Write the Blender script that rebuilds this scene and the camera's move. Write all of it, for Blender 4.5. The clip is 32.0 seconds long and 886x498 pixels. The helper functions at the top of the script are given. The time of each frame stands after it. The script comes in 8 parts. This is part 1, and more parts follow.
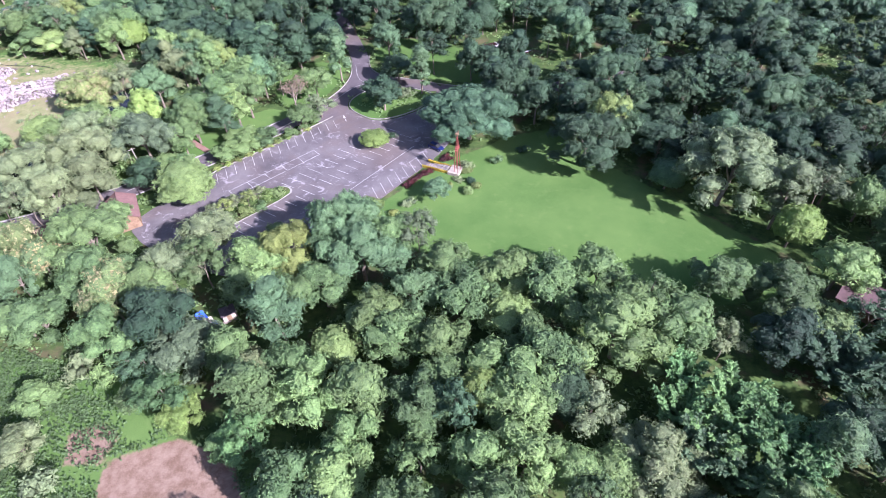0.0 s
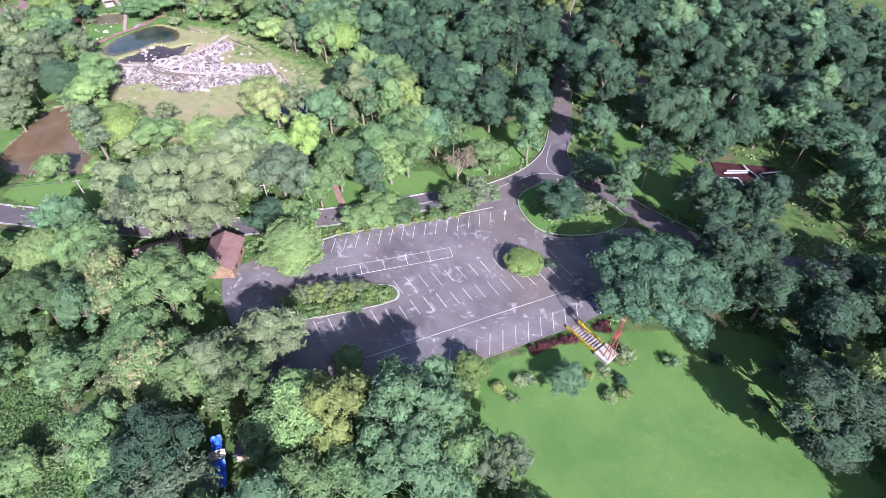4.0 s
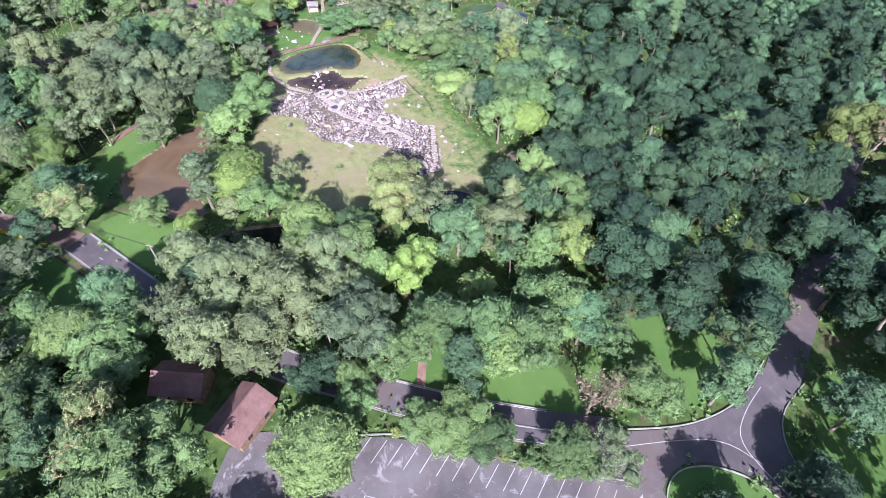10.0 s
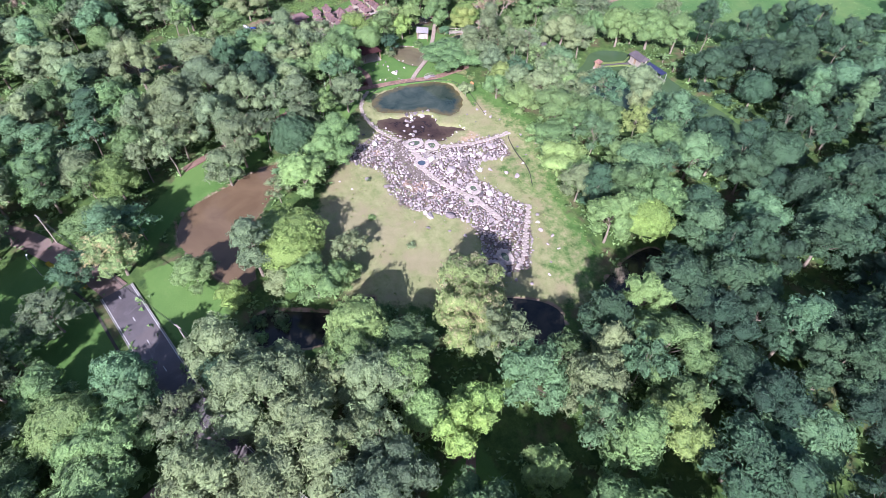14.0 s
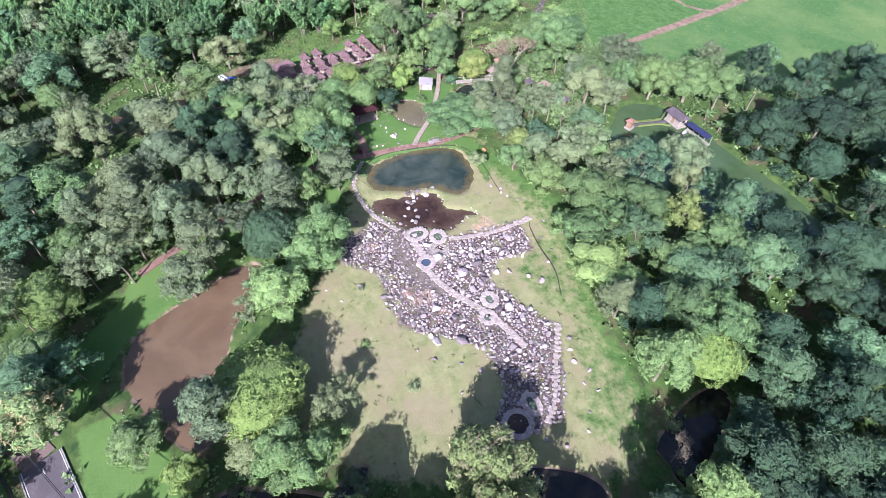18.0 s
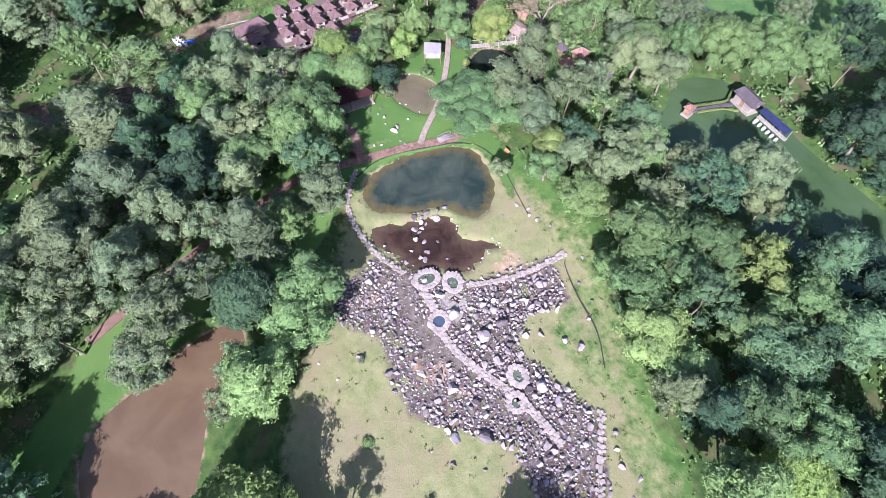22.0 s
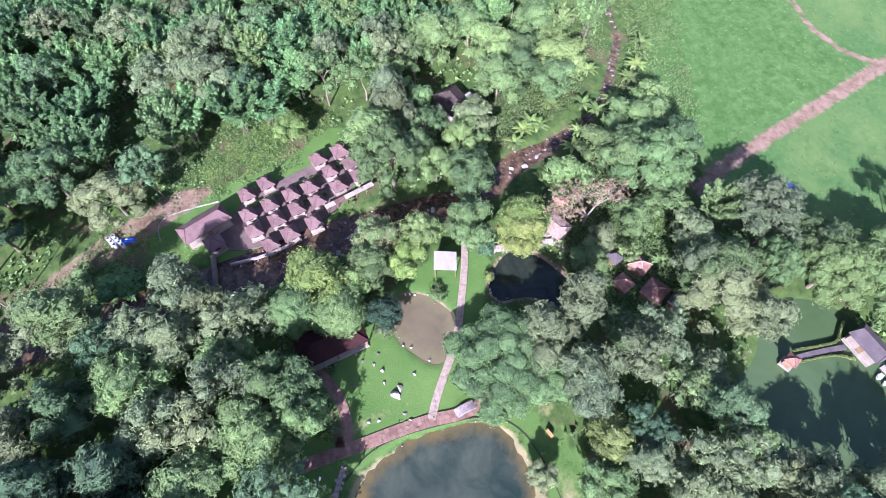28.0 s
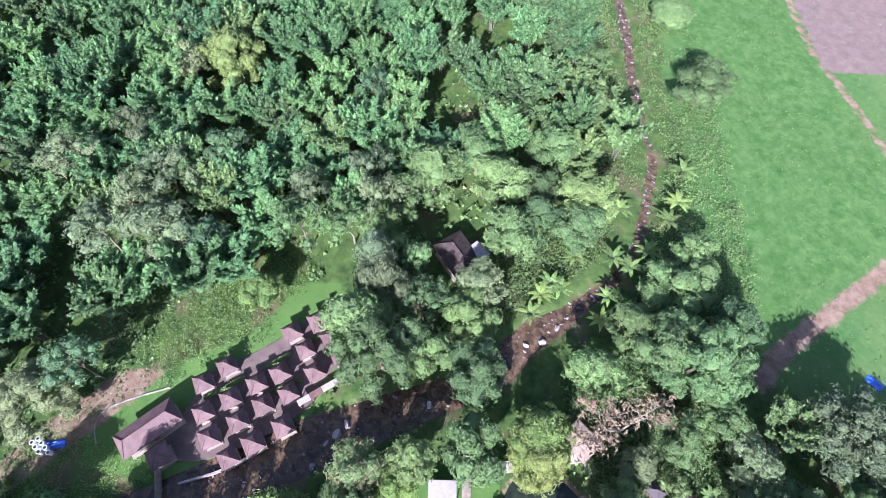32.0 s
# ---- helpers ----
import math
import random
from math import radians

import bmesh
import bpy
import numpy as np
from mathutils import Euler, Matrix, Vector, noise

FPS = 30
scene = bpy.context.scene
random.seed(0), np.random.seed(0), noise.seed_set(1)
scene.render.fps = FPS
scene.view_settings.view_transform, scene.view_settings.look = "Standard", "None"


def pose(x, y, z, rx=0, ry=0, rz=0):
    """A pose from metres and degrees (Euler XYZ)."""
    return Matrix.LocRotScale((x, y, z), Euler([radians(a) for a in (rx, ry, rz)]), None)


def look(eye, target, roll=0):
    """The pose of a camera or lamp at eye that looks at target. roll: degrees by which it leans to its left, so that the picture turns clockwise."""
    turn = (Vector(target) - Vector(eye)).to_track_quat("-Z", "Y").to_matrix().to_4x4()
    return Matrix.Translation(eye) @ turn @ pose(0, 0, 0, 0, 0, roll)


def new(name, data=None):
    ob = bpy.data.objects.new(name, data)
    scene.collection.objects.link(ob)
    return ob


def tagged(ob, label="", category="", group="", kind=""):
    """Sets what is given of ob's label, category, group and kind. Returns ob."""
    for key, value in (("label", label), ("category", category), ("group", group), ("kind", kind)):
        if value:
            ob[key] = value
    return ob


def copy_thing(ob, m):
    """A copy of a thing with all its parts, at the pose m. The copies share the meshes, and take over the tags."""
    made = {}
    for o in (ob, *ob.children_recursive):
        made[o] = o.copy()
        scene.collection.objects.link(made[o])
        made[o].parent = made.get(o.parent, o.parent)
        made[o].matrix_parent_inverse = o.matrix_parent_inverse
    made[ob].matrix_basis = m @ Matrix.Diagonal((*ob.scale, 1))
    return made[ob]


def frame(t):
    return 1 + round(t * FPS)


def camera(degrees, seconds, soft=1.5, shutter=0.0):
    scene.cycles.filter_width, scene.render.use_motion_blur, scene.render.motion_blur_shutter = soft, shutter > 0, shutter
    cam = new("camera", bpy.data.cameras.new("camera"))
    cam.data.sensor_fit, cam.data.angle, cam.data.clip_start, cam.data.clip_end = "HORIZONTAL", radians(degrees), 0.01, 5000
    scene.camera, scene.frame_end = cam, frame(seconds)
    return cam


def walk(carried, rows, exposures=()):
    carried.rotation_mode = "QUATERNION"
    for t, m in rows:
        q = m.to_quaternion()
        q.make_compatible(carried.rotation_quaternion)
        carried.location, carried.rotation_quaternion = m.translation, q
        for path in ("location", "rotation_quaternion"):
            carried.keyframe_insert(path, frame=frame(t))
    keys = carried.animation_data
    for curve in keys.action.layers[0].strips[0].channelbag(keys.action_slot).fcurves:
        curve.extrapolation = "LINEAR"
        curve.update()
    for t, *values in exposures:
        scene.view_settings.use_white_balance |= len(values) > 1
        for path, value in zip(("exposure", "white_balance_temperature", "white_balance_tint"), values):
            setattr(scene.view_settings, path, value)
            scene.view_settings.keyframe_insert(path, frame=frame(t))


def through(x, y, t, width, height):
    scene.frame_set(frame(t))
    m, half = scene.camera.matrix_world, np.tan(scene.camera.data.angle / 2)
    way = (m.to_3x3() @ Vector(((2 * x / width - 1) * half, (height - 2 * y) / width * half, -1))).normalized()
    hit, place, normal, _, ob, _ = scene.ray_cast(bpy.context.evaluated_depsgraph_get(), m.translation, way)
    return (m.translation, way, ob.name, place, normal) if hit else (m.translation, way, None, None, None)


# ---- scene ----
# ---- camera: seconds, x, y, z, heading, pitch, roll ----
cam = camera(79.82, 32.0, soft=0.7)
ROWS = [
    (0.0, -0.05, 0.06, 79.48, 1.69, -45.70, -1.96),
    (0.5, 0.20, 5.78, 79.62, 5.49, -45.69, -1.78),
    (1.0, 0.43, 11.49, 79.75, 9.46, -45.68, -1.44),
    (1.5, 0.61, 17.17, 79.85, 12.72, -45.69, -1.03),
    (2.0, 0.70, 22.82, 79.92, 15.16, -45.69, -0.66),
    (2.5, 0.67, 28.42, 79.95, 17.85, -45.72, -0.40),
    (3.0, 0.51, 33.97, 79.94, 21.79, -45.78, -0.03),
    (3.5, 0.22, 39.47, 79.92, 25.40, -45.85, 0.20),
    (5.5, -4.15, 59.94, 80.27, 35.35, -46.47, 0.21),
    (6.0, -6.04, 64.26, 80.20, 37.83, -46.52, 0.30),
    (6.5, -8.08, 68.43, 80.09, 40.50, -46.57, 0.41),
    (7.0, -10.26, 72.41, 79.96, 43.44, -46.63, 0.53),
    (7.5, -12.56, 76.18, 79.83, 46.58, -46.69, 0.71),
    (8.0, -14.96, 79.71, 79.74, 50.20, -46.74, 0.88),
    (8.5, -17.46, 83.01, 79.68, 53.36, -46.80, 1.04),
    (9.0, -20.14, 86.06, 79.67, 53.22, -46.82, 0.82),
    (9.5, -22.98, 88.89, 79.67, 53.19, -46.85, 0.48),
    (10.0, -25.93, 91.55, 79.64, 54.39, -46.90, 0.42),
    (10.5, -28.95, 94.06, 79.60, 58.24, -47.00, 0.73),
    (11.0, -32.03, 96.44, 79.58, 62.78, -47.10, 1.11),
    (11.5, -35.18, 98.67, 79.60, 66.35, -47.20, 1.39),
    (12.0, -38.41, 100.74, 79.70, 66.46, -47.28, 1.34),
    (12.5, -41.69, 102.65, 79.84, 66.73, -47.38, 1.18),
    (13.0, -45.00, 104.42, 79.98, 67.04, -47.50, 1.00),
    (13.5, -48.32, 106.11, 80.13, 67.28, -47.59, 0.85),
    (14.0, -51.67, 107.74, 80.25, 67.51, -47.67, 0.68),
    (14.5, -55.07, 109.32, 80.36, 67.73, -47.72, 0.47),
    (16.5, -70.39, 114.75, 80.20, 67.99, -47.95, 0.31),
    (17.0, -74.30, 116.10, 80.17, 67.96, -47.96, 0.26),
    (17.5, -78.20, 117.44, 80.17, 67.95, -47.97, 0.22),
    (18.0, -82.08, 118.79, 80.21, 67.99, -47.97, 0.08),
    (18.5, -85.95, 120.14, 80.30, 68.08, -48.74, -0.05),
    (19.0, -89.83, 121.50, 80.40, 68.15, -50.88, -0.15),
    (19.5, -93.78, 122.87, 80.48, 68.19, -53.46, -0.17),
    (20.0, -97.84, 124.26, 80.51, 68.26, -56.43, -0.22),
    (20.5, -102.04, 125.64, 80.48, 68.32, -59.14, -0.29),
    (21.0, -106.35, 126.98, 80.41, 68.32, -59.16, -0.44),
    (21.5, -110.74, 128.26, 80.29, 68.38, -59.17, -0.60),
    (22.0, -115.15, 129.53, 80.14, 68.29, -59.24, -0.57),
    (22.5, -119.59, 130.82, 79.99, 68.25, -59.27, -0.49),
    (23.0, -124.02, 132.13, 79.83, 68.21, -59.31, -0.44),
    (23.5, -128.43, 133.49, 79.69, 68.10, -59.34, -0.46),
    (24.0, -132.80, 134.87, 79.57, 68.01, -59.36, -0.54),
    (24.5, -137.10, 136.26, 79.51, 68.00, -59.36, -0.60),
    (25.0, -141.34, 137.67, 79.49, 67.94, -59.36, -0.61),
    (25.5, -145.53, 139.08, 79.50, 67.83, -59.37, -0.59),
    (27.5, -162.14, 145.21, 79.86, 67.67, -59.46, -0.48),
    (28.0, -166.37, 147.17, 79.91, 67.84, -59.45, -0.44),
    (28.5, -170.56, 149.17, 79.96, 68.08, -59.47, -0.32),
    (29.0, -174.71, 151.15, 80.01, 68.37, -59.51, -0.36),
    (29.5, -178.84, 153.07, 80.05, 68.62, -59.57, -0.49),
    (30.0, -182.97, 154.92, 80.09, 68.91, -59.60, -0.66),
    (30.5, -187.09, 156.72, 80.14, 69.07, -59.62, -0.86),
    (31.0, -191.14, 158.46, 80.20, 69.27, -59.65, -0.92),
    (31.5, -195.13, 160.17, 80.24, 69.53, -59.69, -1.00),
    (32.0, -199.11, 161.86, 80.28, 69.60, -59.71, -1.03),
]
EXPOSURES = [(0.0, 1.84, 5650, 32), (6.0, 1.62, 5650, 23), (21.0, 1.64, 5600, 24), (25.0, 1.70, 5600, 26), (28.0, 1.88, 5500, 30), (32.0, 1.86, 5500, 22)]
walk(cam, [(t, pose(x, y, z, 90 + pitch, 0, yaw) @ pose(0, 0, 0, 0, 0, roll)) for t, x, y, z, yaw, pitch, roll in ROWS], EXPOSURES)

# ---- world and sun ----
SUN_TO = Vector((0.81, -0.585, 0.63)).normalized()  # the way towards the sun
elevation = math.asin(SUN_TO.z)
world = bpy.data.worlds.new("world")
scene.world = world
world.use_nodes = True
wt = world.node_tree
sky = wt.nodes.new("ShaderNodeTexSky")
sky.sky_type, sky.sun_disc = "NISHITA", False
sky.sun_elevation, sky.sun_rotation = elevation, math.atan2(SUN_TO.x, SUN_TO.y)
sky.air_density, sky.dust_density = 1.2, 1.5
wt.links.new(sky.outputs[0], wt.nodes["Background"].inputs[0])
wt.nodes["Background"].inputs[1].default_value = 0.072
sun = new("sun", bpy.data.lights.new("sun", "SUN"))
sun.data.energy, sun.data.angle, sun.data.color = 5.0, radians(0.6), (1.0, 0.97, 0.93)
sun.matrix_world = look((0, 0, 300), Vector((0, 0, 300)) - SUN_TO)

# ---- small helpers ----
rnd = random.Random(7)


def obj(name, verts, faces, material, parent=None, label="", smooth=False):
    """One mesh object out of plain lists."""
    me = bpy.data.meshes.new(name)
    me.from_pydata([tuple(v) for v in verts], [], [tuple(f) for f in faces])
    if smooth:
        me.polygons.foreach_set("use_smooth", [True] * len(me.polygons))
    me.materials.append(material)
    ob = new(name, me)
    if parent:
        ob.parent = parent
    if label:
        ob["label"] = label
    return ob


def share(name, like, m, parent=None):
    """Another object on the mesh of like."""
    ob = new(name, like.data)
    ob.matrix_basis = m
    if parent:
        ob.parent = parent
    return ob


def part(name, bm, material, parent, label="", smooth=False):
    me = bpy.data.meshes.new(name)
    bm.to_mesh(me)
    bm.free()
    if smooth:
        me.polygons.foreach_set("use_smooth", [True] * len(me.polygons))
    me.materials.append(material)
    ob = new(name, me)
    if parent:
        ob.parent = parent
    if label:
        ob["label"] = label
    return ob


def empty(name, x, y, z=0.0, turn=0.0, scale=1.0):
    ob = new(name)
    ob.matrix_basis = pose(x, y, z, 0, 0, turn) @ Matrix.Scale(scale, 4)
    return ob


def box(bm, x0, y0, z0, x1, y1, z1, m=None):
    vs = [bm.verts.new(Vector((x, y, z)) if m is None else m @ Vector((x, y, z))) for z in (z0, z1) for y in (y0, y1) for x in (x0, x1)]
    for f in ((0, 2, 3, 1), (4, 5, 7, 6), (0, 1, 5, 4), (2, 6, 7, 3), (0, 4, 6, 2), (1, 3, 7, 5)):
        bm.faces.new([vs[i] for i in f])


def rod(bm, a, b, r0, r1, n=6):
    """A tapered round bar from a to b."""
    a, b = Vector(a), Vector(b)
    z = (b - a).normalized()
    x = z.orthogonal().normalized()
    y = z.cross(x)
    rings = []
    for c, r in ((a, r0), (b, r1)):
        rings.append([bm.verts.new(c + (x * math.cos(k * math.tau / n) + y * math.sin(k * math.tau / n)) * r) for k in range(n)])
    for k in range(n):
        bm.faces.new((rings[0][k], rings[0][(k + 1) % n], rings[1][(k + 1) % n], rings[1][k]))
    bm.faces.new(rings[1])
    bm.faces.new(rings[0][::-1])


def soften(pts, times=2, closed=True):
    """Corner cutting: a soft outline through the same shape."""
    p = [Vector(q).to_2d() for q in pts]
    for _ in range(times):
        out = [] if closed else [p[0]]
        for i in range(len(p) if closed else len(p) - 1):
            a, b = p[i], p[(i + 1) % len(p)]
            out += [a * 0.75 + b * 0.25, a * 0.25 + b * 0.75]
        p = out if closed else out + [p[-1]]
    return p


def edge_distance(X, Y, pts):
    """Distance from the points to a closed outline: negative inside."""
    n = len(pts)
    best = np.full(X.shape, 1e9)
    inside = np.zeros(X.shape, bool)
    for i in range(n):
        (ax, ay), (bx, by) = pts[i], pts[(i + 1) % n]
        ex, ey = bx - ax, by - ay
        t = np.clip(((X - ax) * ex + (Y - ay) * ey) / (ex * ex + ey * ey + 1e-9), 0, 1)
        best = np.minimum(best, np.hypot(X - ax - t * ex, Y - ay - t * ey))
        cross = ((ay > Y) != (by > Y)) & (X < (bx - ax) * (Y - ay) / (by - ay + 1e-12) + ax)
        inside ^= cross
    return np.where(inside, -best, best)


def line_distance(X, Y, pts):
    best = np.full(X.shape, 1e9)
    for (ax, ay), (bx, by) in zip(pts, pts[1:]):
        ex, ey = bx - ax, by - ay
        t = np.clip(((X - ax) * ex + (Y - ay) * ey) / (ex * ex + ey * ey + 1e-9), 0, 1)
        best = np.minimum(best, np.hypot(X - ax - t * ex, Y - ay - t * ey))
    return best


# ---- materials ----
class Nodes:
    """A node material under construction."""

    def __init__(self, name, rough=0.8, spec=0.3):
        self.mat = bpy.data.materials.new(name)
        self.mat.use_nodes = True
        self.t = self.mat.node_tree
        self.bsdf = self.t.nodes["Principled BSDF"]
        self.bsdf.inputs["Roughness"].default_value = rough
        self.bsdf.inputs["Specular IOR Level"].default_value = spec
        self.co = self.t.nodes.new("ShaderNodeTexCoord")
        self.geo = self.t.nodes.new("ShaderNodeNewGeometry")

    def put(self, socket, value):
        if isinstance(value, bpy.types.NodeSocket):
            self.t.links.new(value, socket)
        elif isinstance(value, tuple) and len(value) == 3 and socket.type == "RGBA":
            socket.default_value = (*value, 1)
        else:
            socket.default_value = value

    def noise(self, scale, detail=4, rough=0.6, space="world", distortion=0.0):
        n = self.t.nodes.new("ShaderNodeTexNoise")
        self.t.links.new(self.geo.outputs["Position"] if space == "world" else self.co.outputs["Object"], n.inputs["Vector"])
        for k, v in (("Scale", scale), ("Detail", detail), ("Roughness", rough), ("Distortion", distortion)):
            n.inputs[k].default_value = v
        return n.outputs["Fac"]

    def voronoi(self, scale, feature="F1", out="Distance", space="world"):
        n = self.t.nodes.new("ShaderNodeTexVoronoi")
        n.feature = feature
        self.t.links.new(self.geo.outputs["Position"] if space == "world" else self.co.outputs["Object"], n.inputs["Vector"])
        n.inputs["Scale"].default_value = scale
        return n.outputs[out]

    def ramp(self, fac, lo, hi, a=0.0, b=1.0):
        n = self.t.nodes.new("ShaderNodeMapRange")
        self.put(n.inputs["Value"], fac)
        for k, v in (("From Min", lo), ("From Max", hi), ("To Min", a), ("To Max", b)):
            n.inputs[k].default_value = v
        return n.outputs[0]

    def mix(self, fac, a, b, how="MIX"):
        n = self.t.nodes.new("ShaderNodeMix")
        n.data_type, n.blend_type = "RGBA", how
        for s, v in ((n.inputs[0], fac), (n.inputs[6], a), (n.inputs[7], b)):
            self.put(s, v)
        return n.outputs[2]

    def math(self, op, a, b=0.0):
        n = self.t.nodes.new("ShaderNodeMath")
        n.operation = op
        self.put(n.inputs[0], a)
        self.put(n.inputs[1], b)
        return n.outputs[0]

    def attribute(self, name):
        n = self.t.nodes.new("ShaderNodeAttribute")
        n.attribute_name = name
        s = self.t.nodes.new("ShaderNodeSeparateColor")
        self.t.links.new(n.outputs["Color"], s.inputs[0])
        return s.outputs[0], s.outputs[1], s.outputs[2]

    def random(self):
        return self.t.nodes.new("ShaderNodeObjectInfo").outputs["Random"]

    def island(self):
        return self.geo.outputs["Random Per Island"]

    def bump(self, height, distance=0.05, strength=1.0):
        n = self.t.nodes.new("ShaderNodeBump")
        self.put(n.inputs["Height"], height)
        n.inputs["Distance"].default_value, n.inputs["Strength"].default_value = distance, strength
        self.t.links.new(n.outputs[0], self.bsdf.inputs["Normal"])

    def colour(self, value):
        self.put(self.bsdf.inputs["Base Color"], value)
        return self


def leaf_material(name, dark, light, vary=0.5, through=0.25, rough=0.55):
    """Foliage: its hue differs from plant to plant, from clump to clump and leaf to leaf; some light passes through."""
    dark, light = ((v[0] * 1.66, v[1] * 1.37, v[2] * 1.62) for v in (dark, light))
    k = Nodes(name, rough, 0.4)
    c = k.mix(k.ramp(k.noise(0.45, 3), 0.3, 0.7), dark, light)
    c = k.mix(k.ramp(k.island(), 0, 1, 0.0, vary), c, tuple(min(1, v * 1.7) for v in light))
    c = k.mix(1.0, c, k.mix(k.math("FRACT", k.math("MULTIPLY", k.island(), 5.7)), (0.70, 0.71, 0.72), (1.32, 1.31, 1.28)), "MULTIPLY")
    own = k.random()
    c = k.mix(k.ramp(own, 0, 1, 0.0, 0.45), c, (light[0] * 1.3, light[1] * 1.0, light[2] * 0.8))
    shade = k.mix(1.0, c, k.mix(k.ramp(k.math("FRACT", k.math("MULTIPLY", own, 7.13)), 0, 1), (0.66, 0.68, 0.70), (1.26, 1.24, 1.15)), "MULTIPLY")
    grain = k.ramp(k.noise(4.5, 3, 0.7), 0.32, 0.68, 0.0, 1.0)
    shade = k.mix(1.0, shade, k.mix(grain, (0.68, 0.70, 0.72), (1.27, 1.24, 1.16)), "MULTIPLY")
    k.colour(shade)
    k.bump(k.noise(3.6, 4, 0.7), 0.45, 1.0)
    t = k.t.nodes.new("ShaderNodeBsdfTranslucent")
    k.t.links.new(shade, t.inputs[0])
    m = k.t.nodes.new("ShaderNodeMixShader")
    m.inputs[0].default_value = through
    k.t.links.new(k.bsdf.outputs[0], m.inputs[1])
    k.t.links.new(t.outputs[0], m.inputs[2])
    k.t.links.new(m.outputs[0], k.t.nodes["Material Output"].inputs[0])
    return k.mat


def plain(name, a, b, scale=3.0, rough=0.7, spec=0.3, bump=0.01, fine=25.0, space="object", vary=0.15, metal=0.0):
    """A worn surface: stains at a large scale, grain at a small one, and a little difference from piece to piece."""
    k = Nodes(name, rough, spec)
    c = k.mix(k.ramp(k.noise(scale, 5, 0.65, space), 0.3, 0.7), a, b)
    c = k.mix(k.ramp(k.noise(fine, 3, 0.6, space), 0.35, 0.75, 0.0, 0.35), c, tuple(v * 0.55 for v in a))
    c = k.mix(1.0, c, k.mix(k.random(), (1 - vary,) * 3, (1 + vary,) * 3), "MULTIPLY")
    k.colour(c)
    k.bsdf.inputs["Metallic"].default_value = metal
    k.bump(k.noise(fine, 3, 0.6, space), bump)
    return k.mat


LEAF = {
    "mid": leaf_material("leaves_mid_green", (0.033, 0.084, 0.030), (0.078, 0.158, 0.054)),
    # deep serves dark-leaved trees and also paints cloud shade onto eastern crowns
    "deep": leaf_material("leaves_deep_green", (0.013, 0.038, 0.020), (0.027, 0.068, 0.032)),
    "grey": leaf_material("leaves_grey_green", (0.047, 0.089, 0.041), (0.100, 0.163, 0.075)),
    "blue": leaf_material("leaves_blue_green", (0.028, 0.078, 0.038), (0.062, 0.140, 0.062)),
    "teal": leaf_material("leaves_teal_green", (0.032, 0.098, 0.036), (0.074, 0.178, 0.060)),
    "lime": leaf_material("leaves_lime_green", (0.053, 0.125, 0.030), (0.120, 0.220, 0.055)),
    "yellow": leaf_material("leaves_yellow_green", (0.058, 0.114, 0.030), (0.120, 0.192, 0.055)),
    "fresh": leaf_material("leaves_fresh_green", (0.048, 0.112, 0.036), (0.108, 0.205, 0.068)),
    "cream": leaf_material("leaves_under_blossom", (0.048, 0.105, 0.036), (0.108, 0.185, 0.066)),
    "dry": leaf_material("twigs_dry_grey", (0.066, 0.066, 0.042), (0.112, 0.112, 0.074), through=0.1),
    "gold": leaf_material("leaves_golden", (0.15, 0.155, 0.012), (0.30, 0.28, 0.03)),
    "red": leaf_material("leaves_dark_red", (0.021, 0.008, 0.008), (0.050, 0.016, 0.017)),
}
FLOWER = leaf_material("blossom_pale", (0.112, 0.134, 0.062), (0.205, 0.235, 0.118), vary=0.3)
WEATHERED = plain("bark_weathered", (0.15, 0.125, 0.10), (0.26, 0.225, 0.19), 1.0, 0.9, 0.2, 0.02, 12)
BARK = plain("bark_grey_brown", (0.13, 0.10, 0.075), (0.26, 0.22, 0.18), 1.2, 0.9, 0.2, 0.03, 14)
PALE_BARK = plain("bark_pale", (0.26, 0.235, 0.20), (0.42, 0.39, 0.34), 1.0, 0.85, 0.2, 0.02, 12)

# ---- the plan: outlines on the ground, in metres ----
LOT = [(-62, 100), (-58.6, 105.8), (-47, 116), (-35.5, 127.2), (-31, 131.5), (-29, 134), (-26, 130), (-21, 127), (-15, 128.6), (-9, 132.6), (-4.5, 139),
       (2, 138), (4, 128), (0, 118), (-4.6, 109.3), (-17.4, 93.6), (-28, 80.6), (-36, 70), (-46, 70), (-56, 75), (-66, 79), (-73, 86), (-68, 94)]
FORK = [(-41, 130), (-38.5, 135.5), (-35.6, 140), (-33, 145), (-31.3, 151), (-31, 157), (-33, 165), (-27, 166.5), (-26.3, 158), (-22.5, 153.5), (-18, 151.6), (-10, 149.6),
        (-3, 146.4), (-4.5, 142), (-12, 145.5), (-20, 147), (-26, 144.2), (-29.8, 140), (-30.2, 136), (-29, 132.5), (-32.5, 129.5), (-36, 126.5)]
ISLAND = [(-29.6, 139), (-26, 143.7), (-20, 146.5), (-13, 145.4), (-6.5, 142.4), (-5, 139.4), (-9, 133.4), (-15, 129.3), (-21, 127.6), (-26, 130.4), (-29.6, 134.6)]
HEDGE_BED = [(-57, 84.6), (-53, 82.6), (-46, 88.6), (-38.2, 96.2), (-38.4, 98.6), (-41, 99.6), (-45, 97.4), (-57, 87.5)]
LAWN = [(-28, 78), (-17, 92), (-4, 107.5), (5, 112), (15, 119), (26, 122), (36, 108), (47, 96), (64, 78), (70, 64), (50, 62), (25, 65), (11, 68), (-4, 76), (-12, 79)]
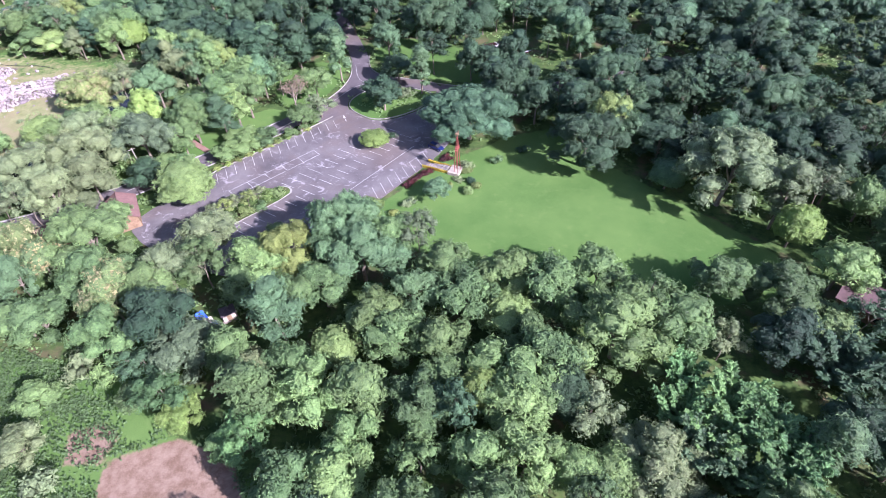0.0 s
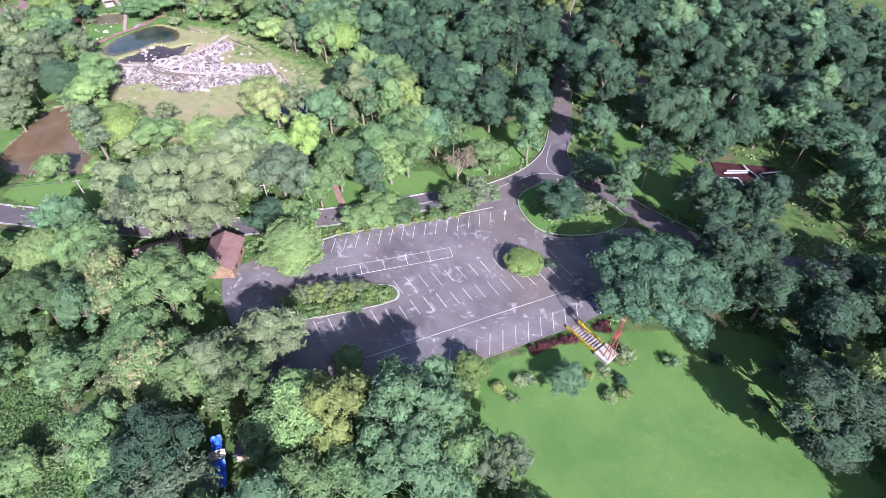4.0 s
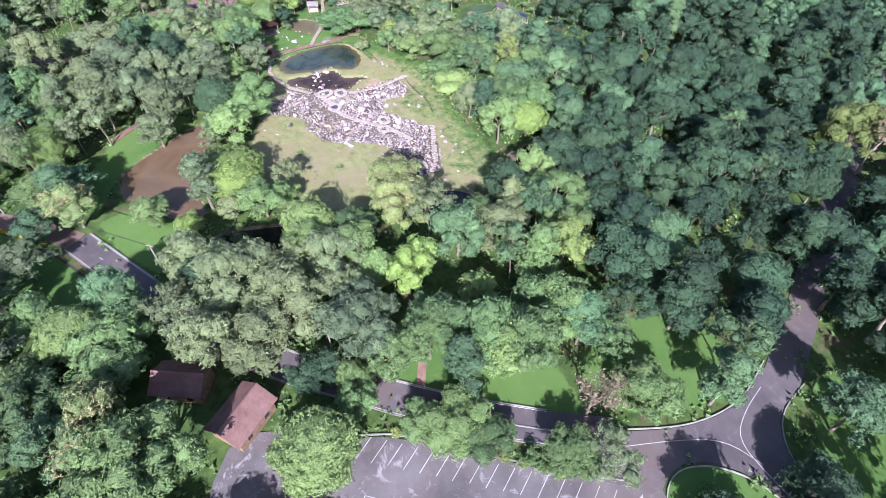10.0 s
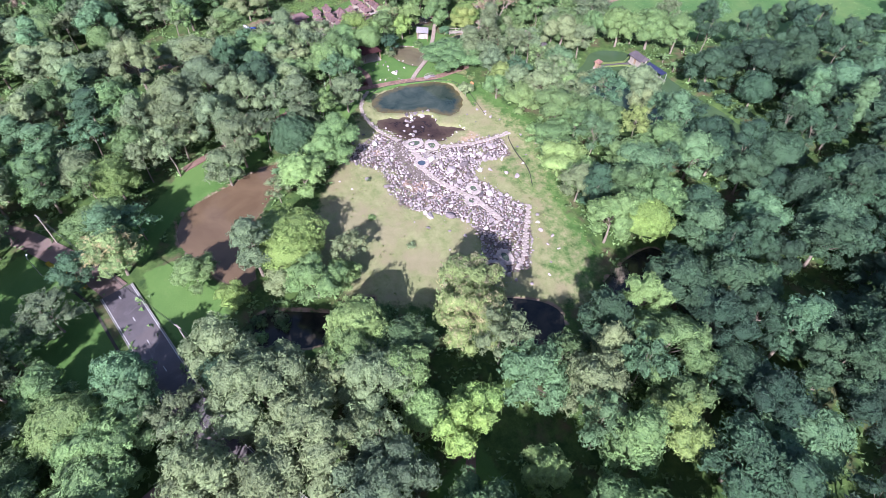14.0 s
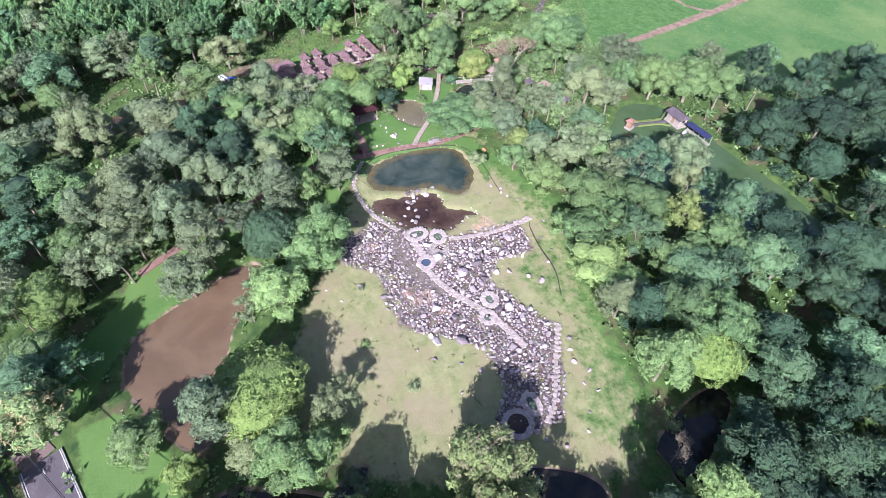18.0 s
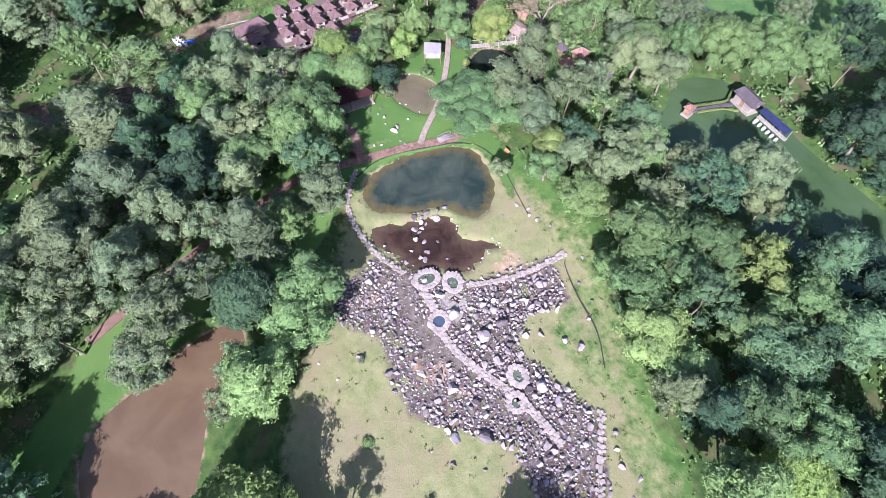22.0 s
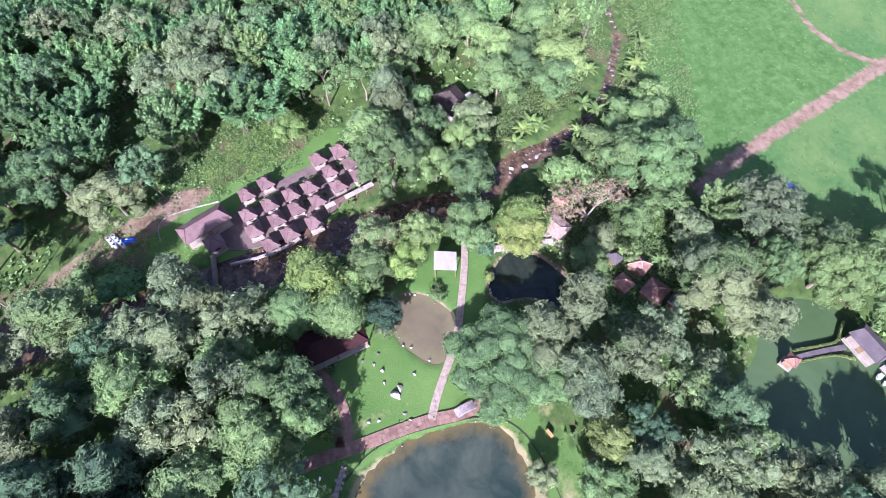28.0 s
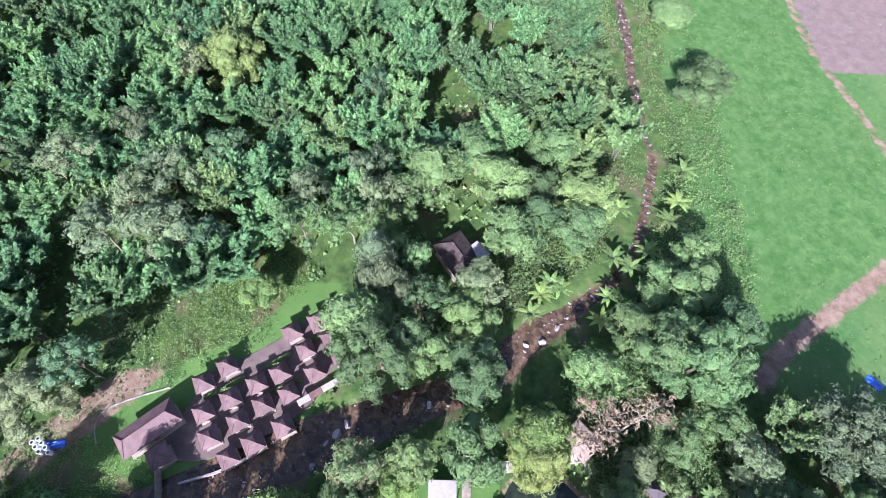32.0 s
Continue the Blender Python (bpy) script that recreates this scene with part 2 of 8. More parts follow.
CLEARING = [(-137, 113), (-145, 117), (-158, 126), (-172, 133), (-188, 139), (-183, 168), (-168, 170), (-160, 172), (-149, 176.5), (-127, 168), (-117, 166), (-104, 165), (-97, 156),
            (-102, 138), (-112, 117), (-120, 111), (-128, 111)]
ROCKS = [(-155, 124), (-160, 130), (-163, 136), (-158, 140), (-152, 147), (-151, 156), (-151, 164), (-142, 163), (-143, 155), (-138, 151), (-130, 155), (-124, 158), (-115, 154),
         (-108, 150), (-108.5, 143), (-112, 140), (-117, 144), (-125, 144), (-129, 139), (-134, 132), (-142, 131), (-148, 132)]
POND_BLUE = [(-173.0, 138.0), (-176.6, 137.6), (-179.2, 139.5), (-181.2, 142.5), (-182.6, 147.7), (-182.0, 153.8), (-180.6, 160.2), (-177.8, 162.0), (-173.9, 162.4), (-170.0, 162.4), (-165.2, 160.0), (-163.2, 156.6),
             (-164.2, 154.3), (-167.8, 150.9), (-168.6, 149.0), (-168.4, 146.2), (-170.4, 142.1), (-171.4, 139.4)]
POND_BROWN = [(-168.4, 137.2), (-168.2, 141.4), (-166.8, 143.6), (-167.6, 146.8), (-166.6, 148.4), (-166.4, 150.6), (-165.0, 151.3), (-162.7, 151.4), (-160.6, 151.0), (-159.4, 152.6), (-159.0, 155.2), (-156.6, 157.4),
              (-156.2, 154.6), (-155.0, 152.3), (-153.8, 149.1), (-154.3, 146.6), (-156.3, 145.2), (-156.8, 142.3), (-158.5, 140.3), (-161.7, 138.9), (-164.0, 137.4), (-166.5, 136.2)]
RIVER = [(-128.4, 92.2), (-135.5, 87.6), (-142.6, 84.6), (-150.6, 86.6), (-154.8, 94.9), (-160.4, 107.0), (-159.4, 110.8), (-156.6, 112.0), (-150.0, 108.2), (-146.4, 103.6), (-141.2, 102.0), (-132, 98.8), (-125.4, 99.4), (-124.6, 95.4)]
POND_LAWN = [(-205, 153.4), (-204.2, 157.6), (-201, 160.4), (-197.4, 162.0), (-193.8, 160.2), (-190.4, 156.6), (-194.4, 153.4), (-198.6, 151.8), (-202.4, 151.4)]
POND_DARK = [(-200.6, 168.8), (-204.4, 172.8), (-205.8, 175.9), (-203.6, 179.8), (-197.6, 182.4), (-189.6, 185.0), (-190.4, 180.0), (-195.4, 176.0), (-196.8, 172.6), (-197.0, 169.6)]
POND_GREEN = [(-181, 210), (-177, 220.4), (-166, 222.4), (-152, 223), (-136, 226), (-121, 224), (-118, 214), (-127, 206), (-140, 202), (-150, 195), (-160, 194), (-171, 195), (-173, 203)]
SWAMP = [(-115.6, 95.4), (-117.4, 99.3), (-115.2, 105.2), (-112.6, 110.6), (-110.6, 113.0), (-113.8, 117.7), (-112.6, 120.0), (-109.8, 116.4), (-106.8, 111.4), (-105.8, 107.0), (-107.6, 100.8), (-110.6, 95.6)]
POOL_EAST = [(-101.2, 134.8), (-104.8, 138.1), (-103.4, 142.8), (-100.0, 149.2), (-95.2, 151.0), (-91.2, 145.9), (-92.6, 140.0), (-95.0, 137.8)]
POOL_FAR = [(-99.4, 160.4), (-96.1, 161.6), (-93.2, 160.5), (-92.2, 163.7), (-95.4, 168.2), (-99.1, 174.8), (-101.9, 177.8), (-104.3, 176.4), (-103.9, 171.6), (-102.1, 166.2)]
HUT_LAWN = [(-194, 139), (-201, 145), (-203, 150), (-208, 158), (-211, 168), (-205, 172), (-196, 166), (-184, 159), (-183.4, 140)]
POND_VERGE = [(-186, 134), (-186, 160), (-181, 167), (-172, 167), (-164, 163), (-171, 163.4), (-178, 163), (-181.5, 158), (-182.4, 147), (-181, 140), (-178, 137)]
BANK_LAWN = [(-184, 136), (-186, 160), (-176, 170), (-149, 177), (-126, 168), (-105, 166), (-97, 157), (-106, 149), (-113, 155), (-124, 159.5), (-132, 157), (-138, 153.5), (-141, 158), (-146, 166), (-158, 165), (-166, 164), (-176, 163.4), (-182, 158), (-182, 140)]
BUNGALOWS = [(-238, 119), (-238.5, 130), (-240, 144), (-246, 154), (-243, 160), (-231, 156.5), (-224, 150), (-220.5, 140), (-222, 127), (-229, 117)]
FIELD = [(-330, 290), (-278, 245), (-258, 234), (-245, 230), (-234, 221), (-224, 217), (-212, 220), (-204, 216), (-196, 220), (-186, 232), (-176, 246), (-150, 300), (-170, 380), (-320, 390)]
PLOUGHED = [(-276, 281), (-254, 271), (-240, 300), (-250, 345), (-300, 340)]
FAR_LAWN = [(-172, 100), (-183, 112), (-191, 132), (-186, 138), (-178, 135), (-168, 127), (-163, 114), (-165, 110)]
WEST_LAWN = [(-141, 48), (-149, 56), (-140, 64.5), (-128, 71), (-114, 76), (-108, 71), (-124, 55)]
MID_LAWN = [(-135, 78.5), (-136, 85), (-127, 92), (-117, 93), (-112, 86), (-122, 81)]
WOOD_LAWN = [(-65, 111), (-76, 116), (-80, 126), (-66, 128), (-52, 135), (-43, 133), (-50, 122)]
FORK_LAWN = [(-54, 150), (-47, 163), (-34, 162), (-33, 152), (-37, 142), (-45, 134), (-52, 140)]
EAST_LAWN = [(-26, 168), (-20, 180), (-2, 176), (12, 160), (12, 146), (-2, 149), (-18, 155)]
RIVER_BANK = [(-164, 87), (-174, 99), (-164, 108), (-156, 96), (-150, 86), (-137, 79), (-146, 70), (-156, 82)]
YARD = [(-82, 54), (-58, 48), (-46, 38), (-30, 30), (-28, 8), (-74, 8), (-92, 40)]
WEST_SOIL = [(-133, 42), (-134.5, 51), (-139.5, 53), (-146, 51.4), (-153, 44), (-146, 38)]
YARD_SAND = [(-62, 38), (-57, 39.5), (-53.5, 37), (-54.5, 33), (-60, 32.5)]
YARD_SOIL = [(-54, 33), (-44, 37), (-34, 33), (-30, 26), (-34, 18), (-52, 22)]
MUD = [(-222, 96), (-229, 108), (-232.5, 117), (-237, 128), (-239.5, 131), (-241, 124), (-236.6, 112), (-229, 98)]
SLOPE = [(-238, 131), (-241, 146), (-247, 157), (-254, 152), (-250, 138), (-244, 127)]
HALL_LAWN = [(-230.5, 119.8), (-233.6, 119.6), (-235.6, 121.0), (-235.6, 126), (-234.6, 129), (-232.5, 124), (-231, 121.5)]
HALL_SIDE = [(-236, 114), (-223, 129), (-214, 124), (-213, 100), (-222, 94), (-230, 100)]
CREEK = [(-300, 246), (-280, 238), (-268, 231.6), (-256, 227), (-246, 223), (-238, 216.4), (-231, 210), (-227, 203.6), (-224, 193), (-222.6, 185), (-220.0, 179), (-219.0, 172),
         (-219.6, 161), (-219.8, 150), (-219.2, 139), (-218.6, 132), (-218.2, 126), (-218.4, 119), (-218.2, 113), (-218.8, 106), (-220, 98), (-221, 90), (-222, 70)]
MAIN_ROAD = [(-190, 20), (-165, 42), (-154, 56), (-148.5, 60.9), (-142.9, 65.8), (-137.3, 70.4), (-131.9, 74.0), (-123.3, 77.2), (-115.2, 80.2), (-106, 83.6), (-97, 87.4), (-89.6, 91), (-80, 96.8), (-68, 106.4), (-62, 111),
             (-53, 119), (-46, 126), (-39, 134)]
NORTH_ROAD = [(-29.4, 164), (-34, 178), (-42, 199), (-50, 225), (-62, 262), (-80, 310)]
EAST_ROAD = [(-4, 144.2), (3, 141.6), (12, 140.6), (30, 143), (70, 160)]
FAR_ROAD = [(-42, 199), (-30, 206), (-14, 204), (6, 196)]
FIELD_ROAD = [(-203.5, 214.5), (-206.0, 220.5), (-207.3, 226.5), (-208.2, 231), (-210.2, 241), (-213.0, 255.6), (-216.3, 273), (-224, 306)]
FIELD_PATH = [(-216.4, 273.4), (-219, 270), (-222.6, 267.9), (-231.8, 266.4), (-242.1, 269.5), (-260, 273), (-300, 290)]
FIELD_WEST = [(-330, 290), (-278, 245), (-258, 234), (-245, 230), (-234, 221), (-224, 217), (-212, 220), (-206, 222), (-208.6, 233), (-212, 252), (-216, 272), (-232, 267), (-260, 274), (-300, 292)]
CHANNEL = [(-156.0, 138.4), (-152.8, 137.8), (-147.4, 137.8), (-141.5, 139.6), (-139.2, 141.2)]
PONDS = {"pond_blue": POND_BLUE, "pond_brown": POND_BROWN, "river": RIVER, "pond_lawn": POND_LAWN, "pond_dark": POND_DARK, "pond_green": POND_GREEN, "swamp": SWAMP,
         "pool_east": POOL_EAST, "pool_far": POOL_FAR}
for key in PONDS:
    PONDS[key] = [(v.x, v.y) for v in soften(PONDS[key], 1 if key in ("pond_blue", "pond_brown") else 2)]


# ---- ground ----
def ground_material():
    k = Nodes("ground_cover", 0.95, 0.15)
    lawn, dry, field = k.attribute("cover_a")
    soil, plough, rock = k.attribute("cover_b")
    rust, wet, tan = k.attribute("cover_c")
    west_sun = k.attribute("cover_d")[0]
    big, mid, fine = k.noise(0.05, 4), k.noise(0.45, 5, 0.7), k.noise(5.0, 4, 0.75)
    wild = k.mix(k.ramp(mid, 0.35, 0.65), (0.030, 0.060, 0.018), (0.085, 0.130, 0.035))
    wild = k.mix(k.ramp(k.noise(0.16, 4), 0.52, 0.68), wild, (0.11, 0.085, 0.05))
    grass = k.mix(k.ramp(big, 0.35, 0.65), (0.064, 0.128, 0.031), (0.099, 0.168, 0.045))
    grass = k.mix(k.ramp(mid, 0.55, 0.8, 0, 0.5), grass, (0.15, 0.20, 0.07))
    straw = k.mix(k.ramp(mid, 0.32, 0.66), (0.150, 0.166, 0.066), (0.255, 0.240, 0.122))
    straw = k.mix(k.ramp(k.noise(0.12, 4), 0.47, 0.64), straw, (0.225, 0.192, 0.108))
    weeds = k.mix(k.ramp(k.noise(0.9, 5, 0.75), 0.3, 0.7), (0.040, 0.098, 0.030), (0.082, 0.158, 0.048))
    weeds = k.mix(k.ramp(k.noise(0.035, 5, 0.7), 0.42, 0.66), weeds, (0.125, 0.180, 0.060))
    # paler field west of its road, standing in for sun beside cloud shade
    pale = k.mix(k.ramp(k.noise(0.6, 5, 0.75), 0.3, 0.7), (0.046, 0.108, 0.030), (0.104, 0.176, 0.054))
    pale = k.mix(k.ramp(k.noise(0.28, 6, 0.75), 0.44, 0.6), pale, k.mix(1.0, pale, (0.68, 0.80, 0.66), "MULTIPLY"))
    earth = k.mix(k.ramp(mid, 0.35, 0.65), (0.150, 0.092, 0.064), (0.260, 0.182, 0.140))
    tilled = k.mix(k.ramp(mid, 0.3, 0.7), (0.14, 0.098, 0.09), (0.20, 0.145, 0.135))
    pebble = k.voronoi(2.6, "F1", "Color")
    # gravel kept dark so the gaps between packed boulders read as shaded
    gravel = k.mix(k.ramp(k.noise(1.3, 5, 0.75), 0.40, 0.62), (0.075, 0.055, 0.047), (0.21, 0.165, 0.148))
    gravel = k.mix(0.35, gravel, k.mix(1.0, gravel, pebble, "MULTIPLY"))
    gravel = k.mix(k.ramp(k.noise(0.31, 4, 0.6), 0.58, 0.68), gravel, (0.17, 0.17, 0.075))
    spread = k.math("MULTIPLY", k.math("SUBTRACT", k.noise(0.55, 5, 0.7), 0.5), 1.6)
    gravel = k.mix(k.ramp(k.math("ADD", wet, spread), 0.40, 0.60), gravel, k.mix(k.ramp(k.noise(0.8, 4), 0.4, 0.6), (0.105, 0.082, 0.070), (0.165, 0.132, 0.115)))
    edge = k.math("MULTIPLY", k.math("SUBTRACT", mid, 0.5), 0.9)

    def over(c, weight, d):
        return k.mix(k.ramp(k.math("ADD", weight, edge), 0.38, 0.62), c, d)
    c = over(wild, field, k.mix(k.ramp(west_sun, 0.1, 0.9), weeds, pale))
    c = over(c, lawn, grass)
    c = over(c, dry, straw)
    c = over(c, soil, earth)
    c = over(c, plough, tilled)
    c = k.mix(k.ramp(k.math("ADD", tan, spread), 0.35, 0.70, 0.0, 0.6), c, (0.240, 0.192, 0.122))
    c = over(c, rock, gravel)
    c = k.mix(k.ramp(k.math("ADD", rust, spread), 0.40, 0.75, 0.0, 0.85), c, k.mix(k.ramp(k.noise(1.1, 4), 0.35, 0.65), (0.27, 0.155, 0.095), (0.40, 0.285, 0.215)))
    c = k.mix(k.ramp(fine, 0.3, 0.75, 0.0, 0.5), c, k.mix(1.0, c, (0.45, 0.5, 0.45), "MULTIPLY"))
    k.colour(c)
    k.bump(k.math("ADD", fine, mid), 0.09, 0.7)
    return k.mat


def cut(v, lo, hi, step):
    return np.concatenate([np.linspace(v[0], lo, 12)[:-1], np.arange(lo, hi, step), np.linspace(hi, v[1], 12)])


gx, gy = cut((-2000, 1700), -345.0, 100.0, 1.5), cut((-1700, 2000), 0.0, 345.0, 1.5)
gx = np.concatenate([gx[gx < -208], np.arange(-208, -98, 0.85), gx[gx > -98]])
gy = np.concatenate([gy[gy < 92], np.arange(92, 188, 0.85), gy[gy > 188]])
GX, GY = np.meshgrid(gx, gy)
wave = np.sin(GX * 0.11 + 1.3) * np.sin(GY * 0.13) * 0.12 + np.sin(GX * 0.37) * np.sin(GY * 0.31 + 0.6) * 0.05
GZ = wave - 0.12
water = np.full(GX.shape, 1e9)
ragged = np.sin(GX * 1.7 + 0.8 * np.sin(GY * 0.9)) * np.sin(GY * 1.5 + 0.7 * np.sin(GX * 1.1)) + 0.5 * np.sin(GX * 2.9 + 1) * np.sin(GY * 2.6)
shore = water
for key, outline in PONDS.items():
    d = edge_distance(GX, GY, outline) + {"pond_brown": 0.65, "pond_blue": 0.3}.get(key, 0.0) * ragged
    water = np.minimum(water, d)
    if key not in ("pond_blue", "pond_brown", "pond_green"):
        shore = np.minimum(shore, d)
creek = line_distance(GX, GY, CREEK) - 1.2 - 1.4 * np.clip((206 - GY) / 26, 0, 1) - 1.6 * (GY < 172) * np.clip((172 - GY) / 20, 0, 1)
water = np.minimum(water, creek)
GZ = GZ - 1.3 * np.clip(0.22 - water / 3.0, 0, 1)
hard = np.minimum(edge_distance(GX, GY, LOT), edge_distance(GX, GY, FORK))
for line in (MAIN_ROAD, NORTH_ROAD, EAST_ROAD):
    hard = np.minimum(hard, line_distance(GX, GY, line) - 3.4)
flat = np.clip(1 - hard / 3.0, 0, 1)
GZ = GZ * (1 - flat) + (-0.08) * flat


def cover(*outlines, soft=2.2):
    w = np.zeros(GX.shape)
    for o in outlines:
        w = np.maximum(w, np.clip(0.5 - edge_distance(GX, GY, o) / soft, 0, 1))
    return w


lawn_w = cover(LAWN, HUT_LAWN, ISLAND, WEST_LAWN, MID_LAWN, WOOD_LAWN, FORK_LAWN, EAST_LAWN, RIVER_BANK, FAR_LAWN, YARD, BUNGALOWS, HALL_LAWN)
dry_w = cover(CLEARING, soft=7) * (1 - 0.5 * cover(BANK_LAWN, soft=5)) * (1 - cover(POND_VERGE, soft=2))
field_w = cover(FIELD, soft=6)
lawn_w = np.maximum(np.maximum(lawn_w, 0.62 * cover(BANK_LAWN, soft=4)), cover(POND_VERGE))
soil_w = np.maximum(cover(YARD_SOIL, YARD_SAND, WEST_SOIL, MUD), np.clip(0.75 - np.abs(creek) / 2.2, 0, 1) * 0.6)
soil_w = np.maximum(soil_w, np.clip(1.0 - line_distance(GX, GY, FIELD_ROAD) / 3.0, 0, 1))
soil_w = np.maximum(soil_w, np.clip(0.9 - line_distance(GX, GY, FIELD_PATH) / 2.0, 0, 1))
soil_w = np.maximum(soil_w, np.clip(0.8 - np.abs(shore) / 1.2, 0, 1))
plough_w, rock_w = cover(PLOUGHED), cover(ROCKS, soft=4)


def blots(*spots):
    return np.max([np.clip(1.05 - np.hypot(GX - x, GY - y) / r * 0.55, 0, 1) for x, y, r in spots], 0)


rust_w = 0.85 * blots((-153.0, 157.2, 2.2), (-152.4, 155.0, 1.6), (-138.8, 138.0, 2.2), (-155.0, 132.7, 1.6), (-141.0, 135.6, 1.4), (-134.6, 141.0, 1.4), (-149.6, 160.0, 1.6))
wet_w = np.maximum(np.clip(1.0 - line_distance(GX, GY, CHANNEL) / 2.6, 0, 1), blots((-152.9, 125.8, 2.2), (-154.4, 128.0, 1.5), (-148.0, 148.2, 1.6), (-138.1, 146.8, 1.5)))
tan_w = blots((-134.0, 120.6, 4.5), (-140.0, 119.0, 3.0), (-128.0, 126.6, 3.5), (-118.0, 131.0, 4.0), (-110.0, 135.0, 3.0))
ny, nx = GX.shape
index = np.arange(nx * ny).reshape(ny, nx)
quads = np.stack([index[:-1, :-1], index[:-1, 1:], index[1:, 1:], index[1:, :-1]], -1).reshape(-1, 4)
ground = obj("ground", np.stack([GX, GY, GZ], -1).reshape(-1, 3).tolist(), quads.tolist(), ground_material(), smooth=True)
for name, ws in (("cover_a", (lawn_w, dry_w, field_w)), ("cover_b", (soil_w, plough_w, rock_w)), ("cover_c", (rust_w, wet_w, tan_w)), ("cover_d", (cover(FIELD_WEST, soft=12), lawn_w, dry_w))):
    layer = ground.data.color_attributes.new(name, "FLOAT_COLOR", "POINT")
    layer.data.foreach_set("color", np.stack([*ws, np.ones(GX.shape)], -1).astype(np.float32).ravel())
tagged(ground, "uneven green ground with mown lawns, dry grass and bare soil", "ground", kind="structure")


# ---- water ----
def water_material(name, colour, other, rough=0.08, ripple=0.02, scale=0.25, bed=None):
    """Murky water; bed: the colour that shows through in the shallows."""
    k = Nodes(name, rough, 0.28)
    c = k.mix(k.ramp(k.noise(scale, 4, 0.6, "world", 0.6), 0.35, 0.68), colour, other)
    if bed:
        near = k.attribute("bank")[0]
        c = k.mix(k.ramp(k.math("ADD", near, k.math("MULTIPLY", k.math("SUBTRACT", k.noise(0.7, 4), 0.5), 0.9)), 0.45, 0.95), c, bed)
    k.colour(c)
    k.bump(k.noise(2.2, 3), ripple)
    return k.mat


WATER = {
    "pond_blue": (water_material("water_clear_dark", (0.014, 0.024, 0.020), (0.048, 0.058, 0.044), 0.05, 0.008, 0.16, bed=(0.090, 0.070, 0.030)), "clear dark blue-green pond with shallow edges"),
    "pond_brown": (water_material("water_brown_shallow", (0.018, 0.010, 0.008), (0.052, 0.030, 0.021), 0.08, 0.01, 0.3, bed=(0.070, 0.046, 0.030)), "shallow brown hot-spring pool with boulders in it"),
    "river": (water_material("water_muddy", (0.092, 0.060, 0.036), (0.122, 0.082, 0.050), 0.09, 0.008, 0.12), "muddy brown pond between wooded banks"),
    "pond_lawn": (water_material("water_olive", (0.090, 0.074, 0.046), (0.112, 0.094, 0.060), 0.1, bed=(0.12, 0.105, 0.06)), "olive-brown pond beside a small lawn"),
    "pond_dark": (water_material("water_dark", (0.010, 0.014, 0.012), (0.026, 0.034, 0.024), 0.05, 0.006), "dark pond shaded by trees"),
    "pond_green": (water_material("water_green", (0.040, 0.068, 0.029), (0.062, 0.096, 0.044), 0.2, 0.02, 0.08), "wide green algae-tinted pond"),
    "swamp": (water_material("water_swamp", (0.010, 0.011, 0.011), (0.034, 0.028, 0.020), 0.05, 0.006), "shallow dark pool under trees"),
}
WATER["pool_east"] = WATER["pool_far"] = WATER["swamp"]
def pond(key, outline, step=0.7):
    """A water sheet that knows how far its bank is."""
    xs = np.arange(min(p[0] for p in outline) - 1.5, max(p[0] for p in outline) + 1.5, step)
    ys = np.arange(min(p[1] for p in outline) - 1.5, max(p[1] for p in outline) + 1.5, step)
    X, Y = np.meshgrid(xs, ys)
    d = edge_distance(X, Y, outline)
    at = np.full(X.shape, -1)
    use = d < 1.0
    at[use] = np.arange(use.sum())
    q = np.stack([at[:-1, :-1], at[:-1, 1:], at[1:, 1:], at[1:, :-1]], -1).reshape(-1, 4)
    q = q[(q >= 0).all(1)]
    ob = obj("water_" + key, np.stack([X[use], Y[use], np.full(use.sum(), -0.445 if key == "pond_brown" else -0.42)], 1).tolist(), q.tolist(), WATER[key][0])
    layer = ob.data.color_attributes.new("bank", "FLOAT_COLOR", "POINT")
    shallow = np.clip(1 + d[use] / 4.0, 0, 1)
    layer.data.foreach_set("color", np.stack([shallow, shallow, shallow, np.ones(len(shallow))], 1).astype(np.float32).ravel())
    return tagged(ob, WATER[key][1], "pond", kind="structure")


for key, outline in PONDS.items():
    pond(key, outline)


def ribbon(name, pts, width, z, material, thick=0.0, ends=None):
    """A band of that width along a line; ends: another width for each end."""
    p = soften(pts, 2, closed=False)
    vs, fs = [], []
    for i, c in enumerate(p):
        d = (p[min(i + 1, len(p) - 1)] - p[max(i - 1, 0)]).normalized()
        s = Vector((-d.y, d.x))
        w = width(c) if callable(width) else width if ends is None else ends[0] + (ends[1] - ends[0]) * i / (len(p) - 1)
        for k in (0.5, -0.5):
            q = c + s * w * k
            vs.append((q.x, q.y, z))
    n = len(p)
    for i in range(n - 1):
        fs.append((2 * i, 2 * i + 1, 2 * i + 3, 2 * i + 2))
    if thick:
        m = len(vs)
        vs += [(x, y, z - thick) for x, y, z in vs]
        for i in range(n - 1):
            fs.append((2 * i, 2 * i + 2, m + 2 * i + 2, m + 2 * i))
            fs.append((2 * i + 1, m + 2 * i + 1, m + 2 * i + 3, 2 * i + 3))
    return obj(name, vs, fs, material)


creek_water = water_material("water_creek", (0.034, 0.022, 0.015), (0.125, 0.080, 0.050), 0.08, 0.08, 0.9)
tagged(ribbon("creek", CREEK, lambda c: 3.0 + 3.4 * min(1, max(0, (208 - c.y) / 26)) + 5.5 * min(1, max(0, (176 - c.y) / 26)), -0.5, creek_water), "shallow brown creek running over stones", "creek", kind="structure")


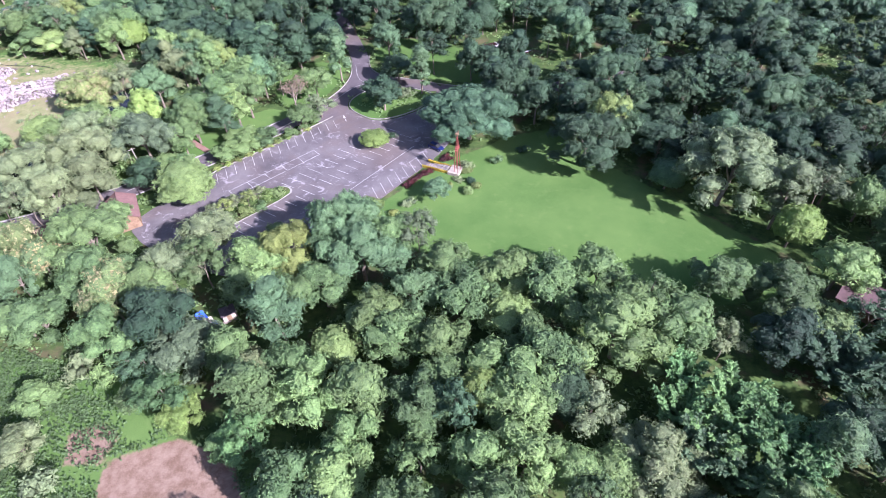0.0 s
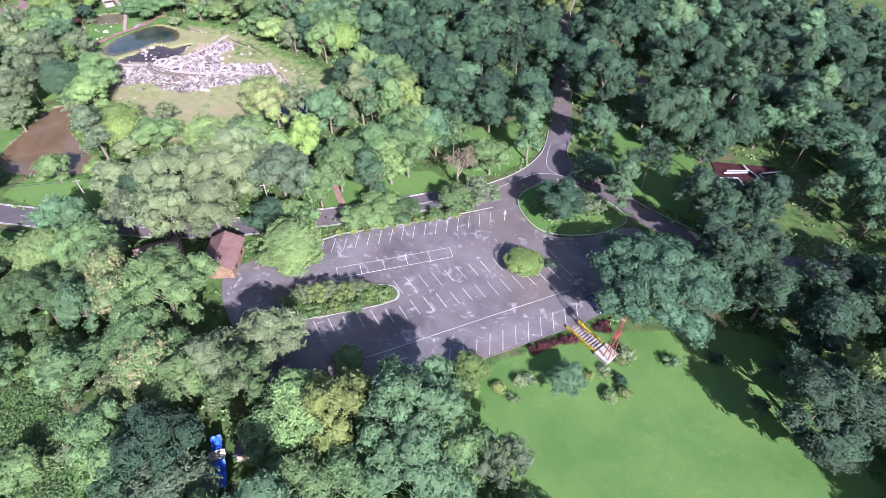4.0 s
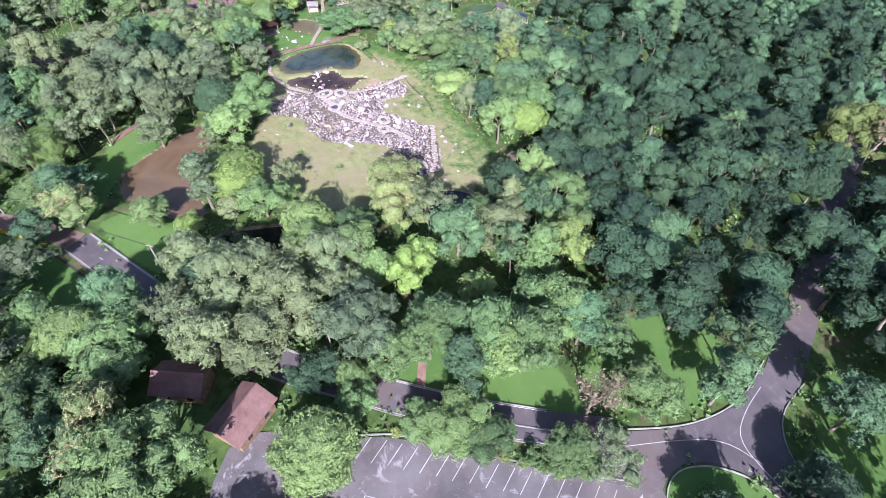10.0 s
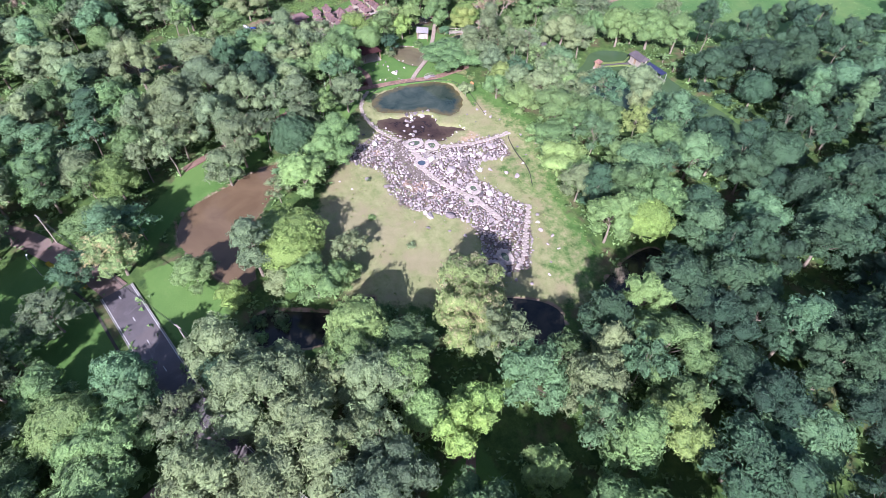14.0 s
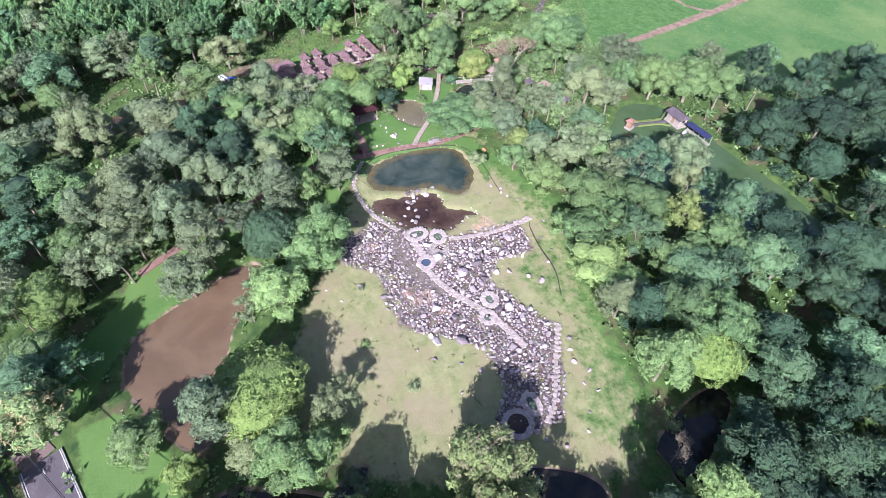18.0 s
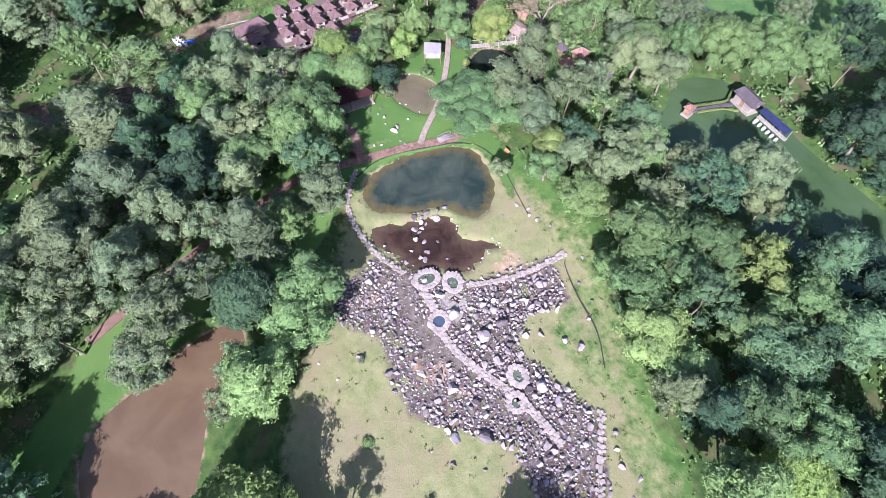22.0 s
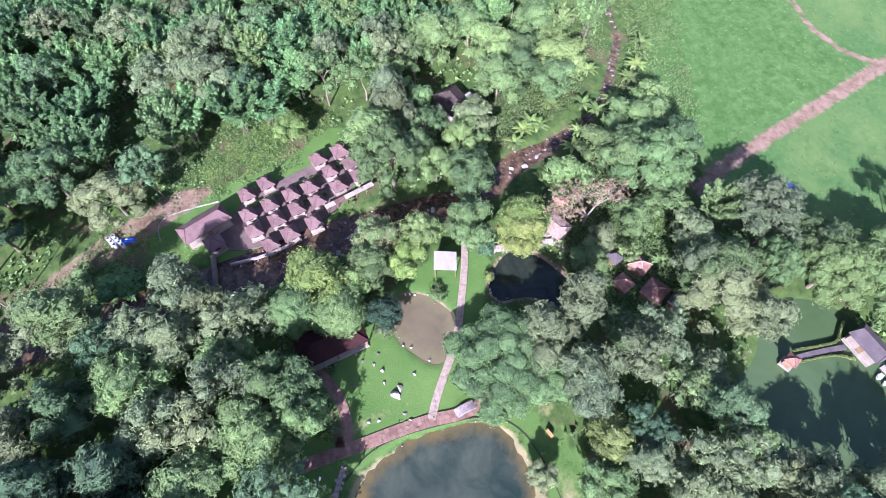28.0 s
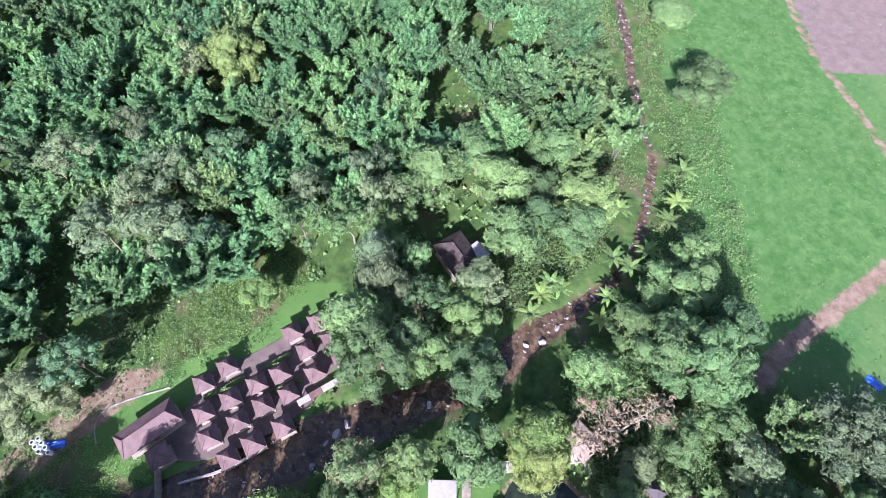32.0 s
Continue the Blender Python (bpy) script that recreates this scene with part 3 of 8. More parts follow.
# ---- roads and car park ----
def asphalt_material(name, dark, light, patchy):
    k = Nodes(name, 0.75, 0.4)
    c = k.mix(k.ramp(k.noise(0.10, 5, 0.65), 0.35, 0.65), dark, light)
    c = k.mix(k.ramp(k.noise(0.32, 6, 0.75, "world", 0.8), 0.56, 0.66, 0.0, patchy), c, (0.36, 0.33, 0.35))
    c = k.mix(k.ramp(k.noise(0.045, 4, 0.6, "world", 0.5), 0.46, 0.62, 0.0, 0.75), c, (0.118, 0.088, 0.078))
    c = k.mix(k.ramp(k.noise(0.9, 5, 0.8, "world", 1.5), 0.62, 0.72, 0.0, patchy * 0.6), c, (0.33, 0.30, 0.31))
    c = k.mix(k.ramp(k.noise(18, 3, 0.7), 0.4, 0.8, 0.0, 0.4), c, tuple(v * 0.5 for v in dark))
    k.colour(c)
    k.bump(k.noise(30, 2), 0.01)
    return k.mat


ASPHALT = asphalt_material("asphalt_worn", (0.071, 0.061, 0.064), (0.146, 0.130, 0.132), 0.75)
ROAD = asphalt_material("asphalt_road", (0.066, 0.055, 0.060), (0.112, 0.095, 0.100), 0.15)
DRAIN = plain("drain_dark", (0.03, 0.028, 0.022), (0.06, 0.055, 0.045), 0.9, 0.9, 0.2, 0.01, 8, "world")
PAINT = plain("road_paint_white", (0.27, 0.255, 0.25), (0.56, 0.54, 0.53), 0.7, 0.7, 0.3, 0.002, 9, "world", 0.12)
KERB = plain("kerb_concrete", (0.18, 0.168, 0.155), (0.32, 0.30, 0.275), 0.9, 0.85, 0.2, 0.01, 12, "world")


def slab(name, outline, z, thick, material, parent=None, turns=1):
    p = soften(outline, turns) if turns else [Vector(q) for q in outline]
    bm = bmesh.new()
    top = [bm.verts.new((v.x, v.y, z)) for v in p]
    low = [bm.verts.new((v.x, v.y, z - thick)) for v in p]
    n = len(p)
    for i in range(n):
        bm.faces.new((top[i], low[i], low[(i + 1) % n], top[(i + 1) % n]))
    f = bm.faces.new(top)
    f.normal_update()
    bmesh.ops.triangulate(bm, faces=[f])
    bmesh.ops.recalc_face_normals(bm, faces=bm.faces[:])
    return part(name, bm, material, parent)


car_park = tagged(slab("car_park", LOT, 0.05, 0.3, ASPHALT), "worn grey asphalt car park with white bay lines", "car park", kind="structure")
fork = tagged(slab("road_fork", FORK, 0.058, 0.3, ROAD), "dark asphalt road fork with pale kerbs", "road", kind="structure")
RED_LANE = asphalt_material("lane_red_brown", (0.115, 0.075, 0.062), (0.20, 0.140, 0.122), 0.1)
west_lane = tagged(ribbon("road_west", MAIN_ROAD[:7], 4.6, 0.040, RED_LANE, 0.3), "reddish-brown lane running on from the asphalt road", "road", kind="structure")
main_road = tagged(ribbon("road_main", MAIN_ROAD[6:], 5.6, 0.044, ROAD, 0.3), "narrow dark asphalt road with white edges", "road", kind="structure")
north_road = tagged(ribbon("road_north", NORTH_ROAD, 5.6, 0.040, ROAD, 0.3), "dark asphalt road running into the wood", "road", kind="structure")
east_road = tagged(ribbon("road_east", EAST_ROAD, 5.2, 0.036, ROAD, 0.3), "dark asphalt road between lawns", "road", kind="structure")
far_road = tagged(ribbon("road_far", FAR_ROAD, 4.6, 0.032, ROAD, 0.3), "dark asphalt lane in the wood", "road", kind="structure")


def strip(pts, width, z, high, material, parent, name, turns=2):
    """A raised bar of that width that follows a line."""
    p = soften(pts, turns, closed=False) if turns else [Vector(q) for q in pts]
    vs, fs = [], []
    for i, c in enumerate(p):
        d = (p[min(i + 1, len(p) - 1)] - p[max(i - 1, 0)]).normalized()
        s = Vector((-d.y, d.x)) * width * 0.5
        for q, h in ((c + s, z), (c + s * 0.9, z + high), (c - s * 0.9, z + high), (c - s, z)):
            vs.append((q.x, q.y, h))
    for i in range(len(p) - 1):
        for k in range(3):
            a = 4 * i + k
            fs.append((a, a + 1, a + 5, a + 4))
    fs += [(3, 2, 1, 0), tuple(len(vs) - 4 + k for k in range(4))]
    return obj(name, vs, fs, material, parent)


def offset(pts, d):
    p = soften(pts, 2, closed=False)
    out = []
    for i, c in enumerate(p):
        t = (p[min(i + 1, len(p) - 1)] - p[max(i - 1, 0)]).normalized()
        out.append((c.x - t.y * d, c.y + t.x * d))
    return out


ring = [(v.x, v.y) for v in soften(ISLAND, 2)]
strip(ring + ring[:1], 0.22, -0.05, 0.22, KERB, fork, "kerb", 0)
strip([(-38.5, 136.2), (-35.8, 140.2), (-33.2, 145), (-31.5, 151), (-31.2, 157), (-33.2, 165)], 0.2, -0.05, 0.22, KERB, fork, "kerb")
strip([(-26.8, 167), (-26.1, 158.2), (-22.4, 153.7), (-18, 151.8), (-10, 149.8), (-3, 146.6), (12, 143.4)], 0.2, -0.05, 0.22, KERB, fork, "kerb")
strip([(-30.6, 160), (-29.6, 154), (-27.6, 149), (-22, 147.8), (-14, 147.4)], 0.12, 0.055, 0.008, PAINT, fork, "marking_line")
strip([(-37, 133.4), (-32.6, 141.6), (-28.6, 147.2), (-23, 148.6)], 0.12, 0.055, 0.008, PAINT, fork, "marking_line")
for side in (-2.95, 2.95):
    strip(offset(MAIN_ROAD[6:-1], side), 0.18, 0.0, 0.14, KERB, main_road, "kerb", 0)
    strip(offset(MAIN_ROAD[6:-1], side * 0.91), 0.13, 0.042, 0.006, PAINT, main_road, "edge_line", 0)
tagged(ribbon("road_drain", offset(MAIN_ROAD[5:9], -4.6), 0.5, 0.0, DRAIN, 0.3), "narrow dark drain beside the asphalt road", "drain", kind="structure")
for a in range(26, 52, 3):
    q = soften(MAIN_ROAD, 2, closed=False)[a:a + 2]
    strip([q[0], q[0].lerp(q[1], 0.55)], 0.14, 0.042, 0.006, PAINT, main_road, "marking_dash", 0)


def bays(a, b, way, count, gap=0.0):
    """White bay lines from a to b, each running along way."""
    a, b, way = Vector(a), Vector(b), Vector(way)
    for i in range(count):
        p = a.lerp(b, i / (count - 1))
        wob = rnd.uniform(-0.05, 0.05)
        strip([p, p + way * (1 + wob)], 0.10, 0.049, 0.006, PAINT, car_park, "bay_line", 0)


bays((-62.2, 101.2), (-33.1, 128.0), (1.6, -3.7), 17)
bays((-41.5, 100.5), (-26.9, 115.4), (3.4, -1.9), 9)
bays((-24.8, 117.4), (-18.4, 123.8), (3.4, -1.9), 4)
bays((-36.1, 97.9), (-14.0, 120.5), (3.4, -1.95), 13)
bays((-49.2, 85.0), (-37.1, 95.6), (3.0, -1.8), 7)
bays((-34.0, 79.8), (-7.7, 112.2), (1.75, -3.9), 17)
strip([(-38, 81), (-10, 115)], 0.10, 0.049, 0.006, PAINT, car_park, "marking_line", 0)
strip([(-53.4, 97.8), (-36, 113.9)], 0.10, 0.049, 0.006, PAINT, car_park, "marking_line", 0)
strip([(-51.4, 95.8), (-34.2, 111.9)], 0.10, 0.049, 0.006, PAINT, car_park, "marking_line", 0)
for f in (0.0, 0.2, 0.4, 0.6, 0.8, 1.0):
    p = Vector((-53.4, 97.8)).lerp(Vector((-36, 113.9)), f)
    strip([p, p + Vector((1.9, -2.0))], 0.10, 0.0495, 0.006, PAINT, car_park, "marking_line", 0)
for (x, y), d in (((-29.3, 127.2), (-0.35, 0.94)), ((-30.0, 86.6), (-0.63, -0.77))):
    u, w = Vector(d) * 1.0, Vector((-d[1], d[0])) * 1.0
    c = Vector((x, y))
    pts = [c - w * 0.09, c + w * 0.09, c + u * 2 + w * 0.09, c + u * 2 + w * 0.4, c + u * 3.6, c + u * 2 - w * 0.4, c + u * 2 - w * 0.09]
    slab("marking_arrow", pts, 0.055, 0.01, PAINT, car_park, 0)

# ---- plants ----
def leaf_faces(points, normals, size, long=1.0, r=None):
    """Leaf clumps, one pointed blade each, as vertex and face arrays."""
    n = len(points)
    spin = r.normal(size=(n, 3))
    u = np.cross(normals, spin)
    u /= np.linalg.norm(u, axis=1)[:, None] + 1e-9
    v = np.cross(normals, u)
    s = (size * r.uniform(0.65, 1.35, n))[:, None]
    lift = normals * s * 0.2 * r.uniform(-1, 1, n)[:, None]
    vs = np.stack([points - u * s * 0.5 * long - v * s * 0.42, points + u * s * 0.55 * long - v * s * 0.2 + lift, points + v * s * 0.6 - lift], 1).reshape(-1, 3)
    fs = np.arange(3 * n).reshape(-1, 3)
    return vs, fs


def ball(cuts):
    """A round net: its points and triangles."""
    bm = bmesh.new()
    bmesh.ops.create_icosphere(bm, subdivisions=cuts, radius=1.0)
    out = np.array([v.co[:] for v in bm.verts]), np.array([[v.index for v in f.verts] for f in bm.faces])
    bm.free()
    return out


ICO_V, ICO_F = ball(1)
NET_V, NET_F = ball(2)


def spray_faces(points, normals, size, blades, r):
    """Leaf sprays: a few pointed blades that share their foot and spread round the normal."""
    n = len(points)
    u = np.cross(normals, r.normal(size=(n, 3)))
    u /= np.linalg.norm(u, axis=1)[:, None] + 1e-9
    v = np.cross(normals, u)
    s = (size * r.uniform(0.7, 1.35, n))[:, None]
    turn = r.uniform(0, math.tau, n)
    rows = [points + normals * s * 0.12]
    for k in range(blades):
        t = (turn + (k + r.uniform(-0.3, 0.3, n)) * math.tau / blades)[:, None]
        way, side = u * np.cos(t) + v * np.sin(t), v * np.cos(t) - u * np.sin(t)
        reach = s * r.uniform(0.7, 1.25, (n, 1))
        tip = points + way * reach + normals * reach * r.uniform(-0.45, 0.35, (n, 1))
        rows += [points + way * reach * 0.45 + side * reach * 0.42 + normals * reach * r.uniform(-0.1, 0.2, (n, 1)), tip]
    vs = np.stack(rows, 1).reshape(-1, 3)
    base = np.arange(n)[:, None, None] * (2 * blades + 1)
    fan = np.array([[0, 2 * k + 1, 2 * k + 2] for k in range(blades)])
    return vs, (base + fan[None]).reshape(-1, 3)


def lump_crown(lobes, count, size, seed, core=0.9, puff=0.24, blades=4, low=-0.45, loose=0.3):
    """A crown out of boughs: each a dome of soft puffs, a leafy heart under sprays of leaves."""
    r = np.random.RandomState(seed)
    c, rad = np.array([l[0] for l in lobes], float), np.array([l[1] for l in lobes], float)
    share_ = rad[:, 0] * rad[:, 2]
    share_ = share_ / share_.sum()
    P, N, verts, faces, base = [], [], [], [], 0
    for k in range(len(lobes)):
        many = int(5 + 3.2 * rad[k, 0] ** 1.5)
        heads = r.normal(size=(many, 3)) + [0, 0, 0.25]
        heads /= np.linalg.norm(heads, axis=1)[:, None]
        swell = r.uniform(0.88, 1.12, many)
        wide = 1.9 / math.sqrt(many)

        def hull(d):
            dots = d @ heads.T
            near = dots.argmax(1)
            ang = np.arccos(np.clip(dots.max(1), -1, 1)) / wide
            return swell[near] * (1 - puff * np.clip(ang, 0, 1.2) ** 2), heads[near]
        n = int(count * share_[k] * 1.7)
        d = r.normal(size=(n, 3))
        d /= np.linalg.norm(d, axis=1)[:, None]
        d = d[d[:, 2] > low]
        f, head = hull(d)
        p = c[k] + d * rad[k] * f[:, None] + d * r.uniform(-0.6, 1.0, (len(d), 1)) * loose
        keep = np.ones(len(p), bool)
        for j in range(len(lobes)):
            if j != k:
                keep &= (((p - c[j]) / rad[j]) ** 2).sum(1) > 0.72
        P.append(p[keep])
        N.append((d + (d - head) * 1.5 + r.normal(size=d.shape) * 0.42 + [0, 0, 0.3])[keep])
        net, mesh = (NET_V, NET_F) if rad[k, 0] > 1.7 else (ICO_V, ICO_F)
        if core:
            f, _ = hull(net)
            verts.append(c[k] + net * rad[k] * (f * core)[:, None] * r.uniform(0.95, 1.04, (len(net), 1)))
            faces.append(mesh + base)
            base += len(net)
    P, N = np.concatenate(P), np.concatenate(N)
    N /= np.linalg.norm(N, axis=1)[:, None]
    vs, fs = spray_faces(P, N, size, blades, r)
    body = sum(len(f) for f in faces)
    return np.concatenate(verts + [vs]), np.concatenate(faces + [fs + base]), body


def trunk_mesh(lobes, height, thick, seed, lean=0.3, many=6):
    """A tapered trunk with limbs that reach into the boughs."""
    r = random.Random(seed)
    bm = bmesh.new()
    pts = [Vector((0, 0, -0.3))]
    steps = 4
    for i in range(steps):
        pts.append(Vector((r.uniform(-lean, lean) * (i + 1) * 0.5, r.uniform(-lean, lean) * (i + 1) * 0.5, height * (i + 1) / steps)))
    for i in range(steps):
        rod(bm, pts[i], pts[i + 1], thick * (1 - i / (steps + 0.6)), thick * (1 - (i + 1) / (steps + 0.6)), 7)
    for k, (c, rad) in enumerate(lobes[:many]):
        a = pts[2].lerp(pts[3], r.random())
        b = Vector(c)
        mid = a.lerp(b, 0.5) + Vector((0, 0, -0.4))
        rod(bm, a, mid, thick * 0.42, thick * 0.28, 5)
        rod(bm, mid, b, thick * 0.28, thick * 0.08, 5)
    return bm


def make_lobes(kind, seed):
    """The boughs of a crown: where each sits and how far it swells."""
    r = random.Random(seed)
    out = []

    def bough(k, a, z, s, flat=0.85):
        out.append(((k * math.cos(a), k * math.sin(a), z), (s * r.uniform(0.88, 1.15), s * r.uniform(0.88, 1.15), s * flat * r.uniform(0.85, 1.15))))
    if kind == "round":
        bough(r.uniform(0, 0.8), r.uniform(0, 6.3), 9.4, 2.7, 0.95)
        many = r.randint(5, 7)
        for i in range(many):
            bough(r.uniform(2.1, 3.3), i * math.tau / many + r.uniform(-0.4, 0.4), r.uniform(6.6, 9.4), r.uniform(1.5, 2.3))
        for i in range(5):
            bough(r.uniform(2.2, 3.5), i * 1.26 + r.uniform(-0.5, 0.5), r.uniform(4.2, 6.2), r.uniform(1.1, 1.7))
    elif kind == "grand":
        for i in range(15):
            k = 6.4 * math.sqrt((i + 0.3) / 15)
            bough(k * r.uniform(0.85, 1.1), i * 2.4 + r.uniform(-0.4, 0.4), 11.2 - (k / 6.4) ** 2 * 3.6 + r.uniform(-1.0, 1.0), r.uniform(1.7, 2.9))
        for i in range(7):
            bough(r.uniform(5.0, 6.6), i * 0.9 + r.uniform(-0.4, 0.4), r.uniform(4.6, 6.6), r.uniform(1.3, 2.0))
    elif kind == "tall":
        z = 14.6
        bough(0.3, r.uniform(0, 6.3), z, 1.7, 1.1)
        for i in range(12):
            z = 13.6 - i * 0.78 + r.uniform(-0.4, 0.4)
            bough(r.uniform(1.0, 2.2) * (0.7 + 0.035 * i), i * 2.4 + r.uniform(-0.4, 0.4), z, r.uniform(1.2, 1.9), 0.9)
    elif kind == "airy":
        for i in range(17):
            k = 4.0 * math.sqrt((i + 0.5) / 17)
            bough(k, i * 2.4 + r.uniform(-0.5, 0.5), 12.2 - (k / 4.0) ** 1.5 * 3.0 + r.uniform(-2.6, 0.8), r.uniform(0.9, 1.6), 0.8)
    elif kind == "dome":
        out.append(((0, 0, 5.6), (4.3, 4.2, 4.2)))
        for i in range(6):
            bough(r.uniform(2.5, 3.0), i * 1.05 + r.uniform(-0.3, 0.3), r.uniform(3.4, 6.4), r.uniform(1.5, 1.9))
    elif kind == "umbrella":
        for i in range(26):
            k = math.sqrt((i + 0.4) / 26) * 8.2
            bough(k, i * 2.4 + r.random() * 0.5, 9.4 - (k / 8.2) ** 2 * 3.6 + r.uniform(-0.3, 0.4), r.uniform(1.8, 2.6), 0.62)
    elif kind == "bush":
        for i in range(6):
            bough(0.62 * r.random() + (0.2 if i else 0), i * 1.1 + r.random(), 0.55 + r.uniform(-0.1, 0.35), r.uniform(0.5, 0.75))
    elif kind == "clipped":
        out = [((0, 0, 0.55), (0.95, 0.95, 0.62))]
    return out


PLANTS = {}
BLOSSOM = {}


def mesh_of(name, verts, faces, body=None):
    """A crown's mesh; its first faces, the leafy heart, are shaded soft."""
    me = bpy.data.meshes.new(name)
    me.from_pydata(np.asarray(verts).tolist(), [], [tuple(map(int, f)) for f in faces])
    n = len(me.polygons)
    body = n if body is None else body
    me.polygons.foreach_set("use_smooth", [True] * body + [False] * (n - body))
    me.materials.append(LEAF["mid"])
    return me


def library(kind, seeds, count, size, height, thick, **more):
    for s in seeds:
        lobes = make_lobes(kind, s)
        verts, faces, body = lump_crown(lobes, count, size, s, **more)
        crown = mesh_of("crown", verts, faces, body)
        bm = trunk_mesh(lobes, height, thick, s)
        me = bpy.data.meshes.new("trunk")
        bm.to_mesh(me)
        bm.free()
        me.materials.append(BARK)
        reach = np.percentile(np.hypot(verts[:, 0], verts[:, 1]), 97)
        top = verts[:, 2].max()
        PLANTS.setdefault(kind, []).append((me, crown, top, reach))
        if kind in ("round", "dome", "grand"):
            verts, faces, body = lump_crown(lobes, count * 0.8, size * 0.8, s + 500, core=0, loose=0.5)
            high = verts[faces[:, 0], 2]
            keep = high > top * 0.5 + (top * 0.30) * np.random.RandomState(s).uniform(0, 1, len(faces) // 4).repeat(4)
            BLOSSOM[crown.name] = mesh_of("blossom", verts, faces[keep], 0)


library("round", (1, 2, 3, 4, 5, 6, 7), 780, 0.48, 7.6, 0.28)
library("tall", (11, 12, 13, 14), 640, 0.46, 13.5, 0.26)
library("airy", (21, 22, 23, 24), 620, 0.40, 11.0, 0.19, core=0.84, loose=0.6)
library("grand", (35, 36, 37, 38), 1750, 0.48, 8.6, 0.42)
library("umbrella", (31, 32), 3000, 0.42, 7.4, 0.50, core=0.93, puff=0.16)
library("dome", (81, 82, 83), 1150, 0.40, 5.0, 0.26, core=0.95, puff=0.13, loose=0.22)
library("bush", (41, 42, 43), 120, 0.27, 0.7, 0.05, core=0.8)
library("clipped", (45,), 170, 0.17, 0.5, 0.06, core=0.93, puff=0.05, loose=0.06)


def bamboo_mesh(seed):
    """A clump of arching canes, each with a feathery plume that droops at its tip."""
    r = np.random.RandomState(seed)
    P, canes, verts, faces, base = [], bmesh.new(), [], [], 0
    for k in range(22):
        a, reach, top = k * 2.4 + r.uniform(-0.3, 0.3), 0.6 + 4.6 * math.sqrt((k + 0.4) / 22) * r.uniform(0.8, 1.15), r.uniform(8.6, 13.0)
        d = np.array([math.cos(a), math.sin(a)])
        f = np.linspace(0, 1, 7)
        arc = np.stack([d[0] * (0.4 + reach * f ** 1.6), d[1] * (0.4 + reach * f ** 1.6), top * (f - 0.16 * f ** 4)], 1)
        if k % 3 == 0:
            for i in range(5):
                rod(canes, arc[i], arc[i + 1], 0.06, 0.05, 4)
        n = 96
        g = np.sort(r.uniform(0.36, 1.03, n))
        p = np.stack([np.interp(g, f, arc[:, i]) for i in range(3)], 1)
        q = np.stack([np.interp(g + 0.03, f, arc[:, i]) for i in range(3)], 1)
        ahead = q - np.stack([np.interp(g - 0.03, f, arc[:, i]) for i in range(3)], 1)
        ahead /= np.linalg.norm(ahead, axis=1)[:, None] + 1e-9
        side = np.cross(ahead, [0, 0, 1.0])
        side /= np.linalg.norm(side, axis=1)[:, None] + 1e-9
        way = side * np.where(np.arange(n) % 2, 1, -1)[:, None] * r.uniform(0.5, 1.1, (n, 1)) + ahead * 0.55 + r.normal(size=(n, 3)) * 0.35 + [0, 0, -0.12]
        way /= np.linalg.norm(way, axis=1)[:, None]
        length = ((0.55 + 0.85 * np.sin(np.clip((1.06 - g) / 0.7, 0, 1) * 2.4)) * r.uniform(0.75, 1.25, n))[:, None]
        broad = np.cross(way, [0, 0, 1.0])
        broad /= np.linalg.norm(broad, axis=1)[:, None] + 1e-9
        P.append(np.stack([p, p + way * length * 0.5 + broad * length * 0.24, p + way * length + [0, 0, -0.1], p + way * length * 0.45 - broad * length * 0.22 + [0, 0, -0.06]], 1))
        for g in (0.5, 0.66, 0.8):
            c = np.array([np.interp(g, f, arc[:, i]) for i in range(3)])
            verts.append(c + ICO_V * np.array([0.95, 0.95, 1.23]) * (1.32 - g) * r.uniform(0.8, 1.1, (len(ICO_V), 1)))
            faces += [tuple(q + base) for q in ICO_F]
            base += len(ICO_V)
    body = len(faces)
    vs = np.concatenate(P).reshape(-1, 3)
    fs = np.arange(len(vs)).reshape(-1, 4)
    faces += [tuple(q) for q in np.concatenate([fs[:, [0, 1, 2]], fs[:, [0, 2, 3]]]) + base]
    verts.append(vs)
    me = bpy.data.meshes.new("cane")
    canes.to_mesh(me)
    canes.free()
    me.materials.append(WEATHERED)
    return me, mesh_of("crown", np.concatenate(verts), faces, body), 12.0, 5.6


PLANTS["bamboo"] = [bamboo_mesh(s) for s in (51, 52, 53)]


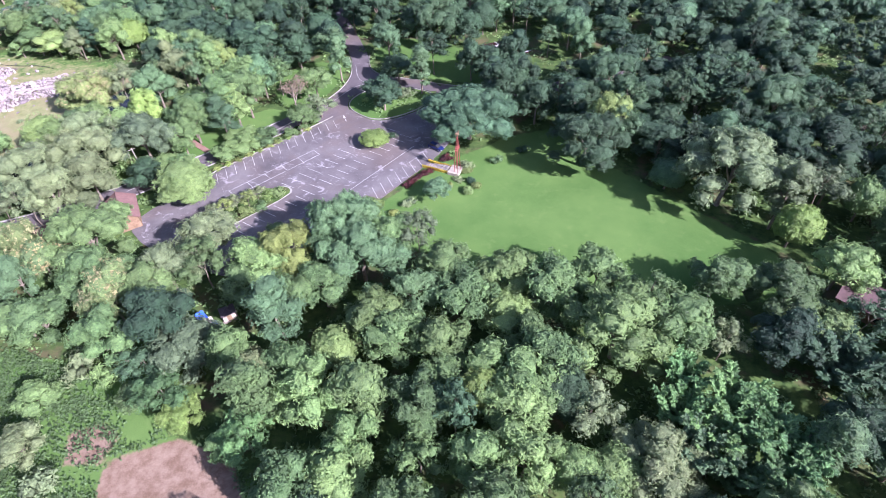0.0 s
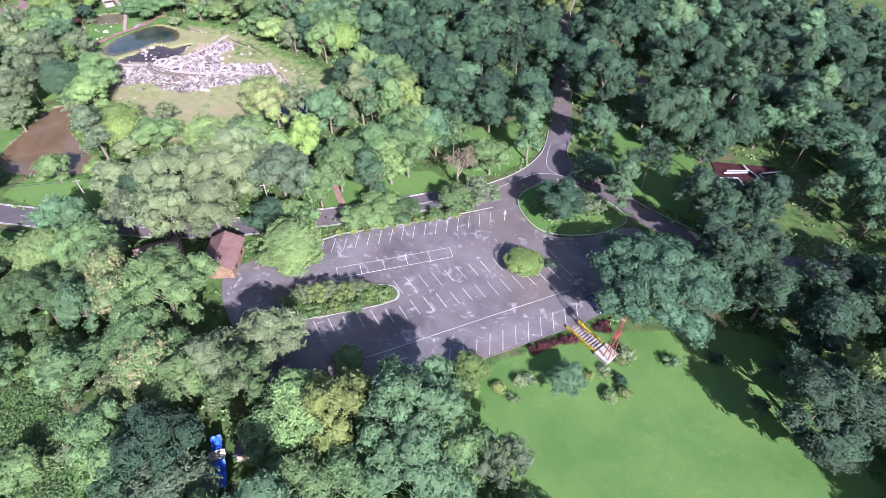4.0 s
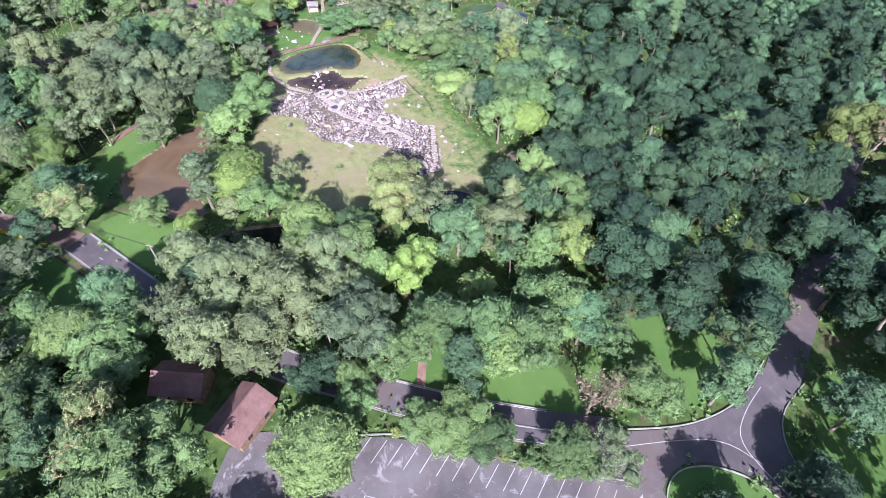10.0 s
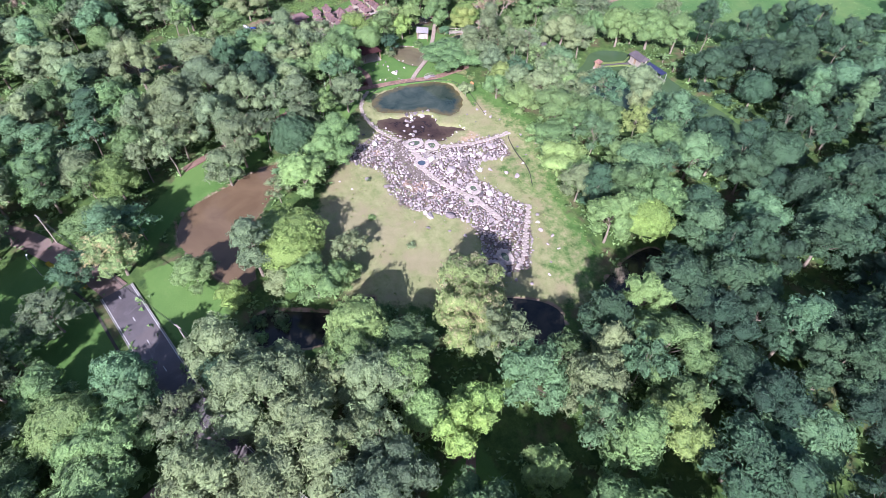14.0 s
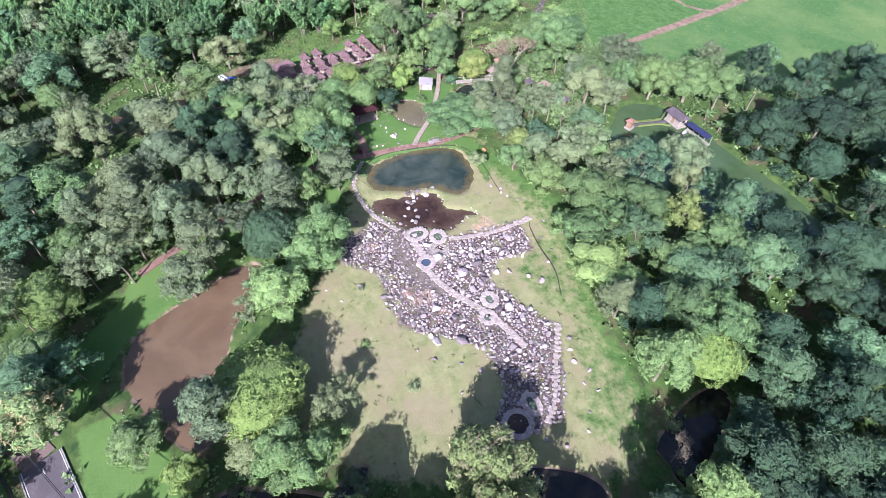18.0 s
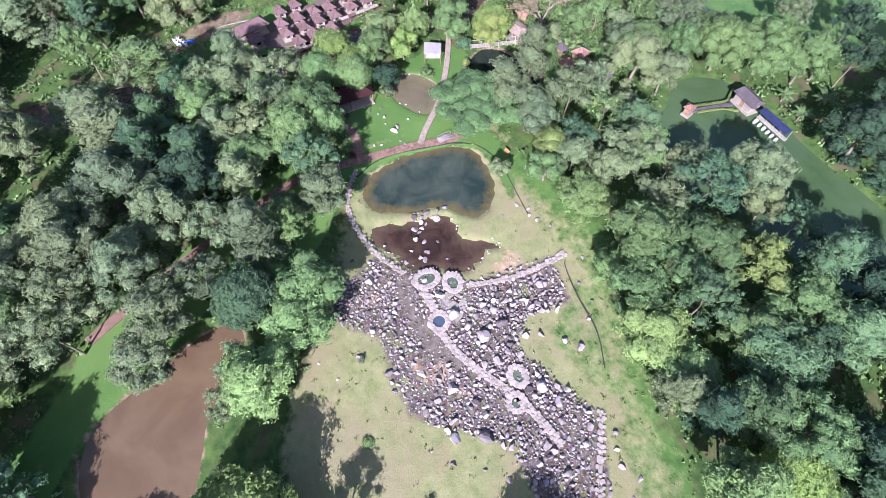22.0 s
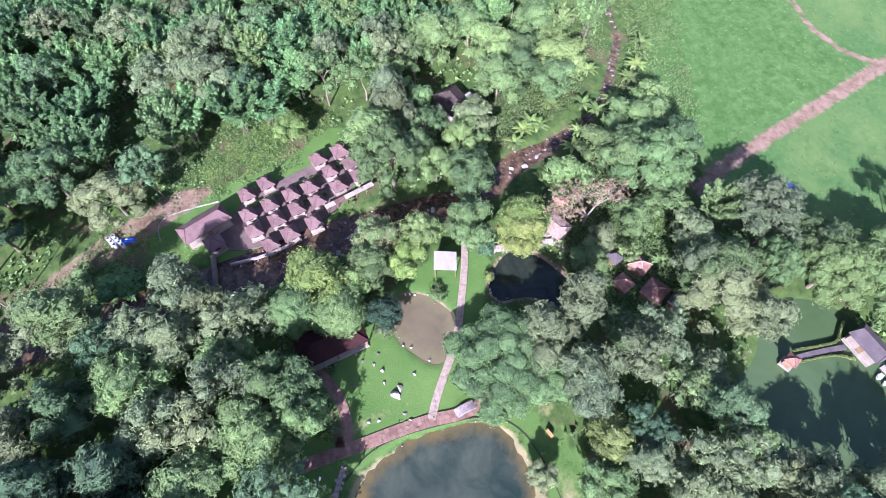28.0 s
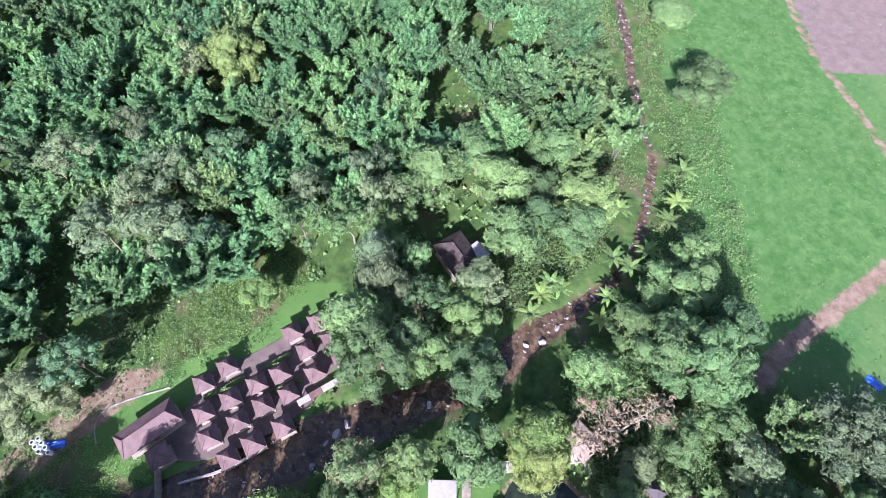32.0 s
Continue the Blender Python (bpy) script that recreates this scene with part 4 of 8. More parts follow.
def blade_plant(seed, blades, length, rise, width):
    """A banana-like plant: long arching blades from one stem."""
    r = random.Random(seed)
    vs, fs = [], []
    for k in range(blades):
        a = k * 2.4 + r.random() * 0.5
        out, up = Vector((math.cos(a), math.sin(a), 0)), r.uniform(0.5, 1.0)
        side = Vector((-out.y, out.x, 0))
        b = len(vs)
        for i in range(6):
            f = i / 5
            c = out * length * f * (0.75 + 0.3 * up * f) + Vector((0, 0, 1.6 + rise * (f * 1.5 - f * f * 1.25) * up))
            w = width * (math.sin(math.pi * min(1, 0.12 + f * 0.9)) ** 0.7) * 0.5
            vs += [c + side * w + Vector((0, 0, -w * 0.3)), c, c - side * w + Vector((0, 0, -w * 0.3))]
        for i in range(5):
            for j in (0, 1):
                q = b + 3 * i + j
                fs.append((q, q + 1, q + 4, q + 3))
    bm = bmesh.new()
    rod(bm, (0, 0, -0.2), (0, 0, 1.9), 0.16, 0.1, 7)
    me = bpy.data.meshes.new("stem")
    bm.to_mesh(me)
    bm.free()
    me.materials.append(BARK)
    return me, mesh_of("crown", [v[:] for v in vs], fs), 3.2, 2.6


PLANTS["banana"] = [blade_plant(s, 9, 2.6, 1.9, 0.75) for s in (61, 62)]


def bare_mesh(seed):
    """A leafless or half-dead tree: forking limbs and a haze of twigs."""
    r = random.Random(seed)
    bm, tips = bmesh.new(), []

    def grow(p, d, length, thick, depth):
        q = p + d * length
        rod(bm, p, q, thick, thick * 0.65, 5 if depth > 2 else 4)
        if depth == 0:
            tips.append(q)
            return
        for _ in range(3 if depth > 1 else 2):
            e = (d + Vector((r.uniform(-1, 1), r.uniform(-1, 1), r.uniform(-0.25, 0.6))) * 0.62).normalized()
            grow(q, e, length * r.uniform(0.62, 0.8), thick * 0.62, depth - 1)
        tips.append(q)
    grow(Vector((0, 0, -0.2)), Vector((0.05, 0.03, 1)).normalized(), 4.2, 0.24, 4)
    g = np.random.RandomState(seed)
    t = np.array([v[:] for v in tips])
    P = np.repeat(t, 7, 0) + g.normal(size=(len(t) * 7, 3)) * 0.5
    N = g.normal(size=P.shape)
    N /= np.linalg.norm(N, axis=1)[:, None]
    vs, fs = leaf_faces(P, N, 0.26, 2.4, g)
    me = bpy.data.meshes.new("trunk")
    bm.to_mesh(me)
    bm.free()
    me.materials.append(WEATHERED)
    return me, mesh_of("crown", vs, fs, 0), 12.0, 5.0


PLANTS["bare"] = [bare_mesh(s) for s in (71, 72)]
WORD = {"mid": "green", "deep": "dark green", "grey": "grey-green", "blue": "blue-green", "lime": "lime-green", "yellow": "yellow-green", "fresh": "fresh green",
        "cream": "cream-flowering", "teal": "teal-green", "gold": "golden-yellow", "dry": "dry grey", "red": "dark red"}
SHAPE = {"round": ("broadleaf_tree", "tree", "tree with lumpy crown"), "tall": ("tall_tree", "tree", "tall narrow tree"), "airy": ("slender_tree", "tree", "open-crowned slender tree"),
         "dome": ("dome_tree", "tree", "dense round-headed tree"), "grand": ("spreading_tree", "tree", "large tree with many-lobed crown"), "umbrella": ("rain_tree", "tree", "wide flat-crowned rain tree"), "bush": ("bush", "bush", "loose leafy bush"), "clipped": ("clipped_bush", "bush", "round clipped bush"),
         "bamboo": ("bamboo_clump", "bamboo", "arching feathery bamboo clump"), "banana": ("banana_plant", "plant", "long-leaved banana plant"),
         "bare": ("bare_tree", "tree", "nearly leafless pale tree")}
SPOTS = []
pick = random.Random(5)


def plant(kind, x, y, high, wide, leaf, where="standing in the wood", z=-0.1, group="", bark=None):
    """A plant of that height and crown radius."""
    if kind in ("round", "airy", "tall") and wide > 6.4:
        kind = "grand"
    elif kind == "tall" and wide > 0.42 * high:
        kind = "round"
    trunk, crown, top, w = PLANTS[kind][pick.randrange(len(PLANTS[kind]))]
    ob = new(SHAPE[kind][0])
    ob.matrix_basis = pose(x, y, z, 0, 0, pick.uniform(0, 360)) @ Matrix.Diagonal((wide / w, wide / w, high / top, 1))
    for me in (trunk, crown):
        c = new(me.name.split(".")[0], me)
        c.parent = ob
        if me is crown:
            c.material_slots[0].link = "OBJECT"
            c.material_slots[0].material = LEAF[leaf]
            if kind == "bare":
                c["kind"] = "stuff"
        elif bark:
            c.material_slots[0].link = "OBJECT"
            c.material_slots[0].material = bark
    if leaf == "cream" and crown.name in BLOSSOM:
        c = new("blossom", BLOSSOM[crown.name])
        c.parent = ob
        c["label"] = "sprays of pale cream blossom"
        c.material_slots[0].link = "OBJECT"
        c.material_slots[0].material = FLOWER
    tagged(ob, WORD[leaf] + " " + SHAPE[kind][2] + " " + where, SHAPE[kind][1], group)
    SPOTS.append((x, y, wide))
    return ob

# ---- trees that can be told apart ----
# several crowns in the east carry darker leaf colours in place of cloud shade
plant("round", -184.8, 170.2, 9, 3.9, "grey")
plant("round", -177.6, 174.4, 9, 4.1, "grey")
plant("round", -171.0, 174.0, 8, 3.6, "yellow", "beside a clearing")
plant("round", -166.8, 176.6, 9, 3.9, "grey")
plant("round", -161.6, 180.3, 9, 4.2, "grey")
plant("round", -163.3, 188.9, 10, 4.8, "fresh", "beside the green pond")
plant("round", -183.1, 200.3, 12, 7.2, "grey")
plant("round", -177.6, 203.2, 11, 4.2, "grey")
plant("round", -184.4, 184.4, 6, 3.6, "mid", "beside the huts")
plant("airy", -173.2, 186.7, 10, 3.6, "cream")
plant("round", -166.4, 170.6, 7, 3.8, "fresh", "beside a clearing")
plant("round", -170.7, 163.2, 4, 2.3, "grey", "beside a clearing")
plant("round", -208.9, 143.2, 10.5, 6.0, "lime", "beside the creek")
plant("round", -209.1, 152.0, 10, 4.3, "mid", "beside the creek")
plant("round", -208.6, 157.8, 8, 3.9, "lime", "beside a small pond")
plant("bush", -210.8, 134.4, 4.5, 2.6, "lime", "beside the creek")
plant("airy", -206.8, 130.6, 12, 5.6, "grey")
plant("round", -207.8, 120.4, 11, 4.9, "grey")
plant("round", -201.4, 127.4, 11, 4.6, "fresh")
plant("round", -194.3, 133.5, 14, 4.8, "mid")
plant("round", -189.1, 129.6, 13, 6.8, "fresh")
plant("airy", -193.5, 121.3, 12, 6.0, "grey")
plant("round", -186.3, 119.9, 11, 5.2, "fresh")
plant("round", -189.2, 135.6, 12.5, 3.8, "mid")
plant("round", -201.2, 151.4, 6, 3.0, "deep", "beside a small pond")
plant("round", 18.0, 61.1, 13, 6.0, "mid")
plant("round", 9.8, 64.5, 12, 5.7, "mid")
plant("round", 26.8, 51.0, 15, 9.8, "mid")
plant("round", 8.6, 38.0, 13, 5.8, "fresh")
plant("round", 5.6, 45.5, 12, 5.3, "fresh")
plant("round", -2.4, 49.9, 12, 5.1, "mid")
plant("round", -14.1, 55.1, 11, 5.3, "fresh")
plant("round", -24.1, 62.9, 11, 5.1, "fresh")
plant("round", -30.8, 60.3, 11, 5.6, "mid")
plant("round", -15.2, 33.9, 11, 4.9, "mid")
plant("airy", -5.4, 31.4, 11, 4.7, "mid")
plant("airy", -31.3, 34.6, 9, 5.0, "teal")
plant("airy", -46.3, 42.1, 9, 4.9, "teal")
plant("round", -67.3, 65.2, 13, 7.3, "fresh")
plant("round", -60.8, 62.4, 13, 5.1, "cream")
plant("round", -78.6, 69.2, 12.5, 5.2, "cream")
plant("round", 9.6, 30.6, 12, 5.2, "fresh")
plant("bamboo", 41.1, 39.4, 12, 4.6, "teal")
plant("bamboo", 32.6, 38.0, 11, 4.1, "teal")
plant("bamboo", 33.6, 31.2, 11, 4.7, "blue")
plant("round", -21.1, 74.5, 16, 8.7, "blue")
plant("airy", -32.0, 70.6, 14, 6.7, "yellow")
plant("round", -37.0, 67.4, 12, 6.4, "fresh")
plant("round", -12.4, 73.1, 13, 5.5, "mid")
plant("bamboo", -196.6, 210.6, 11, 4.2, "fresh")
plant("round", -186.5, 202.8, 12, 6.9, "mid")
plant("round", -188.6, 200.6, 11, 5.0, "grey", "beside the huts")
plant("airy", -190.2, 215.8, 11, 5.9, "grey")
plant("round", -211.8, 200.5, 12, 4.7, "fresh")
plant("tall", -67.4, 111.6, 10, 4.3, "fresh", "on the verge")
plant("round", -66.8, 118.2, 13, 4.9, "mid")
plant("tall", -59.7, 120.0, 13, 3.9, "blue")
plant("tall", -58.2, 126.1, 13, 4.0, "fresh")
plant("round", -56.0, 130.4, 14, 5.5, "mid")
plant("round", -57.4, 139.2, 14, 5.5, "mid")
plant("airy", -50.0, 142.4, 12, 4.7, "mid")
plant("round", -47.0, 156.8, 13, 5.3, "deep")
plant("round", 58.9, 90.5, 18, 11.2, "grey")
plant("tall", 31.5, 105.8, 15, 9.9, "deep")
plant("round", 37.5, 113.1, 16, 5.2, "yellow")
plant("airy", -17.7, 69.5, 15, 8.8, "blue")
plant("round", 37.0, 53.0, 13, 6.0, "mid")
plant("round", -61.4, 58.9, 11, 5.0, "cream")
plant("airy", -54.5, 67.0, 12, 6.9, "grey")
plant("round", -37.9, 63.6, 10, 5.7, "fresh")
plant("round", -22.5, 40.8, 12, 6.4, "fresh")
plant("tall", -9.9, 51.1, 12, 5.6, "mid")
plant("tall", -14.2, 40.4, 13, 5.1, "fresh")
plant("round", -5.3, 38.6, 12, 5.6, "mid")
plant("round", 2.5, 59.3, 12, 6.1, "mid")
plant("tall", 9.5, 40.2, 13, 6.3, "mid")
plant("round", -16.8, 28.3, 11, 6.2, "fresh")
plant("tall", 3.2, 30.3, 12, 5.4, "mid")
plant("round", 48.3, 64.3, 10, 5.1, "mid")
plant("round", 58.9, 60.3, 11, 7.1, "mid")
plant("airy", 28.3, 30.0, 11, 6.9, "grey")
plant("bamboo", 45.9, 31.1, 11, 5.8, "teal")
plant("bamboo", 36.6, 34.0, 11, 4.6, "teal")
plant("bamboo", 41.0, 34.6, 12, 4.8, "teal")
plant("bamboo", 45.0, 36.6, 11, 4.4, "teal")
plant("bamboo", 38.6, 28.4, 11, 4.6, "teal")
plant("bamboo", 44.2, 26.6, 11, 4.8, "teal")
plant("bamboo", 35.4, 43.6, 11, 4.0, "teal")
plant("bamboo", 60.4, 45.0, 12, 6.1, "deep")
plant("round", 57.5, 34.3, 11, 5.6, "deep")
plant("round", -33.6, 46.0, 9, 4.3, "grey")
plant("airy", -51.5, 47.7, 8, 4.7, "blue")
plant("round", 14.6, 46.0, 13, 5.4, "mid")
plant("round", 26.4, 64.8, 11, 5.2, "mid")
plant("round", 12.3, 49.7, 12, 4.6, "mid")
plant("round", -73.5, 55.8, 11, 5.9, "fresh")
plant("bamboo", 55.9, 103.4, 13, 7.2, "deep")
plant("tall", -26.5, 46.3, 10, 4.6, "mid")
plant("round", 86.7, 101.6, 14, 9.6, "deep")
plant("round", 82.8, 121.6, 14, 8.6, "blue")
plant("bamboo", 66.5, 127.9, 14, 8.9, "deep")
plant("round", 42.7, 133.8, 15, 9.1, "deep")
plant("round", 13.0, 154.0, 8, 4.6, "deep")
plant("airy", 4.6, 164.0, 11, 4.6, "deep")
plant("airy", 44.7, 50.2, 10, 3.7, "grey")
plant("dome", -61.2, 94.7, 10.5, 6.8, "fresh", "beside the car park")
plant("umbrella", 4.4, 118.2, 13, 13.2, "blue", "beside the car park and lawn")
plant("round", -71.4, 73.3, 15, 9.2, "fresh", "beside a house")
plant("round", -82.1, 71.3, 15, 4.2, "cream")
plant("round", -49.4, 75.3, 11, 6.2, "grey")
plant("round", -89.3, 62.2, 12, 6.9, "mid")
plant("tall", -77.1, 56.2, 10, 5.5, "mid")
plant("round", -57.1, 62.8, 11, 5.5, "fresh")
plant("dome", -20.2, 115.8, 4, 4.0, "lime", "on the car park")
plant("round", -18.8, 88.9, 4.6, 3.4, "lime", "beside the car park")
plant("round", -37.3, 79.9, 5, 3.0, "mid", "beside the car park")
plant("tall", -15.9, 148.7, 9, 5.3, "deep", "on a round lawn island")
plant("bush", -19.6, 138.0, 4, 3.7, "mid", "on a round lawn island")
plant("bush", -14.4, 140.7, 3.5, 3.9, "grey", "on a round lawn island")
plant("round", -53.5, 114.0, 5.5, 6.0, "mid", "on the verge")
plant("round", -57.2, 109.9, 4.5, 3.8, "fresh", "on the verge")
plant("round", -49.1, 117.2, 4.5, 4.4, "mid", "on the verge")
plant("bush", -43.5, 120.8, 2.5, 2.4, "mid", "on the verge")
plant("round", -40.0, 125.2, 6, 4.4, "mid", "on the verge")
plant("airy", -36.4, 129.6, 6.5, 5.0, "grey", "on the verge")
plant("bare", -43.9, 132.8, 9, 5.2, "dry", "on the verge")
plant("round", -39.3, 140.7, 9, 4.7, "mid", "on the verge")
plant("round", -73.4, 100.1, 7, 4.4, "deep", "on the verge")
plant("round", -69.3, 105.0, 6, 3.6, "fresh", "on the verge")
plant("airy", -87.3, 102.8, 14, 9.1, "grey")
plant("airy", -97.8, 96.8, 14, 8.7, "grey")
plant("airy", -76.1, 109.5, 14, 7.9, "grey")
plant("round", -108.2, 91.6, 11, 6.0, "grey")
plant("airy", -92.3, 113.9, 13, 7.4, "grey")
plant("round", -82.5, 95.0, 13, 5.9, "grey")
plant("round", -68.4, 120.9, 13, 5.8, "mid")
plant("tall", -61.2, 126.0, 16, 5.8, "mid")
plant("round", -80.7, 123.1, 13, 4.7, "lime")
plant("round", -97.6, 132.1, 13, 6.8, "cream")
plant("round", -71.6, 154.2, 13, 5.2, "mid")
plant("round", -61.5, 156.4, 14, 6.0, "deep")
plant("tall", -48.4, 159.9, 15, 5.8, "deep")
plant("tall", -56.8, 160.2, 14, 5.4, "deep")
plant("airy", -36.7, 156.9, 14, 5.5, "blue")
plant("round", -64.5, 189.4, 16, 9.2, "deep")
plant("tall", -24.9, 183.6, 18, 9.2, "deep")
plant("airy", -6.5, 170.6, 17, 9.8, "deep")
plant("bare", -49.8, 228.8, 18, 6.7, "dry")
plant("airy", -16.5, 231.6, 16, 8.6, "blue")
plant("umbrella", -27.9, 225.6, 14, 7.9, "deep")
plant("airy", -5.4, 153.2, 14, 5.9, "deep")
plant("round", 11.4, 145.9, 12, 5.7, "deep")
plant("round", 18.3, 129.9, 13, 6.6, "deep")
plant("round", 22.1, 124.4, 13, 5.5, "deep")
plant("round", 6.9, 191.3, 14, 7.4, "deep")
plant("round", -127.2, 88.8, 8, 4.6, "fresh", "on a pond bank")
plant("round", -135.6, 76.0, 11.5, 6.0, "cream", "beside the road")
plant("round", -135.2, 68.6, 9, 4.0, "blue", "beside the road")
plant("round", -96.8, 75.0, 10, 7.3, "fresh")
plant("round", -83.2, 91.3, 6, 2.9, "grey")
plant("round", -65.2, 103.4, 7, 3.5, "mid")
plant("round", -82.6, 125.9, 12, 4.2, "lime")
plant("round", -103.0, 134.5, 12, 6.0, "cream")
plant("round", -69.3, 151.7, 13, 5.1, "yellow")
plant("airy", -55.0, 229.6, 17, 7.5, "yellow")
plant("round", -42.2, 141.4, 9, 4.3, "mid")
plant("round", -54.4, 141.1, 14, 5.5, "blue")
plant("airy", -122.6, 117.2, 8, 4.0, "grey", "at the edge of a clearing")
plant("airy", -94.3, 107.5, 12, 4.5, "grey")
plant("airy", -82.8, 111.4, 13, 3.8, "grey")
plant("round", -90.5, 73.7, 10, 5.7, "fresh")
plant("tall", -83.4, 136.4, 13, 5.5, "blue")
plant("round", -77.9, 143.4, 14, 5.3, "grey")
plant("round", -70.8, 131.7, 10, 3.7, "fresh")
plant("round", -67.7, 167.3, 13, 5.8, "deep")
plant("airy", -125.6, 65.5, 8, 6.1, "grey")
plant("round", -120.4, 95.0, 5, 3.2, "lime", "on a pond bank")
plant("round", -120.4, 103.8, 6, 3.4, "grey", "on a pond bank")
plant("airy", -119.0, 61.0, 9, 5.7, "mid")
plant("round", -97.2, 112.1, 12, 5.2, "mid")
plant("round", -91.2, 117.9, 12, 4.6, "mid")
plant("round", -67.5, 181.1, 14, 6.9, "deep")
plant("round", -81.3, 170.1, 13, 5.9, "deep")
plant("dome", -128.4, 106.6, 10.5, 7.9, "lime", "at the edge of a pond")
plant("round", -108.5, 133.8, 6.5, 3.5, "cream", "at the edge of a clearing")
plant("bare", -96.6, 161.6, 6.5, 2.3, "dry")
plant("round", -80.2, 159.3, 13, 8.3, "mid")
plant("round", -88.5, 192.4, 11, 3.8, "deep")
plant("round", -117.6, 114.8, 6, 3.4, "fresh", "at the edge of a clearing")
plant("round", -155.6, 98.2, 9, 5.1, "grey")
plant("airy", -150.7, 111.0, 7, 3.9, "blue", "on a pond bank")
plant("airy", -144.0, 79.8, 9, 4.4, "blue")
plant("airy", -165.0, 108.6, 12, 5.2, "grey")
plant("airy", -162.5, 118.3, 7, 4.5, "mid", "on a lawn")
plant("airy", -182.0, 89.2, 15, 7.6, "grey")
plant("tall", -189.2, 97.7, 15, 8.0, "grey")
plant("airy", -179.5, 105.4, 14, 6.7, "grey")
plant("airy", -205.7, 81.3, 15, 7.3, "grey")
plant("airy", -168.5, 89.8, 14, 6.0, "grey")
plant("round", -110.4, 180.6, 12, 6.6, "mid")
plant("round", -125.4, 183.1, 11, 5.4, "mid")
plant("round", -124.7, 171.3, 9, 5.3, "fresh")
plant("round", -138.1, 172.0, 9, 5.2, "mid")
plant("airy", -140.5, 184.4, 12, 7.5, "mid")
plant("round", -150.3, 204.2, 12, 6.5, "grey")
plant("round", -146.9, 241.3, 13, 8.8, "deep")
plant("round", -148.5, 226.6, 13, 7.4, "deep")
plant("umbrella", -186.4, 165.8, 7.2, 9.6, "mid", "beside a stone dam path")
plant("dome", -207.6, 178.7, 9, 4.8, "lime", "beside the dark pond")
plant("round", -205.0, 177.1, 9, 4.5, "yellow", "beside the creek")
plant("round", -180.5, 175.4, 9, 4.4, "grey")
plant("tall", -188.4, 172.1, 11, 3.9, "grey")
plant("airy", -170.3, 179.1, 9, 3.8, "blue")
plant("airy", -197.2, 127.3, 14, 5.1, "grey")
plant("bush", -223.4, 112.4, 4.5, 4.6, "teal", "on the creek bank")
plant("bush", -226.0, 106.4, 4.0, 4.0, "mid", "on the creek bank")
plant("round", -176.6, 123.7, 5.5, 3.2, "grey", "on a lawn")
plant("airy", -173.2, 113.3, 14, 4.7, "grey")
plant("airy", -177.8, 91.1, 15, 7.5, "grey")
plant("airy", -170.8, 98.6, 15, 6.5, "grey")
plant("airy", -163.2, 87.5, 14, 5.3, "grey")
plant("tall", -200.4, 98.0, 15, 5.8, "grey")
plant("tall", -215.7, 106.9, 15, 5.3, "mid")
plant("airy", -162.0, 185.4, 12, 5.8, "grey")
plant("airy", -150.0, 193.6, 12, 6.4, "blue")
plant("airy", -151.0, 183.7, 11, 4.6, "grey")
plant("airy", -138.4, 177.6, 12, 5.8, "mid")
plant("airy", -137.9, 201.8, 11, 4.0, "blue")
plant("airy", -133.8, 191.2, 12, 5.0, "yellow")
plant("round", -131.1, 170.4, 9, 6.4, "fresh")
plant("round", -125.9, 192.3, 12, 6.0, "mid")
plant("round", -119.8, 182.9, 12, 6.0, "blue")
plant("round", -157.4, 173.4, 8, 5.1, "fresh", "beside a clearing")
plant("round", -143.9, 170.8, 6, 3.5, "fresh")
plant("round", -121.9, 168.6, 11, 4.4, "grey")
plant("umbrella", -175.2, 226.8, 12, 8.9, "mid")
plant("round", -184.0, 220.4, 11, 6.9, "mid")
plant("airy", -192.6, 216.0, 13, 6.2, "grey", bark=PALE_BARK)
plant("round", -174.2, 174.9, 5, 2.6, "lime")
plant("round", -208.6, 204.1, 13, 8.1, "mid", "beside the creek")
plant("bare", -205.0, 190.0, 10.5, 7.0, "dry", "beside the huts")
plant("round", -209.8, 169.5, 11, 4.9, "mid", "beside the creek")
plant("tall", -226.5, 161.8, 15, 6.9, "mid")
plant("tall", -231.6, 159.9, 15, 5.0, "mid")
plant("round", -212.4, 124.6, 9, 4.4, "grey")
plant("umbrella", -179.7, 218.6, 12, 7.0, "mid")
plant("umbrella", -184.0, 211.7, 11, 4.5, "mid")
plant("airy", -174.3, 191.4, 8, 3.7, "grey")
plant("airy", -157.8, 191.6, 8, 3.7, "grey")
plant("round", -254.7, 180.8, 13, 6.4, "fresh")
plant("airy", -250.4, 175.4, 12, 4.5, "fresh")
plant("round", -256.5, 239.1, 9, 6.1, "mid", "on a green field")
plant("airy", -193.1, 220.0, 10, 5.0, "grey")
plant("round", -218.5, 173.7, 12, 5.0, "mid")
plant("round", -240.8, 171.8, 9, 3.4, "mid")
plant("round", -238.4, 188.5, 12, 5.3, "fresh")
plant("round", -248.3, 190.9, 12, 5.1, "fresh")
plant("round", -240.4, 204.3, 9, 5.6, "fresh")
plant("bamboo", -255.7, 216.6, 9, 6.7, "fresh")
plant("bamboo", -267.8, 215.6, 8, 5.3, "mid")
plant("airy", -257.4, 159.9, 13, 4.5, "grey")
plant("round", -296.7, 153.3, 14, 7.1, "yellow")
plant("airy", -279.4, 123.7, 14, 6.2, "grey")
plant("airy", -262.5, 126.0, 14, 5.7, "grey")
plant("round", -258.9, 134.9, 14, 5.7, "grey")
plant("airy", -268.5, 138.0, 14, 6.1, "grey")
plant("airy", -251.5, 156.5, 14, 5.3, "mid")
plant("round", -244.9, 147.0, 7, 3.8, "lime")
plant("round", -211.4, 212.8, 11, 4.0, "mid")
